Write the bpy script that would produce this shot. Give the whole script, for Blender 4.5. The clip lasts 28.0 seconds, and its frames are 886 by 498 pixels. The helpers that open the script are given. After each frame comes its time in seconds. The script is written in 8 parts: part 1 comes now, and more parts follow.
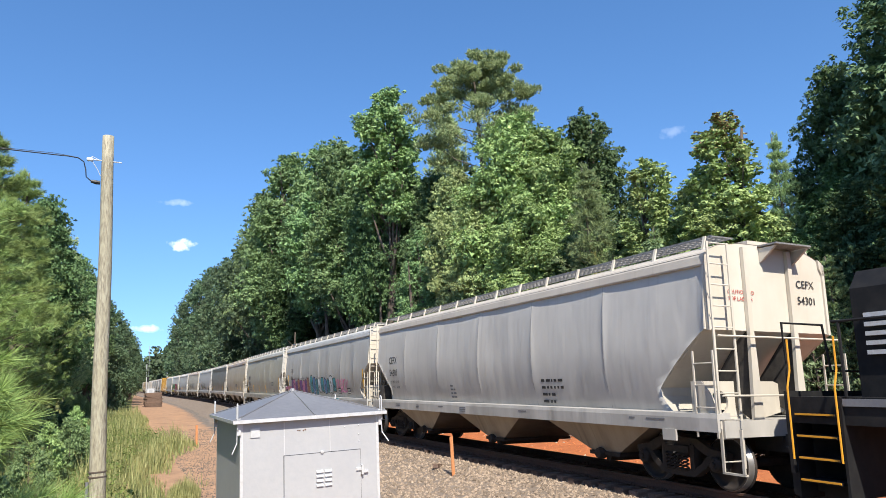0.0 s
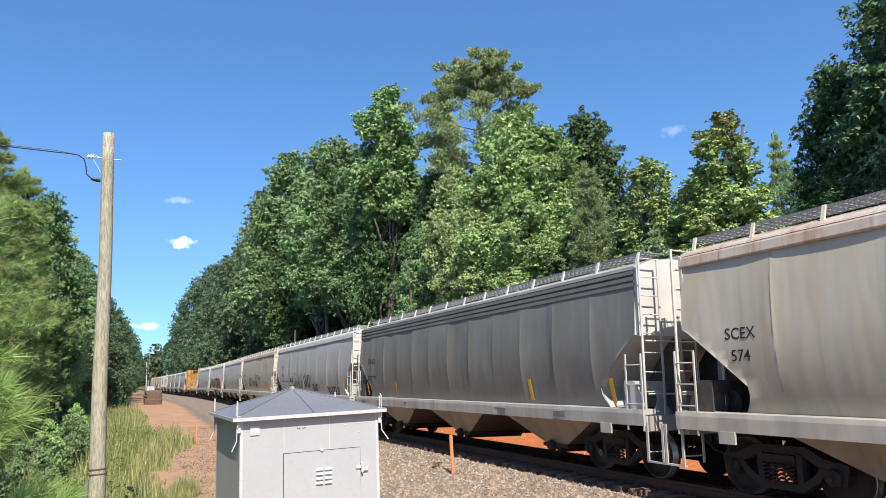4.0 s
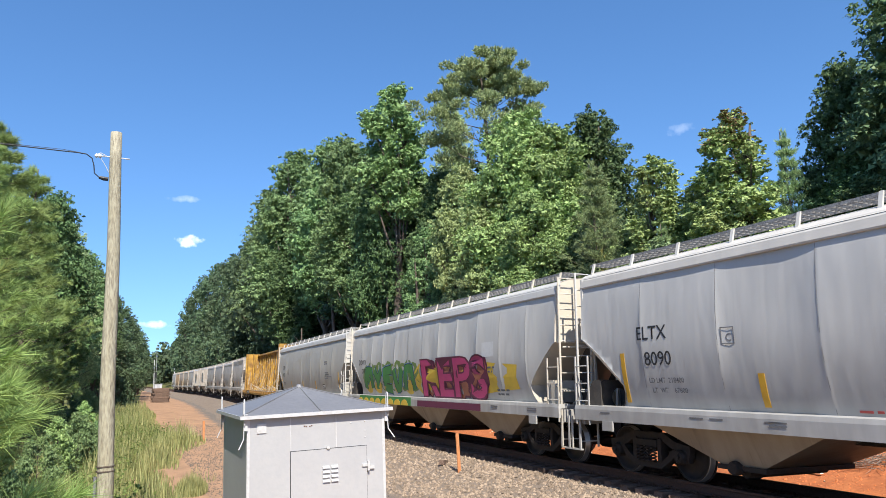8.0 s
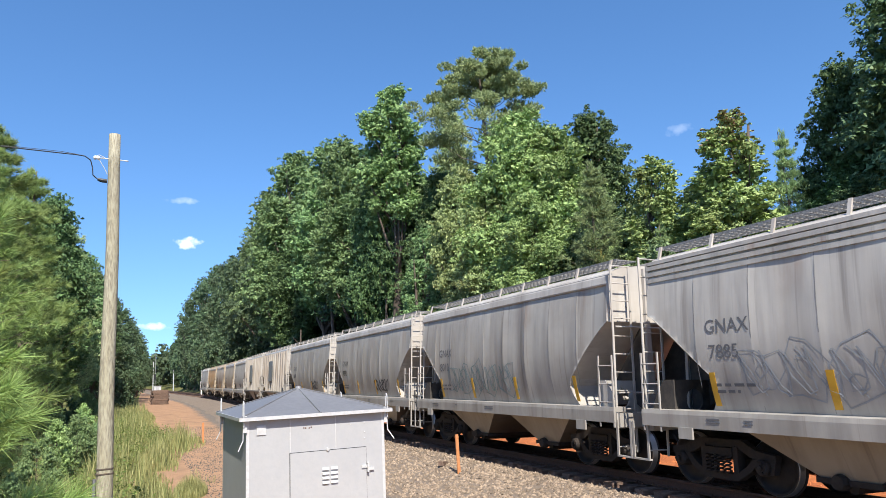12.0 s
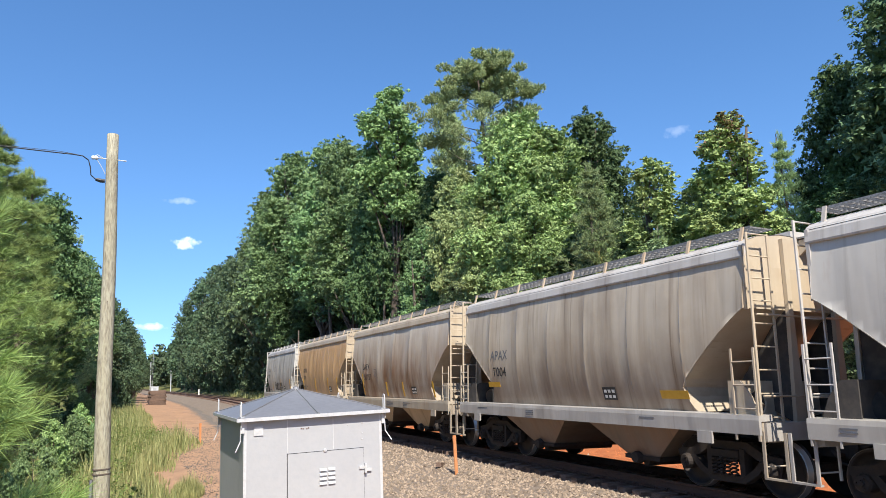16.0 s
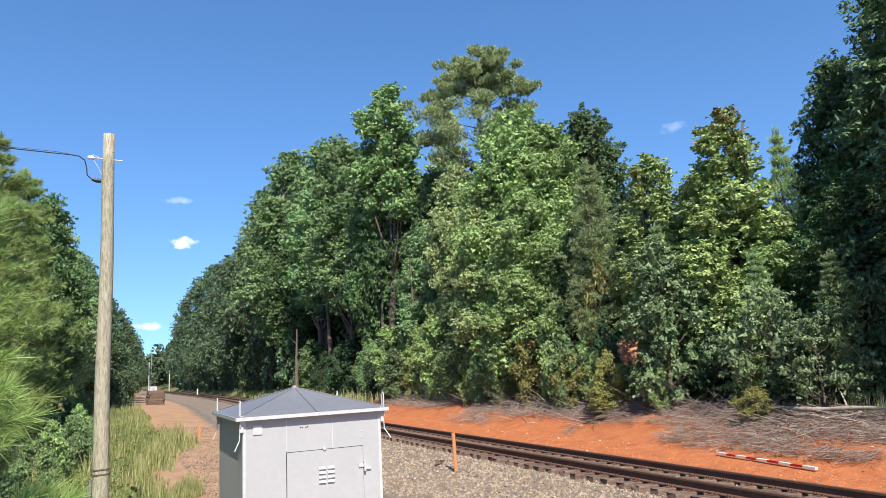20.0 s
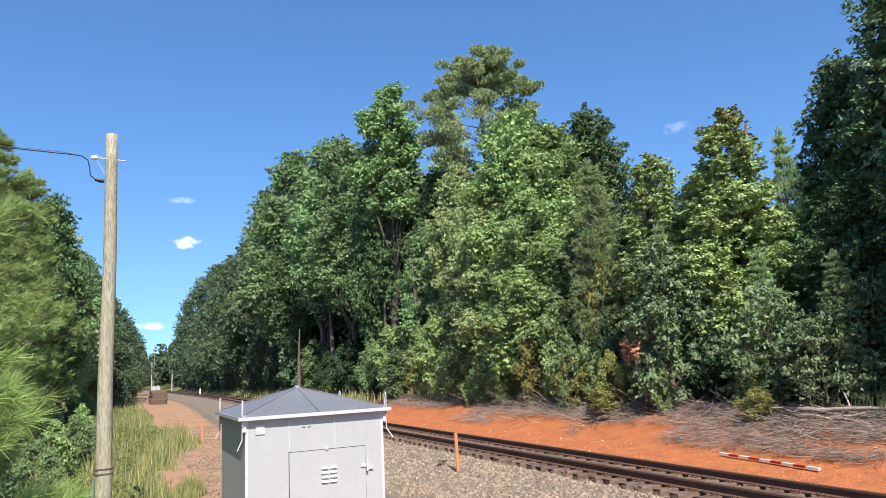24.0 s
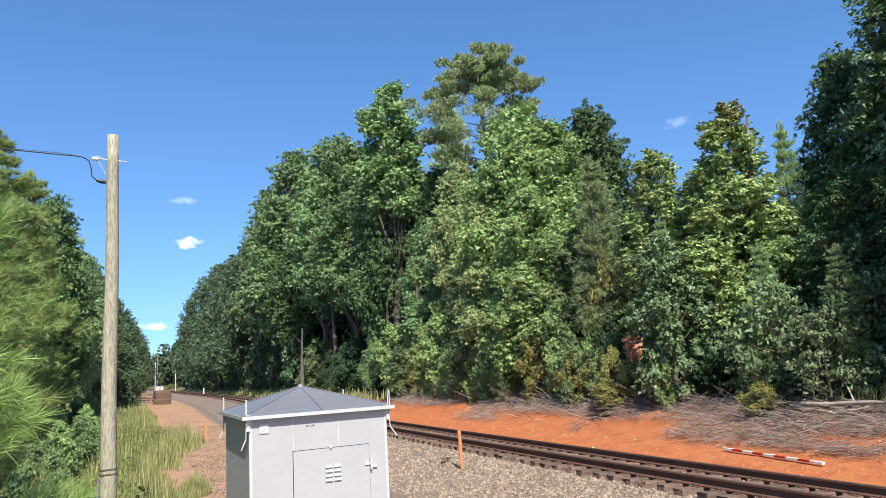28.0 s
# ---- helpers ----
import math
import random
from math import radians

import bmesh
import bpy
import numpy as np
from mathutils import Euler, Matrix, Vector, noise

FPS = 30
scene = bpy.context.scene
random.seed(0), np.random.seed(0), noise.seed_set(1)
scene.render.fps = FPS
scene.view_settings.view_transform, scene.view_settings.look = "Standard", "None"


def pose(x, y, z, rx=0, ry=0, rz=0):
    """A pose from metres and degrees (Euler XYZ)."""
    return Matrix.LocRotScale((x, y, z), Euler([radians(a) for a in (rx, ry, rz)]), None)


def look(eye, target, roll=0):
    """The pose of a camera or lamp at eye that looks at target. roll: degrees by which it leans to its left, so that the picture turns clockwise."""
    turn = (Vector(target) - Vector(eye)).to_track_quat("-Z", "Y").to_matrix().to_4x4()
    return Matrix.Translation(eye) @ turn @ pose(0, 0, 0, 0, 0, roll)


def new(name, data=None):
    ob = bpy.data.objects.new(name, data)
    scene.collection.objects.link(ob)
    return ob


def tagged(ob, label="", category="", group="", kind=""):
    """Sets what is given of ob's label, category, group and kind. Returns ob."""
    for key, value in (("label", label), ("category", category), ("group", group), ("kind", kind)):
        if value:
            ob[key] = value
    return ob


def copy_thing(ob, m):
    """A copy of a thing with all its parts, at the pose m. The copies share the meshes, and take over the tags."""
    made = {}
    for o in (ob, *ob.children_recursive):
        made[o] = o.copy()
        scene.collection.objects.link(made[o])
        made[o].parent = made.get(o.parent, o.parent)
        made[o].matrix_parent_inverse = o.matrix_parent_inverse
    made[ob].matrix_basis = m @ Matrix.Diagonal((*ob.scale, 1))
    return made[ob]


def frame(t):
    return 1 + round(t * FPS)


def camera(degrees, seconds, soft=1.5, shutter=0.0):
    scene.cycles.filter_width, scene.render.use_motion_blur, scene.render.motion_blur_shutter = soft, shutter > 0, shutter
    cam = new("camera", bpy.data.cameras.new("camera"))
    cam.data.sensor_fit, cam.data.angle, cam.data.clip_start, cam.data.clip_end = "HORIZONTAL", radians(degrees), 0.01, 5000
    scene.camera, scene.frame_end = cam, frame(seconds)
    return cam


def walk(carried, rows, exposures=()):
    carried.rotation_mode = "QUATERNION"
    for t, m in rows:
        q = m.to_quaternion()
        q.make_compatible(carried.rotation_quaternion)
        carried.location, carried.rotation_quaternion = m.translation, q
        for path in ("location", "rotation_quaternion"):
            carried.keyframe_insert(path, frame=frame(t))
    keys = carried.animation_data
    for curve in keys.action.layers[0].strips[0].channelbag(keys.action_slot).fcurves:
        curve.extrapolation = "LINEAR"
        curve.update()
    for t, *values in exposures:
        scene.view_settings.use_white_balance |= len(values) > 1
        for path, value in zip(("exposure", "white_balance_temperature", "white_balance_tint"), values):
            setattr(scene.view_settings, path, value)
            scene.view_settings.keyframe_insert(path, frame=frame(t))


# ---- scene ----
cam = camera(65.77, 28.0, soft=0.85)
EYE = (0.0, 0.0, 2.22)


def aim(yaw, pitch, lean):
    """The camera's pose from degrees: yaw to the right of the track's axis, pitch upwards, lean."""
    a, b = radians(yaw), radians(pitch)
    way = Vector((math.sin(a) * math.cos(b), math.cos(a) * math.cos(b), math.sin(b)))
    return look(EYE, Vector(EYE) + way, lean)


walk(cam, [(t, aim(a, b, c)) for t, a, b, c in (
    (0, 25.558, 10.283, -2.660),
    (0.5, 25.512, 10.322, -2.547),
    (1, 25.458, 10.311, -2.456),
    (1.5, 25.450, 10.250, -2.490),
    (2, 25.415, 10.188, -2.518),
    (2.5, 25.435, 10.248, -2.528),
    (3, 25.560, 10.218, -2.482),
    (3.5, 25.568, 10.148, -2.476),
    (5.5, 25.287, 10.145, -2.730),
    (6, 25.152, 10.152, -2.674),
    (6.5, 24.990, 10.103, -2.466),
    (7, 24.924, 9.993, -2.365),
    (7.5, 24.966, 9.959, -2.399),
    (8, 24.998, 10.046, -2.413),
    (8.5, 24.993, 10.087, -2.387),
    (9, 24.982, 10.104, -2.457),
    (9.5, 25.016, 10.104, -2.601),
    (10, 24.963, 10.092, -2.615),
    (10.5, 24.888, 10.069, -2.527),
    (11, 24.928, 10.079, -2.532),
    (11.5, 25.080, 10.099, -2.621),
    (12, 25.086, 10.130, -2.594),
    (12.5, 25.019, 10.098, -2.637),
    (14.5, 25.226, 10.237, -2.851),
    (15, 25.267, 10.231, -2.775),
    (15.5, 25.236, 10.234, -2.596),
    (16, 25.249, 10.204, -2.466),
    (16.5, 25.315, 10.155, -2.573),
    (17, 25.377, 10.211, -2.754),
    (17.5, 25.453, 10.258, -2.997),
    (18, 25.462, 10.174, -3.031),
    (18.5, 25.435, 10.136, -3.112),
    (19, 25.467, 10.066, -3.104),
    (19.5, 25.465, 9.989, -3.091),
    (20, 25.439, 9.992, -2.934),
    (20.5, 25.365, 9.955, -2.849),
    (21, 25.331, 9.941, -2.876),
    (21.5, 25.313, 9.876, -2.959),
    (23.5, 25.279, 9.957, -2.950),
    (24, 25.235, 10.005, -2.871),
    (24.5, 25.191, 9.981, -2.943),
    (25, 25.187, 9.952, -3.088),
    (25.5, 25.204, 9.934, -3.152),
    (26, 25.194, 9.870, -3.186),
    (26.5, 25.183, 9.792, -3.318),
    (27, 25.175, 9.761, -3.357),
    (27.5, 25.152, 9.774, -3.315),
    (28, 25.067, 9.823, -3.373),
)])
scene.view_settings.exposure = 0.7

# ---- daylight: clear sky, sun behind the camera's left shoulder ----
SUN_EL, SUN_AZ = radians(47), radians(192)
sun_way = Vector((math.sin(SUN_AZ) * math.cos(SUN_EL), math.cos(SUN_AZ) * math.cos(SUN_EL), math.sin(SUN_EL)))
sun = new("sun", bpy.data.lights.new("sun", "SUN"))
sun.data.energy, sun.data.angle, sun.data.color = 5.0, radians(0.53), (1.0, 0.94, 0.84)
sun.matrix_world = look(sun_way * 50, (0, 0, 0))

world = bpy.data.worlds.new("sky")
scene.world = world
world.use_nodes = True
wn, wl = world.node_tree.nodes, world.node_tree.links
wn.clear()
w_out, w_bg = wn.new("ShaderNodeOutputWorld"), wn.new("ShaderNodeBackground")
w_sky = wn.new("ShaderNodeTexSky")
w_sky.sky_type, w_sky.sun_disc = "NISHITA", False
w_sky.sun_elevation, w_sky.sun_rotation = SUN_EL, SUN_AZ
w_sky.air_density, w_sky.dust_density, w_sky.ozone_density = 0.85, 0.35, 2.6
w_bg.inputs["Strength"].default_value = 0.149
w_geo = wn.new("ShaderNodeTexCoord")
# small fair-weather clouds, far off
cloud_sum = None
for cx, cy, cz, wide, tall, power in ((0.0748, 0.9792, 0.1885, 0.024, 0.0105, 1.0), (0.0660, 0.9676, 0.2445, 0.026, 0.006, 0.22),
                                      (0.0353, 0.9965, 0.0760, 0.028, 0.007, 0.6), (0.6744, 0.67, 0.3103, 0.022, 0.010, 0.14)):
    mid = Vector((cx, cy, cz)).normalized()
    side = mid.cross(Vector((0, 0, 1))).normalized()
    rise = side.cross(mid)
    sub = wn.new("ShaderNodeVectorMath")
    sub.operation = "SUBTRACT"
    wl.new(w_geo.outputs["Generated"], sub.inputs[0])
    sub.inputs[1].default_value = mid
    legs = []
    for axis, size in ((side, wide), (rise, tall)):
        dot = wn.new("ShaderNodeVectorMath")
        dot.operation = "DOT_PRODUCT"
        wl.new(sub.outputs[0], dot.inputs[0])
        dot.inputs[1].default_value = axis / size
        sq = wn.new("ShaderNodeMath")
        sq.operation = "MULTIPLY"
        wl.new(dot.outputs["Value"], sq.inputs[0])
        wl.new(dot.outputs["Value"], sq.inputs[1])
        legs.append(sq)
    both = wn.new("ShaderNodeMath")
    wl.new(legs[0].outputs[0], both.inputs[0])
    wl.new(legs[1].outputs[0], both.inputs[1])
    puff = wn.new("ShaderNodeTexNoise")
    puff.inputs["Scale"].default_value, puff.inputs["Detail"].default_value = 75, 5
    wl.new(w_geo.outputs["Generated"], puff.inputs["Vector"])
    add = wn.new("ShaderNodeMath")
    add.operation = "MULTIPLY_ADD"
    wl.new(puff.outputs["Fac"], add.inputs[0])
    add.inputs[1].default_value = 2.6
    wl.new(both.outputs[0], add.inputs[2])
    ramp = wn.new("ShaderNodeMapRange")
    ramp.inputs["From Min"].default_value, ramp.inputs["From Max"].default_value = 1.95, 1.05
    ramp.inputs["To Min"].default_value, ramp.inputs["To Max"].default_value = 0.0, power
    wl.new(add.outputs[0], ramp.inputs["Value"])
    if cloud_sum:
        top = wn.new("ShaderNodeMath")
        top.operation = "MAXIMUM"
        wl.new(cloud_sum.outputs[0], top.inputs[0])
        wl.new(ramp.outputs[0], top.inputs[1])
        cloud_sum = top
    else:
        cloud_sum = ramp
w_mix = wn.new("ShaderNodeMixRGB")
wl.new(cloud_sum.outputs[0], w_mix.inputs["Fac"])
w_mix.inputs["Color2"].default_value = (7.0, 7.4, 8.0, 1)
w_hue = wn.new("ShaderNodeHueSaturation")
w_hue.inputs["Hue"].default_value, w_hue.inputs["Saturation"].default_value = 0.501, 1.19
w_lift = wn.new("ShaderNodeVectorMath")
w_lift.operation = "MULTIPLY_ADD"
w_lift.inputs[1].default_value, w_lift.inputs[2].default_value = (1, 1, 0.85), (0, 0, 0.12)
wl.new(w_geo.outputs["Generated"], w_lift.inputs[0])
wl.new(w_lift.outputs[0], w_sky.inputs["Vector"])
wl.new(w_sky.outputs[0], w_hue.inputs["Color"])
wl.new(w_hue.outputs[0], w_mix.inputs["Color1"])
wl.new(w_mix.outputs[0], w_bg.inputs["Color"])
wl.new(w_bg.outputs[0], w_out.inputs[0])


# ---- materials ----
def material(name, base, rough=0.6, metal=0.0, grain=None, blotch=None, bump=0.0, bump_scale=40, spec=0.5, per_piece=0.0, stretch=(1, 1, 1)):
    """A surface of a base colour with two scales of variation: grain = (colour, scale, amount), blotch likewise, and relief."""
    m = bpy.data.materials.new(name)
    m.use_nodes = True
    n, l = m.node_tree.nodes, m.node_tree.links
    b = n["Principled BSDF"]
    b.inputs["Roughness"].default_value, b.inputs["Metallic"].default_value = rough, metal
    b.inputs["Specular IOR Level"].default_value = spec
    co = n.new("ShaderNodeTexCoord")
    mp = n.new("ShaderNodeMapping")
    mp.inputs["Scale"].default_value = stretch
    l.new(co.outputs["Object"], mp.inputs["Vector"])
    rgb = n.new("ShaderNodeRGB")
    rgb.outputs[0].default_value = (*base, 1)
    last = rgb.outputs[0]
    for layer in (blotch, grain):
        if layer:
            colour, scale, amount = layer
            tx = n.new("ShaderNodeTexNoise")
            tx.inputs["Scale"].default_value, tx.inputs["Detail"].default_value, tx.inputs["Roughness"].default_value = scale, 6, 0.62
            l.new(mp.outputs[0], tx.inputs["Vector"])
            mr = n.new("ShaderNodeMapRange")
            mr.inputs["From Min"].default_value, mr.inputs["From Max"].default_value = 0.42, 0.68
            mr.inputs["To Max"].default_value = amount
            l.new(tx.outputs["Fac"], mr.inputs["Value"])
            mx = n.new("ShaderNodeMixRGB")
            mx.inputs["Color2"].default_value = (*colour, 1)
            l.new(mr.outputs[0], mx.inputs["Fac"])
            l.new(last, mx.inputs["Color1"])
            last = mx.outputs[0]
    if per_piece:
        oi = n.new("ShaderNodeObjectInfo")
        gi = n.new("ShaderNodeNewGeometry")
        pm = n.new("ShaderNodeMath")
        l.new(oi.outputs["Random"], pm.inputs[0])
        l.new(gi.outputs["Random Per Island"], pm.inputs[1])
        fr = n.new("ShaderNodeMapRange")
        fr.inputs["From Max"].default_value = 2.0
        fr.inputs["To Min"].default_value, fr.inputs["To Max"].default_value = 1 - per_piece, 1 + per_piece
        l.new(pm.outputs[0], fr.inputs["Value"])
        hs = n.new("ShaderNodeHueSaturation")
        l.new(fr.outputs[0], hs.inputs["Value"])
        l.new(last, hs.inputs["Color"])
        last = hs.outputs[0]
    l.new(last, b.inputs["Base Color"])
    if bump:
        bt = n.new("ShaderNodeTexNoise")
        bt.inputs["Scale"].default_value, bt.inputs["Detail"].default_value = bump_scale, 5
        l.new(mp.outputs[0], bt.inputs["Vector"])
        bp = n.new("ShaderNodeBump")
        bp.inputs["Strength"].default_value, bp.inputs["Distance"].default_value = bump, 0.02
        l.new(bt.outputs["Fac"], bp.inputs["Height"])
        l.new(bp.outputs[0], b.inputs["Normal"])
    return m


def leaf_material(name, a, b_, glow=0.13, tint=None):
    """Foliage: two leaf colours mixed leaf by leaf, some light passing through."""
    m = bpy.data.materials.new(name)
    m.use_nodes = True
    n, l = m.node_tree.nodes, m.node_tree.links
    b = n["Principled BSDF"]
    b.inputs["Roughness"].default_value, b.inputs["Specular IOR Level"].default_value = 0.55, 0.22
    g = n.new("ShaderNodeNewGeometry")
    oi = n.new("ShaderNodeObjectInfo")
    mx = n.new("ShaderNodeMixRGB")
    l.new(g.outputs["Random Per Island"], mx.inputs["Fac"])
    mx.inputs["Color1"].default_value, mx.inputs["Color2"].default_value = (*(0.82 * v for v in a), 1), (*(1.22 * v for v in b_), 1)
    last = mx.outputs[0]
    co = n.new("ShaderNodeTexCoord")
    tx = n.new("ShaderNodeTexNoise")
    tx.inputs["Scale"].default_value, tx.inputs["Detail"].default_value = 0.6, 3
    l.new(co.outputs["Object"], tx.inputs["Vector"])
    if tint:
        mr = n.new("ShaderNodeMapRange")
        mr.inputs["From Min"].default_value, mr.inputs["From Max"].default_value = 0.5, 0.66
        mr.inputs["To Max"].default_value = 0.28
        l.new(tx.outputs["Fac"], mr.inputs["Value"])
        m2 = n.new("ShaderNodeMixRGB")
        m2.inputs["Color2"].default_value = (*tint, 1)
        l.new(mr.outputs[0], m2.inputs["Fac"])
        l.new(last, m2.inputs["Color1"])
        last = m2.outputs[0]
    hs = n.new("ShaderNodeHueSaturation")
    hs.inputs["Saturation"].default_value = 0.93
    vr = n.new("ShaderNodeMapRange")
    vr.inputs["To Min"].default_value, vr.inputs["To Max"].default_value = 0.8, 1.25
    l.new(oi.outputs["Random"], vr.inputs["Value"])
    l.new(vr.outputs[0], hs.inputs["Value"])
    hr = n.new("ShaderNodeMapRange")
    hr.inputs["To Min"].default_value, hr.inputs["To Max"].default_value = 0.485, 0.515
    l.new(oi.outputs["Random"], hr.inputs["Value"])
    l.new(hr.outputs[0], hs.inputs["Hue"])
    l.new(last, hs.inputs["Color"])
    l.new(hs.outputs[0], b.inputs["Base Color"])
    tr = n.new("ShaderNodeBsdfTranslucent")
    l.new(hs.outputs[0], tr.inputs["Color"])
    ms = n.new("ShaderNodeMixShader")
    ms.inputs["Fac"].default_value = glow
    l.new(b.outputs[0], ms.inputs[1])
    l.new(tr.outputs[0], ms.inputs[2])
    l.new(ms.outputs[0], n["Material Output"].inputs["Surface"])
    return m


M = {}
M["steel_rust"] = material("rail_rust", (0.105, 0.050, 0.032), 0.8, 0.0, ((0.17, 0.080, 0.045), 30, 0.7), ((0.05, 0.028, 0.02), 2, 0.6), 0.3, 60)
M["rail_top"] = material("rail_top", (0.12, 0.075, 0.055), 0.5, 0.4, ((0.16, 0.13, 0.11), 20, 0.5))
M["tie"] = material("tie_wood", (0.115, 0.070, 0.050), 0.9, 0, ((0.22, 0.155, 0.115), 9, 0.7), ((0.065, 0.042, 0.033), 1.5, 0.6), 0.6, 30, per_piece=0.4, stretch=(0.6, 6, 4))
M["bed"] = material("ballast_bed", (0.170, 0.130, 0.096), 0.95, 0, ((0.29, 0.23, 0.175), 30, 0.7), ((0.092, 0.067, 0.050), 1.1, 0.5), 1.0, 30)
M["ballast"] = material("ballast_stone", (0.205, 0.150, 0.104), 0.9, 0, ((0.36, 0.285, 0.208), 25, 0.7), ((0.095, 0.064, 0.044), 1.1, 0.45), 1.0, 26, per_piece=0.9)
M["gravel"] = material("grey_gravel", (0.128, 0.113, 0.098), 0.9, 0, ((0.225, 0.205, 0.182), 25, 0.7), ((0.080, 0.066, 0.054), 1.1, 0.6), 1.0, 26, per_piece=0.7)
M["galv"] = material("painted_sheet_metal", (0.39, 0.39, 0.395), 0.45, 0.1, ((0.34, 0.35, 0.37), 14, 0.4), ((0.43, 0.43, 0.43), 1.6, 0.6), 0.08, 25)
M["galv_roof"] = material("roof_sheet_metal", (0.19, 0.19, 0.20), 0.5, 0.2, ((0.15, 0.15, 0.16), 18, 0.5), ((0.24, 0.24, 0.245), 2.5, 0.5), 0.08, 30)
M["galv_edge"] = material("bright_edge_metal", (0.56, 0.56, 0.56), 0.4, 0.2, ((0.40, 0.39, 0.38), 20, 0.5))
M["pole_wood"] = material("weathered_pole_wood", (0.37, 0.335, 0.235), 0.88, 0, ((0.13, 0.105, 0.075), 9, 0.75), ((0.45, 0.425, 0.33), 2.0, 0.6), 0.7, 16, stretch=(5, 5, 0.8))
M["cable"] = material("black_cable", (0.012, 0.012, 0.014), 0.5)
M["porcelain"] = material("white_porcelain", (0.75, 0.75, 0.73), 0.2)
M["stake"] = material("orange_stake_wood", (0.50, 0.20, 0.075), 0.85, 0, ((0.62, 0.30, 0.14), 12, 0.6), ((0.42, 0.14, 0.05), 3, 0.5), 0.3, 40)
M["bark"] = material("tree_bark", (0.095, 0.072, 0.055), 0.95, 0, ((0.19, 0.155, 0.125), 6, 0.8), ((0.05, 0.04, 0.03), 1.4, 0.6), 0.8, 14, stretch=(1, 1, 0.3))
M["deadwood"] = material("dead_branches", (0.40, 0.315, 0.255), 0.95, 0, ((0.52, 0.44, 0.38), 8, 0.7), ((0.17, 0.115, 0.09), 1.2, 0.6), 0.3, 30, per_piece=0.7)
M["pale_log"] = material("pale_log", (0.36, 0.30, 0.24), 0.9, 0, ((0.22, 0.17, 0.13), 9, 0.7), None, 0.4, 20, stretch=(1, 0.3, 1))
M["red_paint"] = material("red_paint", (0.42, 0.025, 0.02), 0.5, 0, ((0.30, 0.03, 0.025), 14, 0.6))
M["white_paint"] = material("white_paint", (0.78, 0.76, 0.70), 0.5, 0, ((0.55, 0.50, 0.42), 14, 0.5))
M["clod"] = material("red_clay_clods", (0.50, 0.150, 0.048), 0.95, 0, ((0.56, 0.20, 0.08), 9, 0.7), None, 0.4, 30, per_piece=0.25)
M["litter"] = material("pale_stones", (0.42, 0.34, 0.25), 0.9, 0, None, None, per_piece=0.3)
L_ = leaf_material
M["leaf_a"] = L_("leaves_mid_green", (0.108, 0.196, 0.070), (0.210, 0.308, 0.116))
M["leaf_b"] = L_("leaves_bright_green", (0.165, 0.280, 0.084), (0.320, 0.430, 0.142))
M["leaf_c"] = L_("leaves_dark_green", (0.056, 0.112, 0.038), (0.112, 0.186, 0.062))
M["leaf_d"] = L_("leaves_olive", (0.190, 0.268, 0.092), (0.340, 0.405, 0.158), tint=(0.26, 0.21, 0.07))
# very dark leaf green: the shade inside the wood, put into the colour
M["leaf_shade"] = L_("leaves_deep_green", (0.028, 0.062, 0.026), (0.062, 0.108, 0.044))
# bluer, duller green: the haze of distance put into the leaf colour
M["leaf_far"] = L_("leaves_distant", (0.060, 0.105, 0.052), (0.105, 0.155, 0.072))
M["leaf_e"] = L_("leaves_turning", (0.190, 0.315, 0.092), (0.360, 0.465, 0.155), tint=(0.26, 0.21, 0.07))
M["leaf_maple"] = L_("maple_leaves", (0.075, 0.150, 0.058), (0.160, 0.255, 0.110))
M["leaf_poplar"] = L_("poplar_leaves", (0.120, 0.215, 0.070), (0.250, 0.345, 0.120))
M["leaf_pale"] = L_("leaves_pale_silvery", (0.105, 0.175, 0.070), (0.205, 0.285, 0.130))
M["leaf_red"] = L_("leaves_reddening", (0.30, 0.12, 0.085), (0.24, 0.24, 0.08))
M["leaf_dead"] = L_("leaves_dead_orange", (0.62, 0.29, 0.11), (0.50, 0.24, 0.10))
M["leaf_yellow"] = L_("leaves_yellowing", (0.150, 0.200, 0.055), (0.330, 0.290, 0.075))
M["needle"] = L_("pine_needles", (0.200, 0.285, 0.120), (0.385, 0.450, 0.195))
M["needle_left"] = L_("pine_needles_yellow_green", (0.130, 0.205, 0.052), (0.255, 0.325, 0.092))
M["needle_blue"] = L_("pine_needles_blue_green", (0.170, 0.265, 0.105), (0.300, 0.395, 0.160))
M["needle_near"] = L_("pine_needles_sunlit", (0.150, 0.250, 0.055), (0.280, 0.380, 0.100), 0.2)
M["grass"] = L_("tall_grass", (0.165, 0.205, 0.060), (0.330, 0.315, 0.125), 0.30, tint=(0.42, 0.33, 0.16))
M["weed"] = L_("weeds", (0.110, 0.190, 0.036), (0.215, 0.270, 0.065), 0.35)


# ---- building helpers ----
def mesh_of(name, verts, faces, mats, face_mats=None, smooth=False):
    me = bpy.data.meshes.new(name)
    me.from_pydata(verts, [], faces)
    for m in mats if isinstance(mats, (list, tuple)) else (mats,):
        me.materials.append(m)
    if face_mats is not None:
        me.polygons.foreach_set("material_index", face_mats)
    if smooth:
        me.polygons.foreach_set("use_smooth", [True] * len(me.polygons))
    me.update()
    return me


def part(name, data, mat, parent, label="", m=None):
    """One mesh object under a thing or a part. data: a bmesh or a finished mesh."""
    if isinstance(data, bmesh.types.BMesh):
        me = bpy.data.meshes.new(name)
        data.to_mesh(me)
        data.free()
        me.materials.append(mat)
        data = me
    ob = new(name, data)
    if parent is not None:
        ob.parent = parent
    if m is not None:
        ob.matrix_basis = m
    if label:
        tagged(ob, label)
    return ob


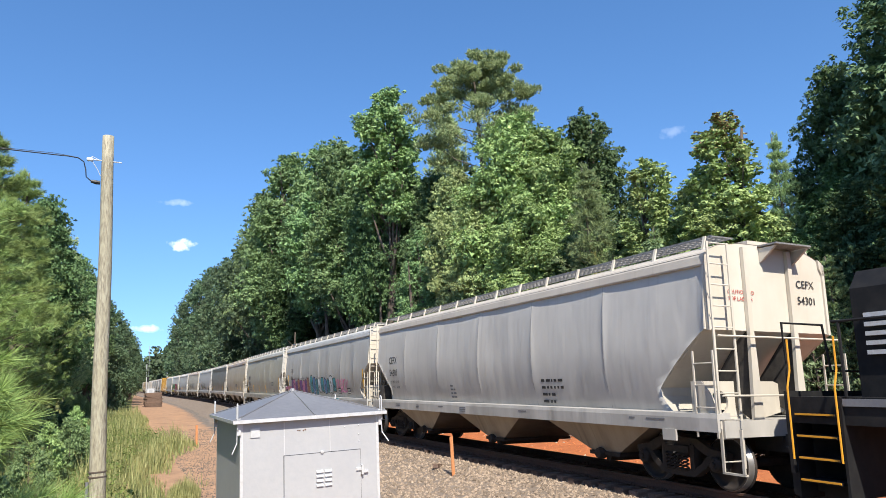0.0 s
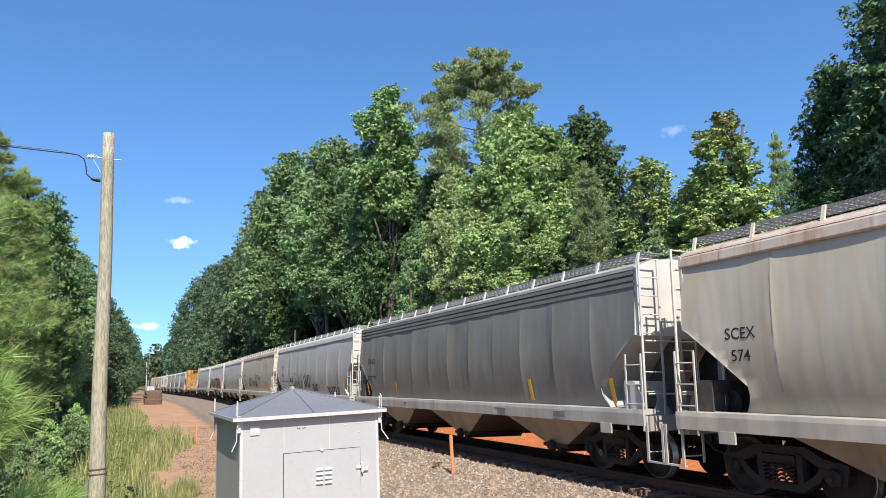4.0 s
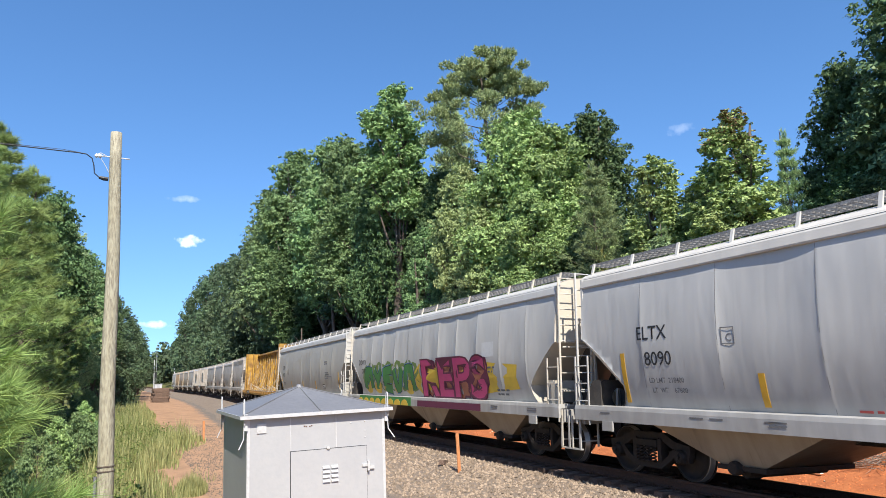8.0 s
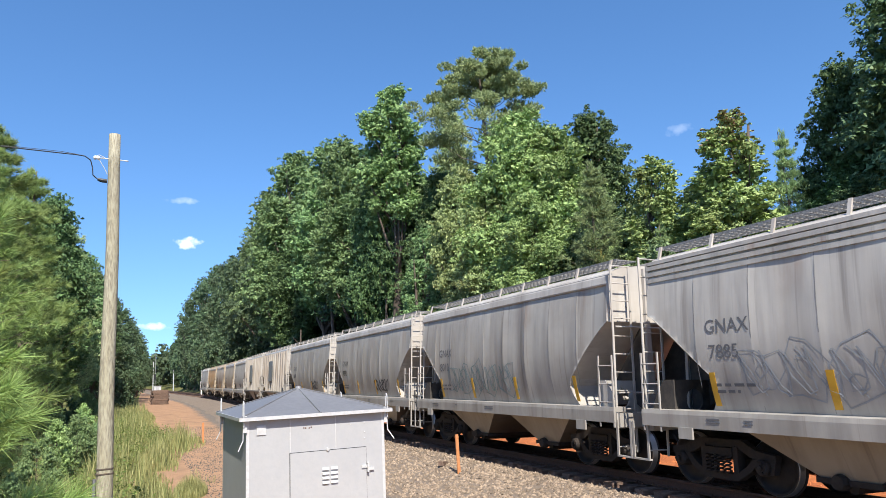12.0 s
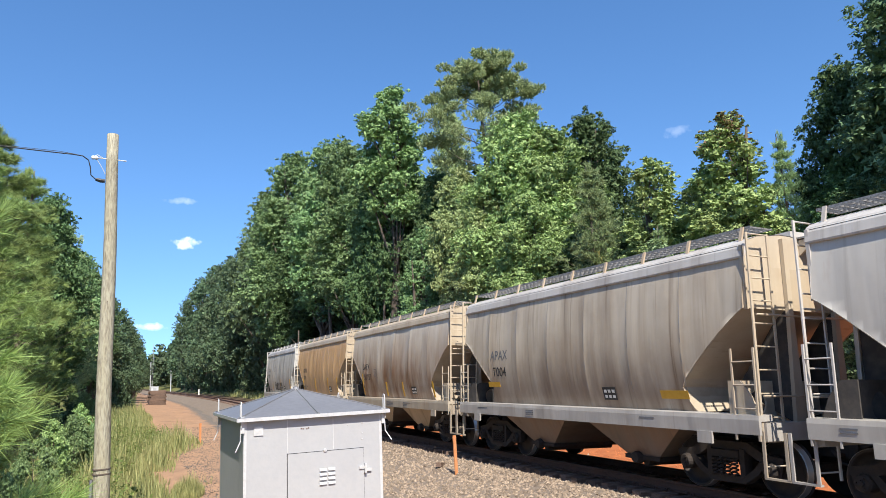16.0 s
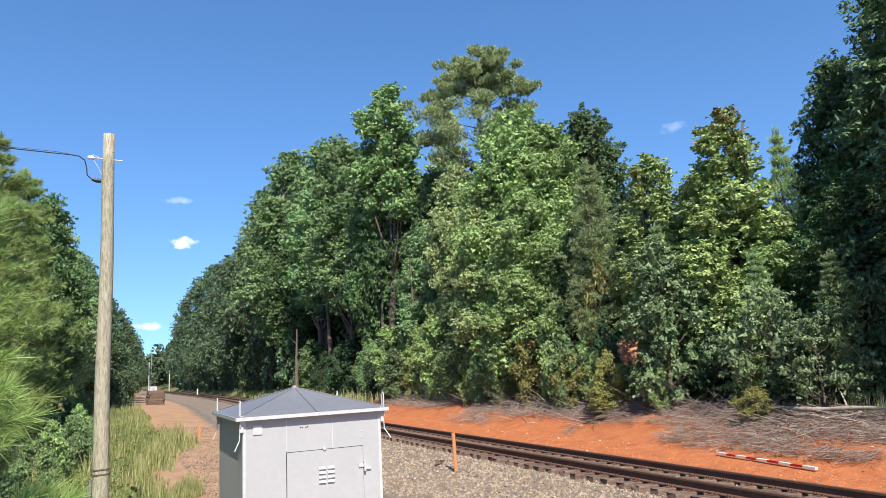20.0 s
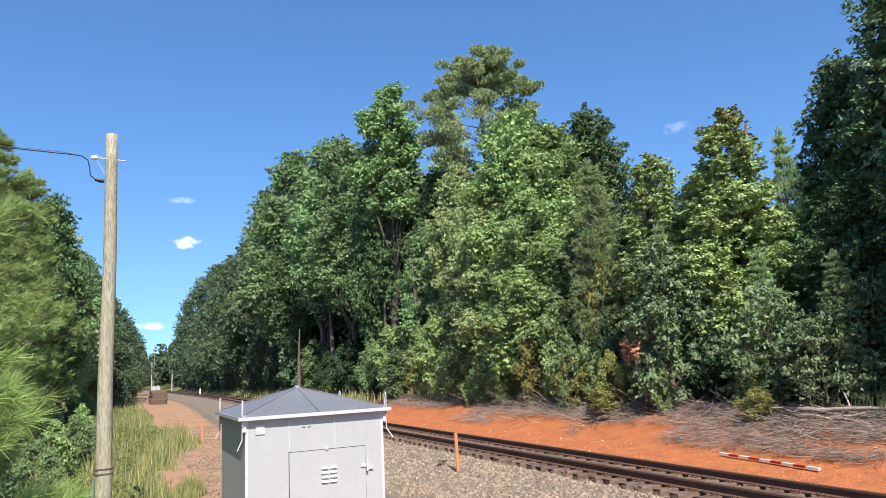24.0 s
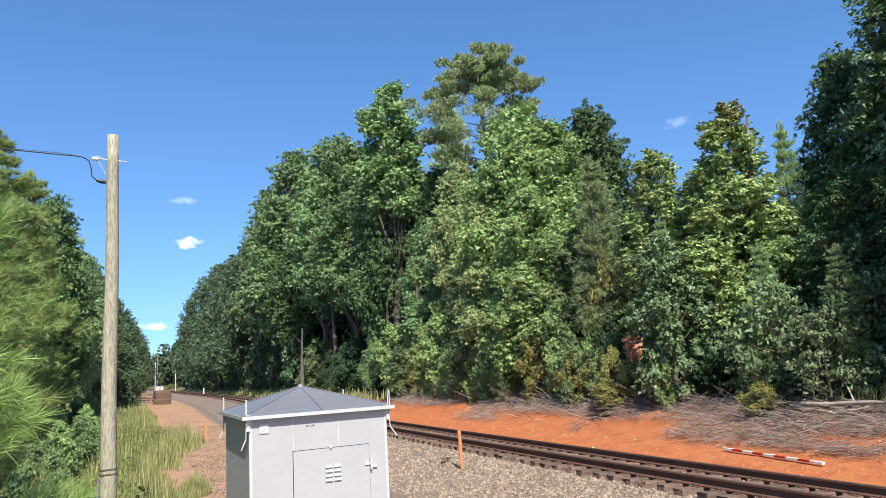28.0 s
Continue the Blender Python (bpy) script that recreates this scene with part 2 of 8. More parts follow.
def thing(name, label, category, group="", m=None, kind=""):
    ob = new(name)
    ob.empty_display_size = 0.2
    if m is not None:
        ob.matrix_basis = m
    return tagged(ob, label, category, group, kind)


class Lump:
    """Collects simple solids into one mesh."""

    def __init__(self):
        self.v, self.f = [], []

    def box(self, x0, x1, y0, y1, z0, z1, m=None):
        k = len(self.v)
        pts = [Vector((x, y, z)) for z in (z0, z1) for y in (y0, y1) for x in (x0, x1)]
        self.v += [tuple(m @ p) if m else tuple(p) for p in pts]
        self.f += [tuple(k + i for i in q) for q in ((0, 2, 3, 1), (4, 5, 7, 6), (0, 1, 5, 4), (2, 6, 7, 3), (0, 4, 6, 2), (1, 3, 7, 5))]
        return self

    def tube(self, pts, radii, sides=6, cap=True):
        k = len(self.v)
        pts = [Vector(p) for p in pts]
        if not isinstance(radii, (list, tuple)):
            radii = [radii] * len(pts)
        for i, p in enumerate(pts):
            t = (pts[min(i + 1, len(pts) - 1)] - pts[max(i - 1, 0)]).normalized()
            a = t.orthogonal().normalized() if abs(t.z) > 0.98 else t.cross(Vector((0, 0, 1))).normalized()
            b = t.cross(a)
            self.v += [tuple(p + (a * math.cos(q) + b * math.sin(q)) * radii[i]) for q in (2 * math.pi * s / sides for s in range(sides))]
        for i in range(len(pts) - 1):
            for s in range(sides):
                s2 = (s + 1) % sides
                self.f.append((k + i * sides + s, k + i * sides + s2, k + (i + 1) * sides + s2, k + (i + 1) * sides + s))
        if cap:
            self.f.append(tuple(k + s for s in reversed(range(sides))))
            self.f.append(tuple(k + (len(pts) - 1) * sides + s for s in range(sides)))
        return self

    def prism(self, outline, a, b, axis="x"):
        """A polygon in the other two axes, pulled from a to b along axis."""
        k, n = len(self.v), len(outline)
        for d in (a, b):
            for p, q in outline:
                self.v.append({"x": (d, p, q), "y": (p, d, q), "z": (p, q, d)}[axis])
        self.f.append(tuple(k + i for i in reversed(range(n))))
        self.f.append(tuple(k + n + i for i in range(n)))
        for i in range(n):
            j = (i + 1) % n
            self.f.append((k + i, k + j, k + n + j, k + n + i))
        return self

    def lathe(self, profile, centre=(0, 0, 0), axis="x", sides=20):
        """profile: rows of (radius, along)."""
        k = len(self.v)
        for r, d in profile:
            for s in range(sides):
                q = 2 * math.pi * s / sides
                u, w = r * math.cos(q), r * math.sin(q)
                p = {"x": (d, u, w), "y": (u, d, w), "z": (u, w, d)}[axis]
                self.v.append(tuple(p[i] + centre[i] for i in range(3)))
        for i in range(len(profile) - 1):
            for s in range(sides):
                s2 = (s + 1) % sides
                self.f.append((k + i * sides + s, k + i * sides + s2, k + (i + 1) * sides + s2, k + (i + 1) * sides + s))
        return self

    def mesh(self, name, mat, smooth=False):
        me = mesh_of(name, self.v, self.f, mat, smooth=smooth)
        bm = bmesh.new()
        bm.from_mesh(me)
        bmesh.ops.recalc_face_normals(bm, faces=bm.faces)
        bm.to_mesh(me)
        bm.free()
        return me


# ---- the line of the track ----
LINE_Y = np.array([-700, -400, -200, -60, 0, 12, 40, 60, 82, 110, 134, 170, 245, 400, 900.0])
LINE_X = np.array([10.9, 10.8, 10.6, 10.45, 10.38, 10.33, 10.68, 11.37, 12.5, 13.17, 13.11, 12.86, 12.36, 11.2, 7.0])
GRID_Y = np.linspace(-700, 900, 1601)
GRID_X = np.interp(GRID_Y, LINE_Y, LINE_X)
for _ in range(3):
    GRID_X = np.convolve(np.pad(GRID_X, 7, mode="edge"), np.ones(15) / 15, mode="valid")
CANT = 0.0478


def track_x(y):
    return float(np.interp(y, GRID_Y, GRID_X))


def on_track(y, off=0.0, up=0.0):
    """A point off metres to the right of the track's middle and up metres over the plane of the rail heads, which leans."""
    return (track_x(y) + off + CANT * up, y, -0.036 - CANT * off + up)


def ground_z(x, y):
    """Height of the bare ground."""
    o = x - track_x(y)
    pts_o = (-400, -60, -16, -9.5, -6.0, -3.4, 0, 2.6, 3.4, 5.0, 7.2, 9.5, 14, 60, 400)
    pts_z = (4.0, 1.2, 0.05, -0.45, -0.60, -0.62, -0.60, -0.62, -0.55, -0.42, 0.42, 0.75, 1.2, 3.0, 6.0)
    z = float(np.interp(o, pts_o, pts_z))
    n = noise.noise(Vector((x * 0.23, y * 0.23, 0.3)))
    rough = min(1.0, max(0.0, abs(o) - 3.0) / 3.0)
    return z + rough * (0.10 * n + 0.035 * noise.noise(Vector((x * 1.1, y * 1.1, 5))))


# ---- ground ----
def soil_material():
    m = bpy.data.materials.new("ground_soil")
    m.use_nodes = True
    n, l = m.node_tree.nodes, m.node_tree.links
    b = n["Principled BSDF"]
    b.inputs["Roughness"].default_value, b.inputs["Specular IOR Level"].default_value = 0.95, 0.2
    co = n.new("ShaderNodeTexCoord")
    at = n.new("ShaderNodeAttribute")
    at.attribute_name = "zone"
    sp = n.new("ShaderNodeSeparateColor")
    l.new(at.outputs["Color"], sp.inputs[0])

    def speckle(a, c, scale, lo=0.35, hi=0.65):
        t = n.new("ShaderNodeTexNoise")
        t.inputs["Scale"].default_value, t.inputs["Detail"].default_value, t.inputs["Roughness"].default_value = scale, 8, 0.7
        l.new(co.outputs["Object"], t.inputs["Vector"])
        r = n.new("ShaderNodeMapRange")
        r.inputs["From Min"].default_value, r.inputs["From Max"].default_value = lo, hi
        l.new(t.outputs["Fac"], r.inputs["Value"])
        x = n.new("ShaderNodeMixRGB")
        l.new(r.outputs[0], x.inputs["Fac"])
        x.inputs["Color1"].default_value, x.inputs["Color2"].default_value = (*a, 1), (*c, 1)
        return x.outputs[0]

    def over(low, high, fac):
        t = n.new("ShaderNodeTexNoise")
        t.inputs["Scale"].default_value, t.inputs["Detail"].default_value = 2.3, 6
        l.new(co.outputs["Object"], t.inputs["Vector"])
        k = n.new("ShaderNodeMath")
        k.operation = "ADD"
        l.new(fac, k.inputs[0])
        l.new(t.outputs["Fac"], k.inputs[1])
        r = n.new("ShaderNodeMapRange")
        r.inputs["From Min"].default_value, r.inputs["From Max"].default_value = 0.88, 1.12
        l.new(k.outputs[0], r.inputs["Value"])
        x = n.new("ShaderNodeMixRGB")
        l.new(r.outputs[0], x.inputs["Fac"])
        l.new(low, x.inputs["Color1"])
        l.new(high, x.inputs["Color2"])
        return x.outputs[0]

    floor_ = speckle((0.060, 0.042, 0.026), (0.115, 0.085, 0.050), 4)
    clay = speckle((0.44, 0.155, 0.060), (0.31, 0.100, 0.042), 1.8)
    tan = speckle((0.43, 0.255, 0.150), (0.27, 0.170, 0.108), 1.1)
    turf = speckle((0.085, 0.100, 0.026), (0.18, 0.165, 0.06), 3)
    grit = speckle((0.090, 0.074, 0.060), (0.240, 0.205, 0.172), 26)
    c = over(floor_, clay, sp.outputs[0])
    c = over(c, turf, sp.outputs[1])
    c = over(c, tan, at.outputs["Alpha"])
    c = over(c, grit, sp.outputs[2])
    l.new(c, b.inputs["Base Color"])
    bt = n.new("ShaderNodeTexNoise")
    bt.inputs["Scale"].default_value, bt.inputs["Detail"].default_value = 14, 8
    l.new(co.outputs["Object"], bt.inputs["Vector"])
    bp = n.new("ShaderNodeBump")
    bp.inputs["Strength"].default_value, bp.inputs["Distance"].default_value = 0.7, 0.06
    l.new(bt.outputs["Fac"], bp.inputs["Height"])
    l.new(bp.outputs[0], b.inputs["Normal"])
    return m


def grass_edge(y):
    """Where the grass on the left ends and the dirt path begins."""
    return 0.75 + 0.0225 * y + 1.75 * math.exp(-((y - 33.5) / 4.5) ** 2) + 0.3 * math.sin(y * 0.55) * math.exp(-y / 40)


def make_ground():
    offs = [-2600, -1200, -500, -250, -120, -70, -45] + list(np.arange(-32, -14, 1.5)) + list(np.arange(-14, 14.01, 0.35)) + [15, 16, 18, 20, 24, 30, 45, 70, 120, 250, 600, 2600]
    ys = [-1500, -600, -250, -120, -70, -40, -20, -10] + list(np.arange(-4, 40, 0.45)) + list(np.arange(40, 80, 1.0)) + list(np.arange(80, 200, 3.0)) + [210, 230, 260, 300, 360, 450, 600, 900, 1500, 3000]
    verts, zone = [], []
    for y in ys:
        tx = track_x(min(max(y, -700), 900))
        for o in offs:
            x = tx + o
            verts.append((x, y, ground_z(x, min(max(y, -700), 900)) if abs(o) < 400 else 6.0))
            clay = 0.5 + max(-1, min(1, (o - 2.2) / 0.8)) * 0.5 - max(0, (o - 6.4) / 2.6) - max(0, (y - 36) / 24)
            grit = 0.5 + max(-1, min(1, (o + 5.4 - 0.02 * max(0, 40 - y)) / 1.0)) * 0.5 - max(0, o - 1.5)
            if o > 1:
                grit = 0.0
            turf = 0.5 - max(-1, min(1, (x - grass_edge(y)) / 0.9)) * 0.5 + 0.55 * max(0.0, noise.noise(Vector((x * 0.55, y * 0.3, 9))))* (1 if x < 3.2 + 0.02 * y else 0)
            if y > 60 and o > 5:
                turf = 0.7
            tan = 1.0 if grass_edge(y) - 1.2 < x and o < -4.0 else 0.0
            zone.append((max(0, clay), max(0, turf), max(0, grit), tan))
    w = len(offs)
    faces = [(i * w + j, i * w + j + 1, (i + 1) * w + j + 1, (i + 1) * w + j) for i in range(len(ys) - 1) for j in range(w - 1)]
    me = mesh_of("ground", verts, faces, soil_material(), smooth=True)
    at = me.attributes.new("zone", "FLOAT_COLOR", "POINT")
    at.data.foreach_set("color", np.clip(np.array(zone, dtype=np.float32), 0, 1).ravel())
    return tagged(new("ground", me), "red clay, gravel and grassy soil beside the railway", "ground", kind="structure")


make_ground()

# ---- track ----
NEAR_Y = list(np.arange(-24, 160, 2.0))
SWEEP_Y = [-650, -400, -250, -150, -90, -50] + NEAR_Y + list(np.arange(160, 420, 10.0)) + [440, 500, 600, 800]


def sweep(profile, ys, mats, pick=None, closed=True):
    """profile: rows of (off, up), carried along the track."""
    v, f, fm = [], [], []
    n = len(profile)
    for y in ys:
        v += [on_track(y, o, u) for o, u in profile]
    for i in range(len(ys) - 1):
        for j in range(n if closed else n - 1):
            k = (j + 1) % n
            f.append((i * n + j, i * n + k, (i + 1) * n + k, (i + 1) * n + j))
            fm.append(pick[j] if pick else 0)
    return v, f, fm


bed = new("ballast_bed", mesh_of("ballast_bed", *sweep([(-5.6, -1.05), (-4.3, -0.72), (-3.3, -0.57), (-2.3, -0.38), (-1.6, -0.305), (-1.0, -0.300), (-0.6, -0.262), (0.6, -0.262), (1.0, -0.285), (1.6, -0.29), (2.2, -0.38), (3.1, -0.64)], SWEEP_Y, None, closed=False)[:2], M["bed"], smooth=True))
tagged(bed, "grey-brown crushed stone ballast under the railway track", "ballast", kind="structure")

track = thing("railway_track", "rusty steel rails on weathered wooden ties", "railway track", kind="structure")
rail_profile = [(-0.076, -0.178), (-0.076, -0.160), (-0.012, -0.140), (-0.012, -0.050), (-0.038, -0.038), (-0.038, -0.006), (-0.030, 0.0), (0.030, 0.0), (0.038, -0.006), (0.038, -0.038), (0.012, -0.050), (0.012, -0.140), (0.076, -0.160), (0.076, -0.178)]
for side in (-0.7525, 0.7525):
    v, f, fm = sweep([(o + side, u) for o, u in rail_profile], SWEEP_Y, None, [1 if j == 6 else 0 for j in range(14)])
    part("rail", mesh_of("rail", v, f, [M["steel_rust"], M["rail_top"]], fm), None, track, "long rusty steel rail with a worn head")

rnd = random.Random(4)
tie_meshes = []
for k in range(5):
    lump = Lump().box(-1.3, 1.3, -0.115, 0.115, -0.36, -0.185)
    me = lump.mesh("tie", M["tie"])
    bm = bmesh.new()
    bm.from_mesh(me)
    bmesh.ops.bevel(bm, geom=bm.edges[:], offset=0.012, segments=1, affect="EDGES")
    for vt in bm.verts:
        vt.co += Vector((rnd.uniform(-0.03, 0.03), rnd.uniform(-0.008, 0.008), rnd.uniform(-0.006, 0.004)))
    bm.to_mesh(me)
    bm.free()
    tie_meshes.append(me)
plate = Lump().box(-0.19, 0.17, -0.09, 0.09, -0.190, -0.176)
for ox in (-0.105, 0.105):
    for oy in (-0.05, 0.05):
        plate.box(ox - 0.014, ox + 0.014, oy - 0.012, oy + 0.012, -0.18, -0.140)
plate.box(-0.10, 0.10, 0.118, 0.135, -0.235, -0.165).box(-0.10, -0.075, 0.118, 0.135, -0.235, -0.13)
plate_mesh = plate.mesh("tie_plate", M["steel_rust"])


def tie_pose(y, off=0.0):
    a = math.atan2(track_x(y + 1) - track_x(y - 1), 2)
    return Matrix.Translation(on_track(y, off)) @ Matrix.Rotation(-a, 4, "Z") @ Matrix.Rotation(CANT, 4, "Y")


far_v, far_f = [], []
for k in range(0, 470):
    y = -6 + k * 0.5 + rnd.uniform(-0.04, 0.04)
    m = tie_pose(y, rnd.uniform(-0.06, 0.06)) @ Matrix.Rotation(rnd.uniform(-0.015, 0.015), 4, "Z")
    if 2 < y < 90:
        part("tie", tie_meshes[k % 5], None, track, m=m)
        if y < 48:
            for side in (-0.7525, 0.7525):
                part("tie_plate", plate_mesh, None, track, m=tie_pose(y, side))
    else:
        b0 = len(far_v)
        me = tie_meshes[k % 5]
        far_v += [tuple(m @ vt.co) for vt in me.vertices]
        far_f += [tuple(b0 + i for i in p.vertices) for p in me.polygons]
tagged(part("far_ties", mesh_of("far_ties", far_v, far_f, M["tie"]), None, track), kind="stuff")


# ---- loose stones: thousands of chips lying on the ballast and the gravel ----
def chips(name, places, mat, label, category, seed):
    """places: rows of (x, y, z, size). Each chip is a crooked eight-sided stone."""
    r = np.random.RandomState(seed)
    p = np.array(places)
    n = len(p)
    octa = np.array([(1, 0, 0), (0, 1, 0), (-1, 0, 0), (0, -1, 0), (0, 0, 0.8), (0, 0, -0.6)])
    tri = np.array([(0, 1, 4), (1, 2, 4), (2, 3, 4), (3, 0, 4), (1, 0, 5), (2, 1, 5), (3, 2, 5), (0, 3, 5)])
    ang = r.uniform(0, 6.28, n)
    v = octa[None] * (1 + r.uniform(-0.35, 0.35, (n, 6, 3))) * p[:, None, 3:4]
    c, s = np.cos(ang)[:, None], np.sin(ang)[:, None]
    v = np.stack([v[..., 0] * c - v[..., 1] * s, v[..., 0] * s + v[..., 1] * c, v[..., 2] + 0.3 * v[..., 0] * r.uniform(-1, 1, (n, 1))], -1) + p[:, None, :3]
    f = tri[None] + 6 * np.arange(n)[:, None, None]
    me = mesh_of(name, v.reshape(-1, 3).tolist(), f.reshape(-1, 3).tolist(), mat)
    return tagged(new(name, me), label, category, kind="stuff")


BED = ((-5.6, -1.05), (-4.3, -0.72), (-3.3, -0.57), (-2.3, -0.38), (-1.6, -0.305), (-1.0, -0.300), (-0.6, -0.262), (0.6, -0.262), (1.0, -0.285), (1.6, -0.29), (2.2, -0.38), (3.1, -0.64))


def bed_z(y, o):
    return on_track(y, o, float(np.interp(o, [a for a, _ in BED], [b for _, b in BED])))[2]


r_ = np.random.RandomState(5)
spots = []
for _ in range(44000):
    y = 5 + 50 * r_.rand() ** 1.9
    o = r_.uniform(-4.6, 2.3)
    if abs(o) < 1.35 and r_.rand() < 0.72:
        continue
    x = track_x(y) + o
    spots.append((x, y, max(bed_z(y, o), ground_z(x, y) if o < -3.2 else -9) + 0.004, r_.uniform(0.022, 0.062)))
chips("ballast_stones", spots, M["ballast"], "loose grey and tan ballast stones along the track", "ballast", 1)
spots = []
for _ in range(16000):
    y = 8 + 40 * r_.rand() ** 1.6
    o = r_.uniform(-8.5, -4.3)
    x = track_x(y) + o
    spots.append((x, y, ground_z(x, y) + 0.003, r_.uniform(0.008, 0.026)))
chips("gravel", spots, M["gravel"], "small gravel scattered over the service path", "gravel", 2)
spots = []
for _ in range(9000):
    y = 4 + 50 * r_.rand() ** 1.5
    o = r_.uniform(2.6, 7.5)
    x = track_x(y) + o
    spots.append((x, y, ground_z(x, y), r_.uniform(0.008, 0.045) * r_.uniform(0.5, 1)))
chips("clay_clods", spots, M["clod"], "crumbs and clods of bare red clay", "soil", 3)
spots = []
for _ in range(110):
    y, o = 5 + 45 * r_.rand() ** 1.4, r_.uniform(2.6, 7.0)
    x = track_x(y) + o
    spots.append((x, y, ground_z(x, y) + 0.01, r_.uniform(0.02, 0.055)))
chips("pale_stones", spots, M["litter"], "a few pale stones lying on the red clay", "stones", 4)


# ---- signal hut ----
def make_hut():
    hut = thing("signal_hut", "light grey sheet-metal railway signal hut with a hipped roof", "equipment hut", m=Matrix.Translation((1.184, 7.55, -0.6)))
    W, D, Hh = 1.508, 1.86, 2.40
    part("wall_panel", Lump().box(0, W, 0, 0.03, 0, Hh).mesh("front", M["galv"]), None, hut, "front panel of light grey painted metal")
    part("wall_panel", Lump().box(0, 0.03, 0.033, D - 0.033, 0, Hh).mesh("left", M["galv"]), None, hut)
    part("wall_panel", Lump().box(W - 0.03, W, 0.033, D - 0.033, 0, Hh).mesh("right", M["galv"]), None, hut)
    part("wall_panel", Lump().box(0, W, D - 0.03, D, 0, Hh).mesh("back", M["galv"]), None, hut)
    base = Lump().box(-0.04, W + 0.04, -0.04, D + 0.04, -0.12, 0.0)
    part("base", base.mesh("base", M["galv_roof"]), None, hut)
    # corner trims, proud of the panels
    for x in (-0.004, W - 0.026):
        part("corner_trim", Lump().box(x, x + 0.03, -0.004, 0.0, 0.0, Hh).mesh("corner_trim", M["galv_edge"]), None, hut)
    # roof: four sheets with a thickness, a lip and standing hips
    o, apex = 0.075, 2.70
    lx, hx, ly, hy, z0 = -o, W + o, -o, D + o, Hh + 0.005
    cx, cy = W / 2, D / 2
    ring = [(lx, ly, z0 + 0.03), (hx, ly, z0 + 0.03), (hx, hy, z0 + 0.03), (lx, hy, z0 + 0.03)]
    low = [(x, y, z0) for x, y, _ in ring]
    v = ring + low + [(cx, cy, apex), (cx, cy, apex - 0.05)]
    f = [(0, 1, 8), (1, 2, 8), (2, 3, 8), (3, 0, 8), (5, 4, 9), (6, 5, 9), (7, 6, 9), (4, 7, 9)] + [(i, 4 + i, 4 + (i + 1) % 4, (i + 1) % 4) for i in range(4)]
    part("roof", mesh_of("roof", v, f, M["galv_roof"]), None, hut, "hipped roof of dull grey sheet metal")
    lips = (((lx - 0.006, hx + 0.006, ly - 0.010, ly - 0.001)), ((lx - 0.006, hx + 0.006, hy + 0.001, hy + 0.010)), ((lx - 0.010, lx - 0.001, ly, hy)), ((hx + 0.001, hx + 0.010, ly, hy)))
    for a in lips:
        part("roof_lip", Lump().box(*a, z0 - 0.002, z0 + 0.034).mesh("roof_lip", M["galv_edge"]), None, hut, "bright folded roof edge")
    for x, y in ((lx, ly), (hx, ly), (hx, hy), (lx, hy)):
        part("roof_hip", Lump().tube([(x, y, z0 + 0.034), (cx, cy, apex + 0.004)], 0.008, 5).mesh("roof_hip", M["galv_roof"]), None, hut)
    part("roof_seam", Lump().tube([(cx + 0.02, ly, z0 + 0.036), (cx, cy, apex + 0.004)], [0.012, 0.007], 5).mesh("roof_seam", M["galv_roof"]), None, hut)
    part("roof_cap", Lump().lathe([(0.0, apex + 0.03), (0.03, apex + 0.022), (0.045, apex - 0.01)], (cx, cy, 0), "z", 10).mesh("roof_cap", M["galv_roof"]), None, hut)
    # lifting eyes at the corners, their straps running down the walls
    for x, y, sx, sy in ((-0.02, -0.015, -1, -1), (W + 0.02, -0.015, 1, -1), (-0.02, D - 0.05, -1, 1), (W + 0.02, D - 0.05, 1, 1)):
        eye = Lump()
        arc = [(x + sx * 0.015, y + 0.028 * math.cos(q), z0 + 0.165 + 0.035 * math.sin(q)) for q in (math.pi * k / 8 for k in range(9))]
        eye.tube([(x + sx * 0.015, y + 0.028, z0 - 0.06)] + arc + [(x + sx * 0.015, y - 0.028, z0 - 0.06)], 0.0065, 6)
        eye.tube([(x + sx * 0.015, y, z0 - 0.05), (x + sx * 0.02, y - 0.01, z0 - 0.20), (x + sx * 0.075, y - 0.06, z0 - 0.30)], 0.006, 6)
        eye.box(x - 0.02, x + 0.02, y - 0.012, y + 0.012, z0 - 0.12, z0 + 0.05)
        part("lifting_eye", eye.mesh("lifting_eye", M["galv_edge"]), None, hut, "bent steel lifting eye")
    # door, hinged beside the latch, in a shallow dark gap
    dx0, dx1, dz1 = 0.450, 1.290, 2.035
    part("door_gap", Lump().box(dx0 - 0.006, dx1 + 0.006, -0.003, -0.0005, 0.1, dz1 + 0.006).mesh("door_gap", M["cable"]), None, hut, "dark gap round the door")
    door = part("door", Lump().box(dx0, dx1, -0.014, -0.0035, 0.11, dz1).mesh("door", M["galv"]), None, hut, "flat grey metal door")
    for col in (0.79, 0.885):
        for row in range(4):
            z = 1.86 - row * 0.047
            lv = Lump().prism([(-0.014, z), (-0.030, z - 0.008), (-0.034, z - 0.026), (-0.014, z - 0.030)], col, col + 0.075)
            part("vent_louvre", lv.mesh("vent_louvre", M["galv_edge"]), None, door)
    part("door_latch", Lump().box(dx1 - 0.055, dx1 + 0.02, -0.030, -0.014, 1.815, 1.845).box(dx1 + 0.004, dx1 + 0.024, -0.045, -0.004, 1.77, 1.87).box(dx1 + 0.02, dx1 + 0.085, -0.026, -0.006, 1.785, 1.815).mesh("door_latch", M["galv_edge"]), None, hut, "galvanised hasp latch")
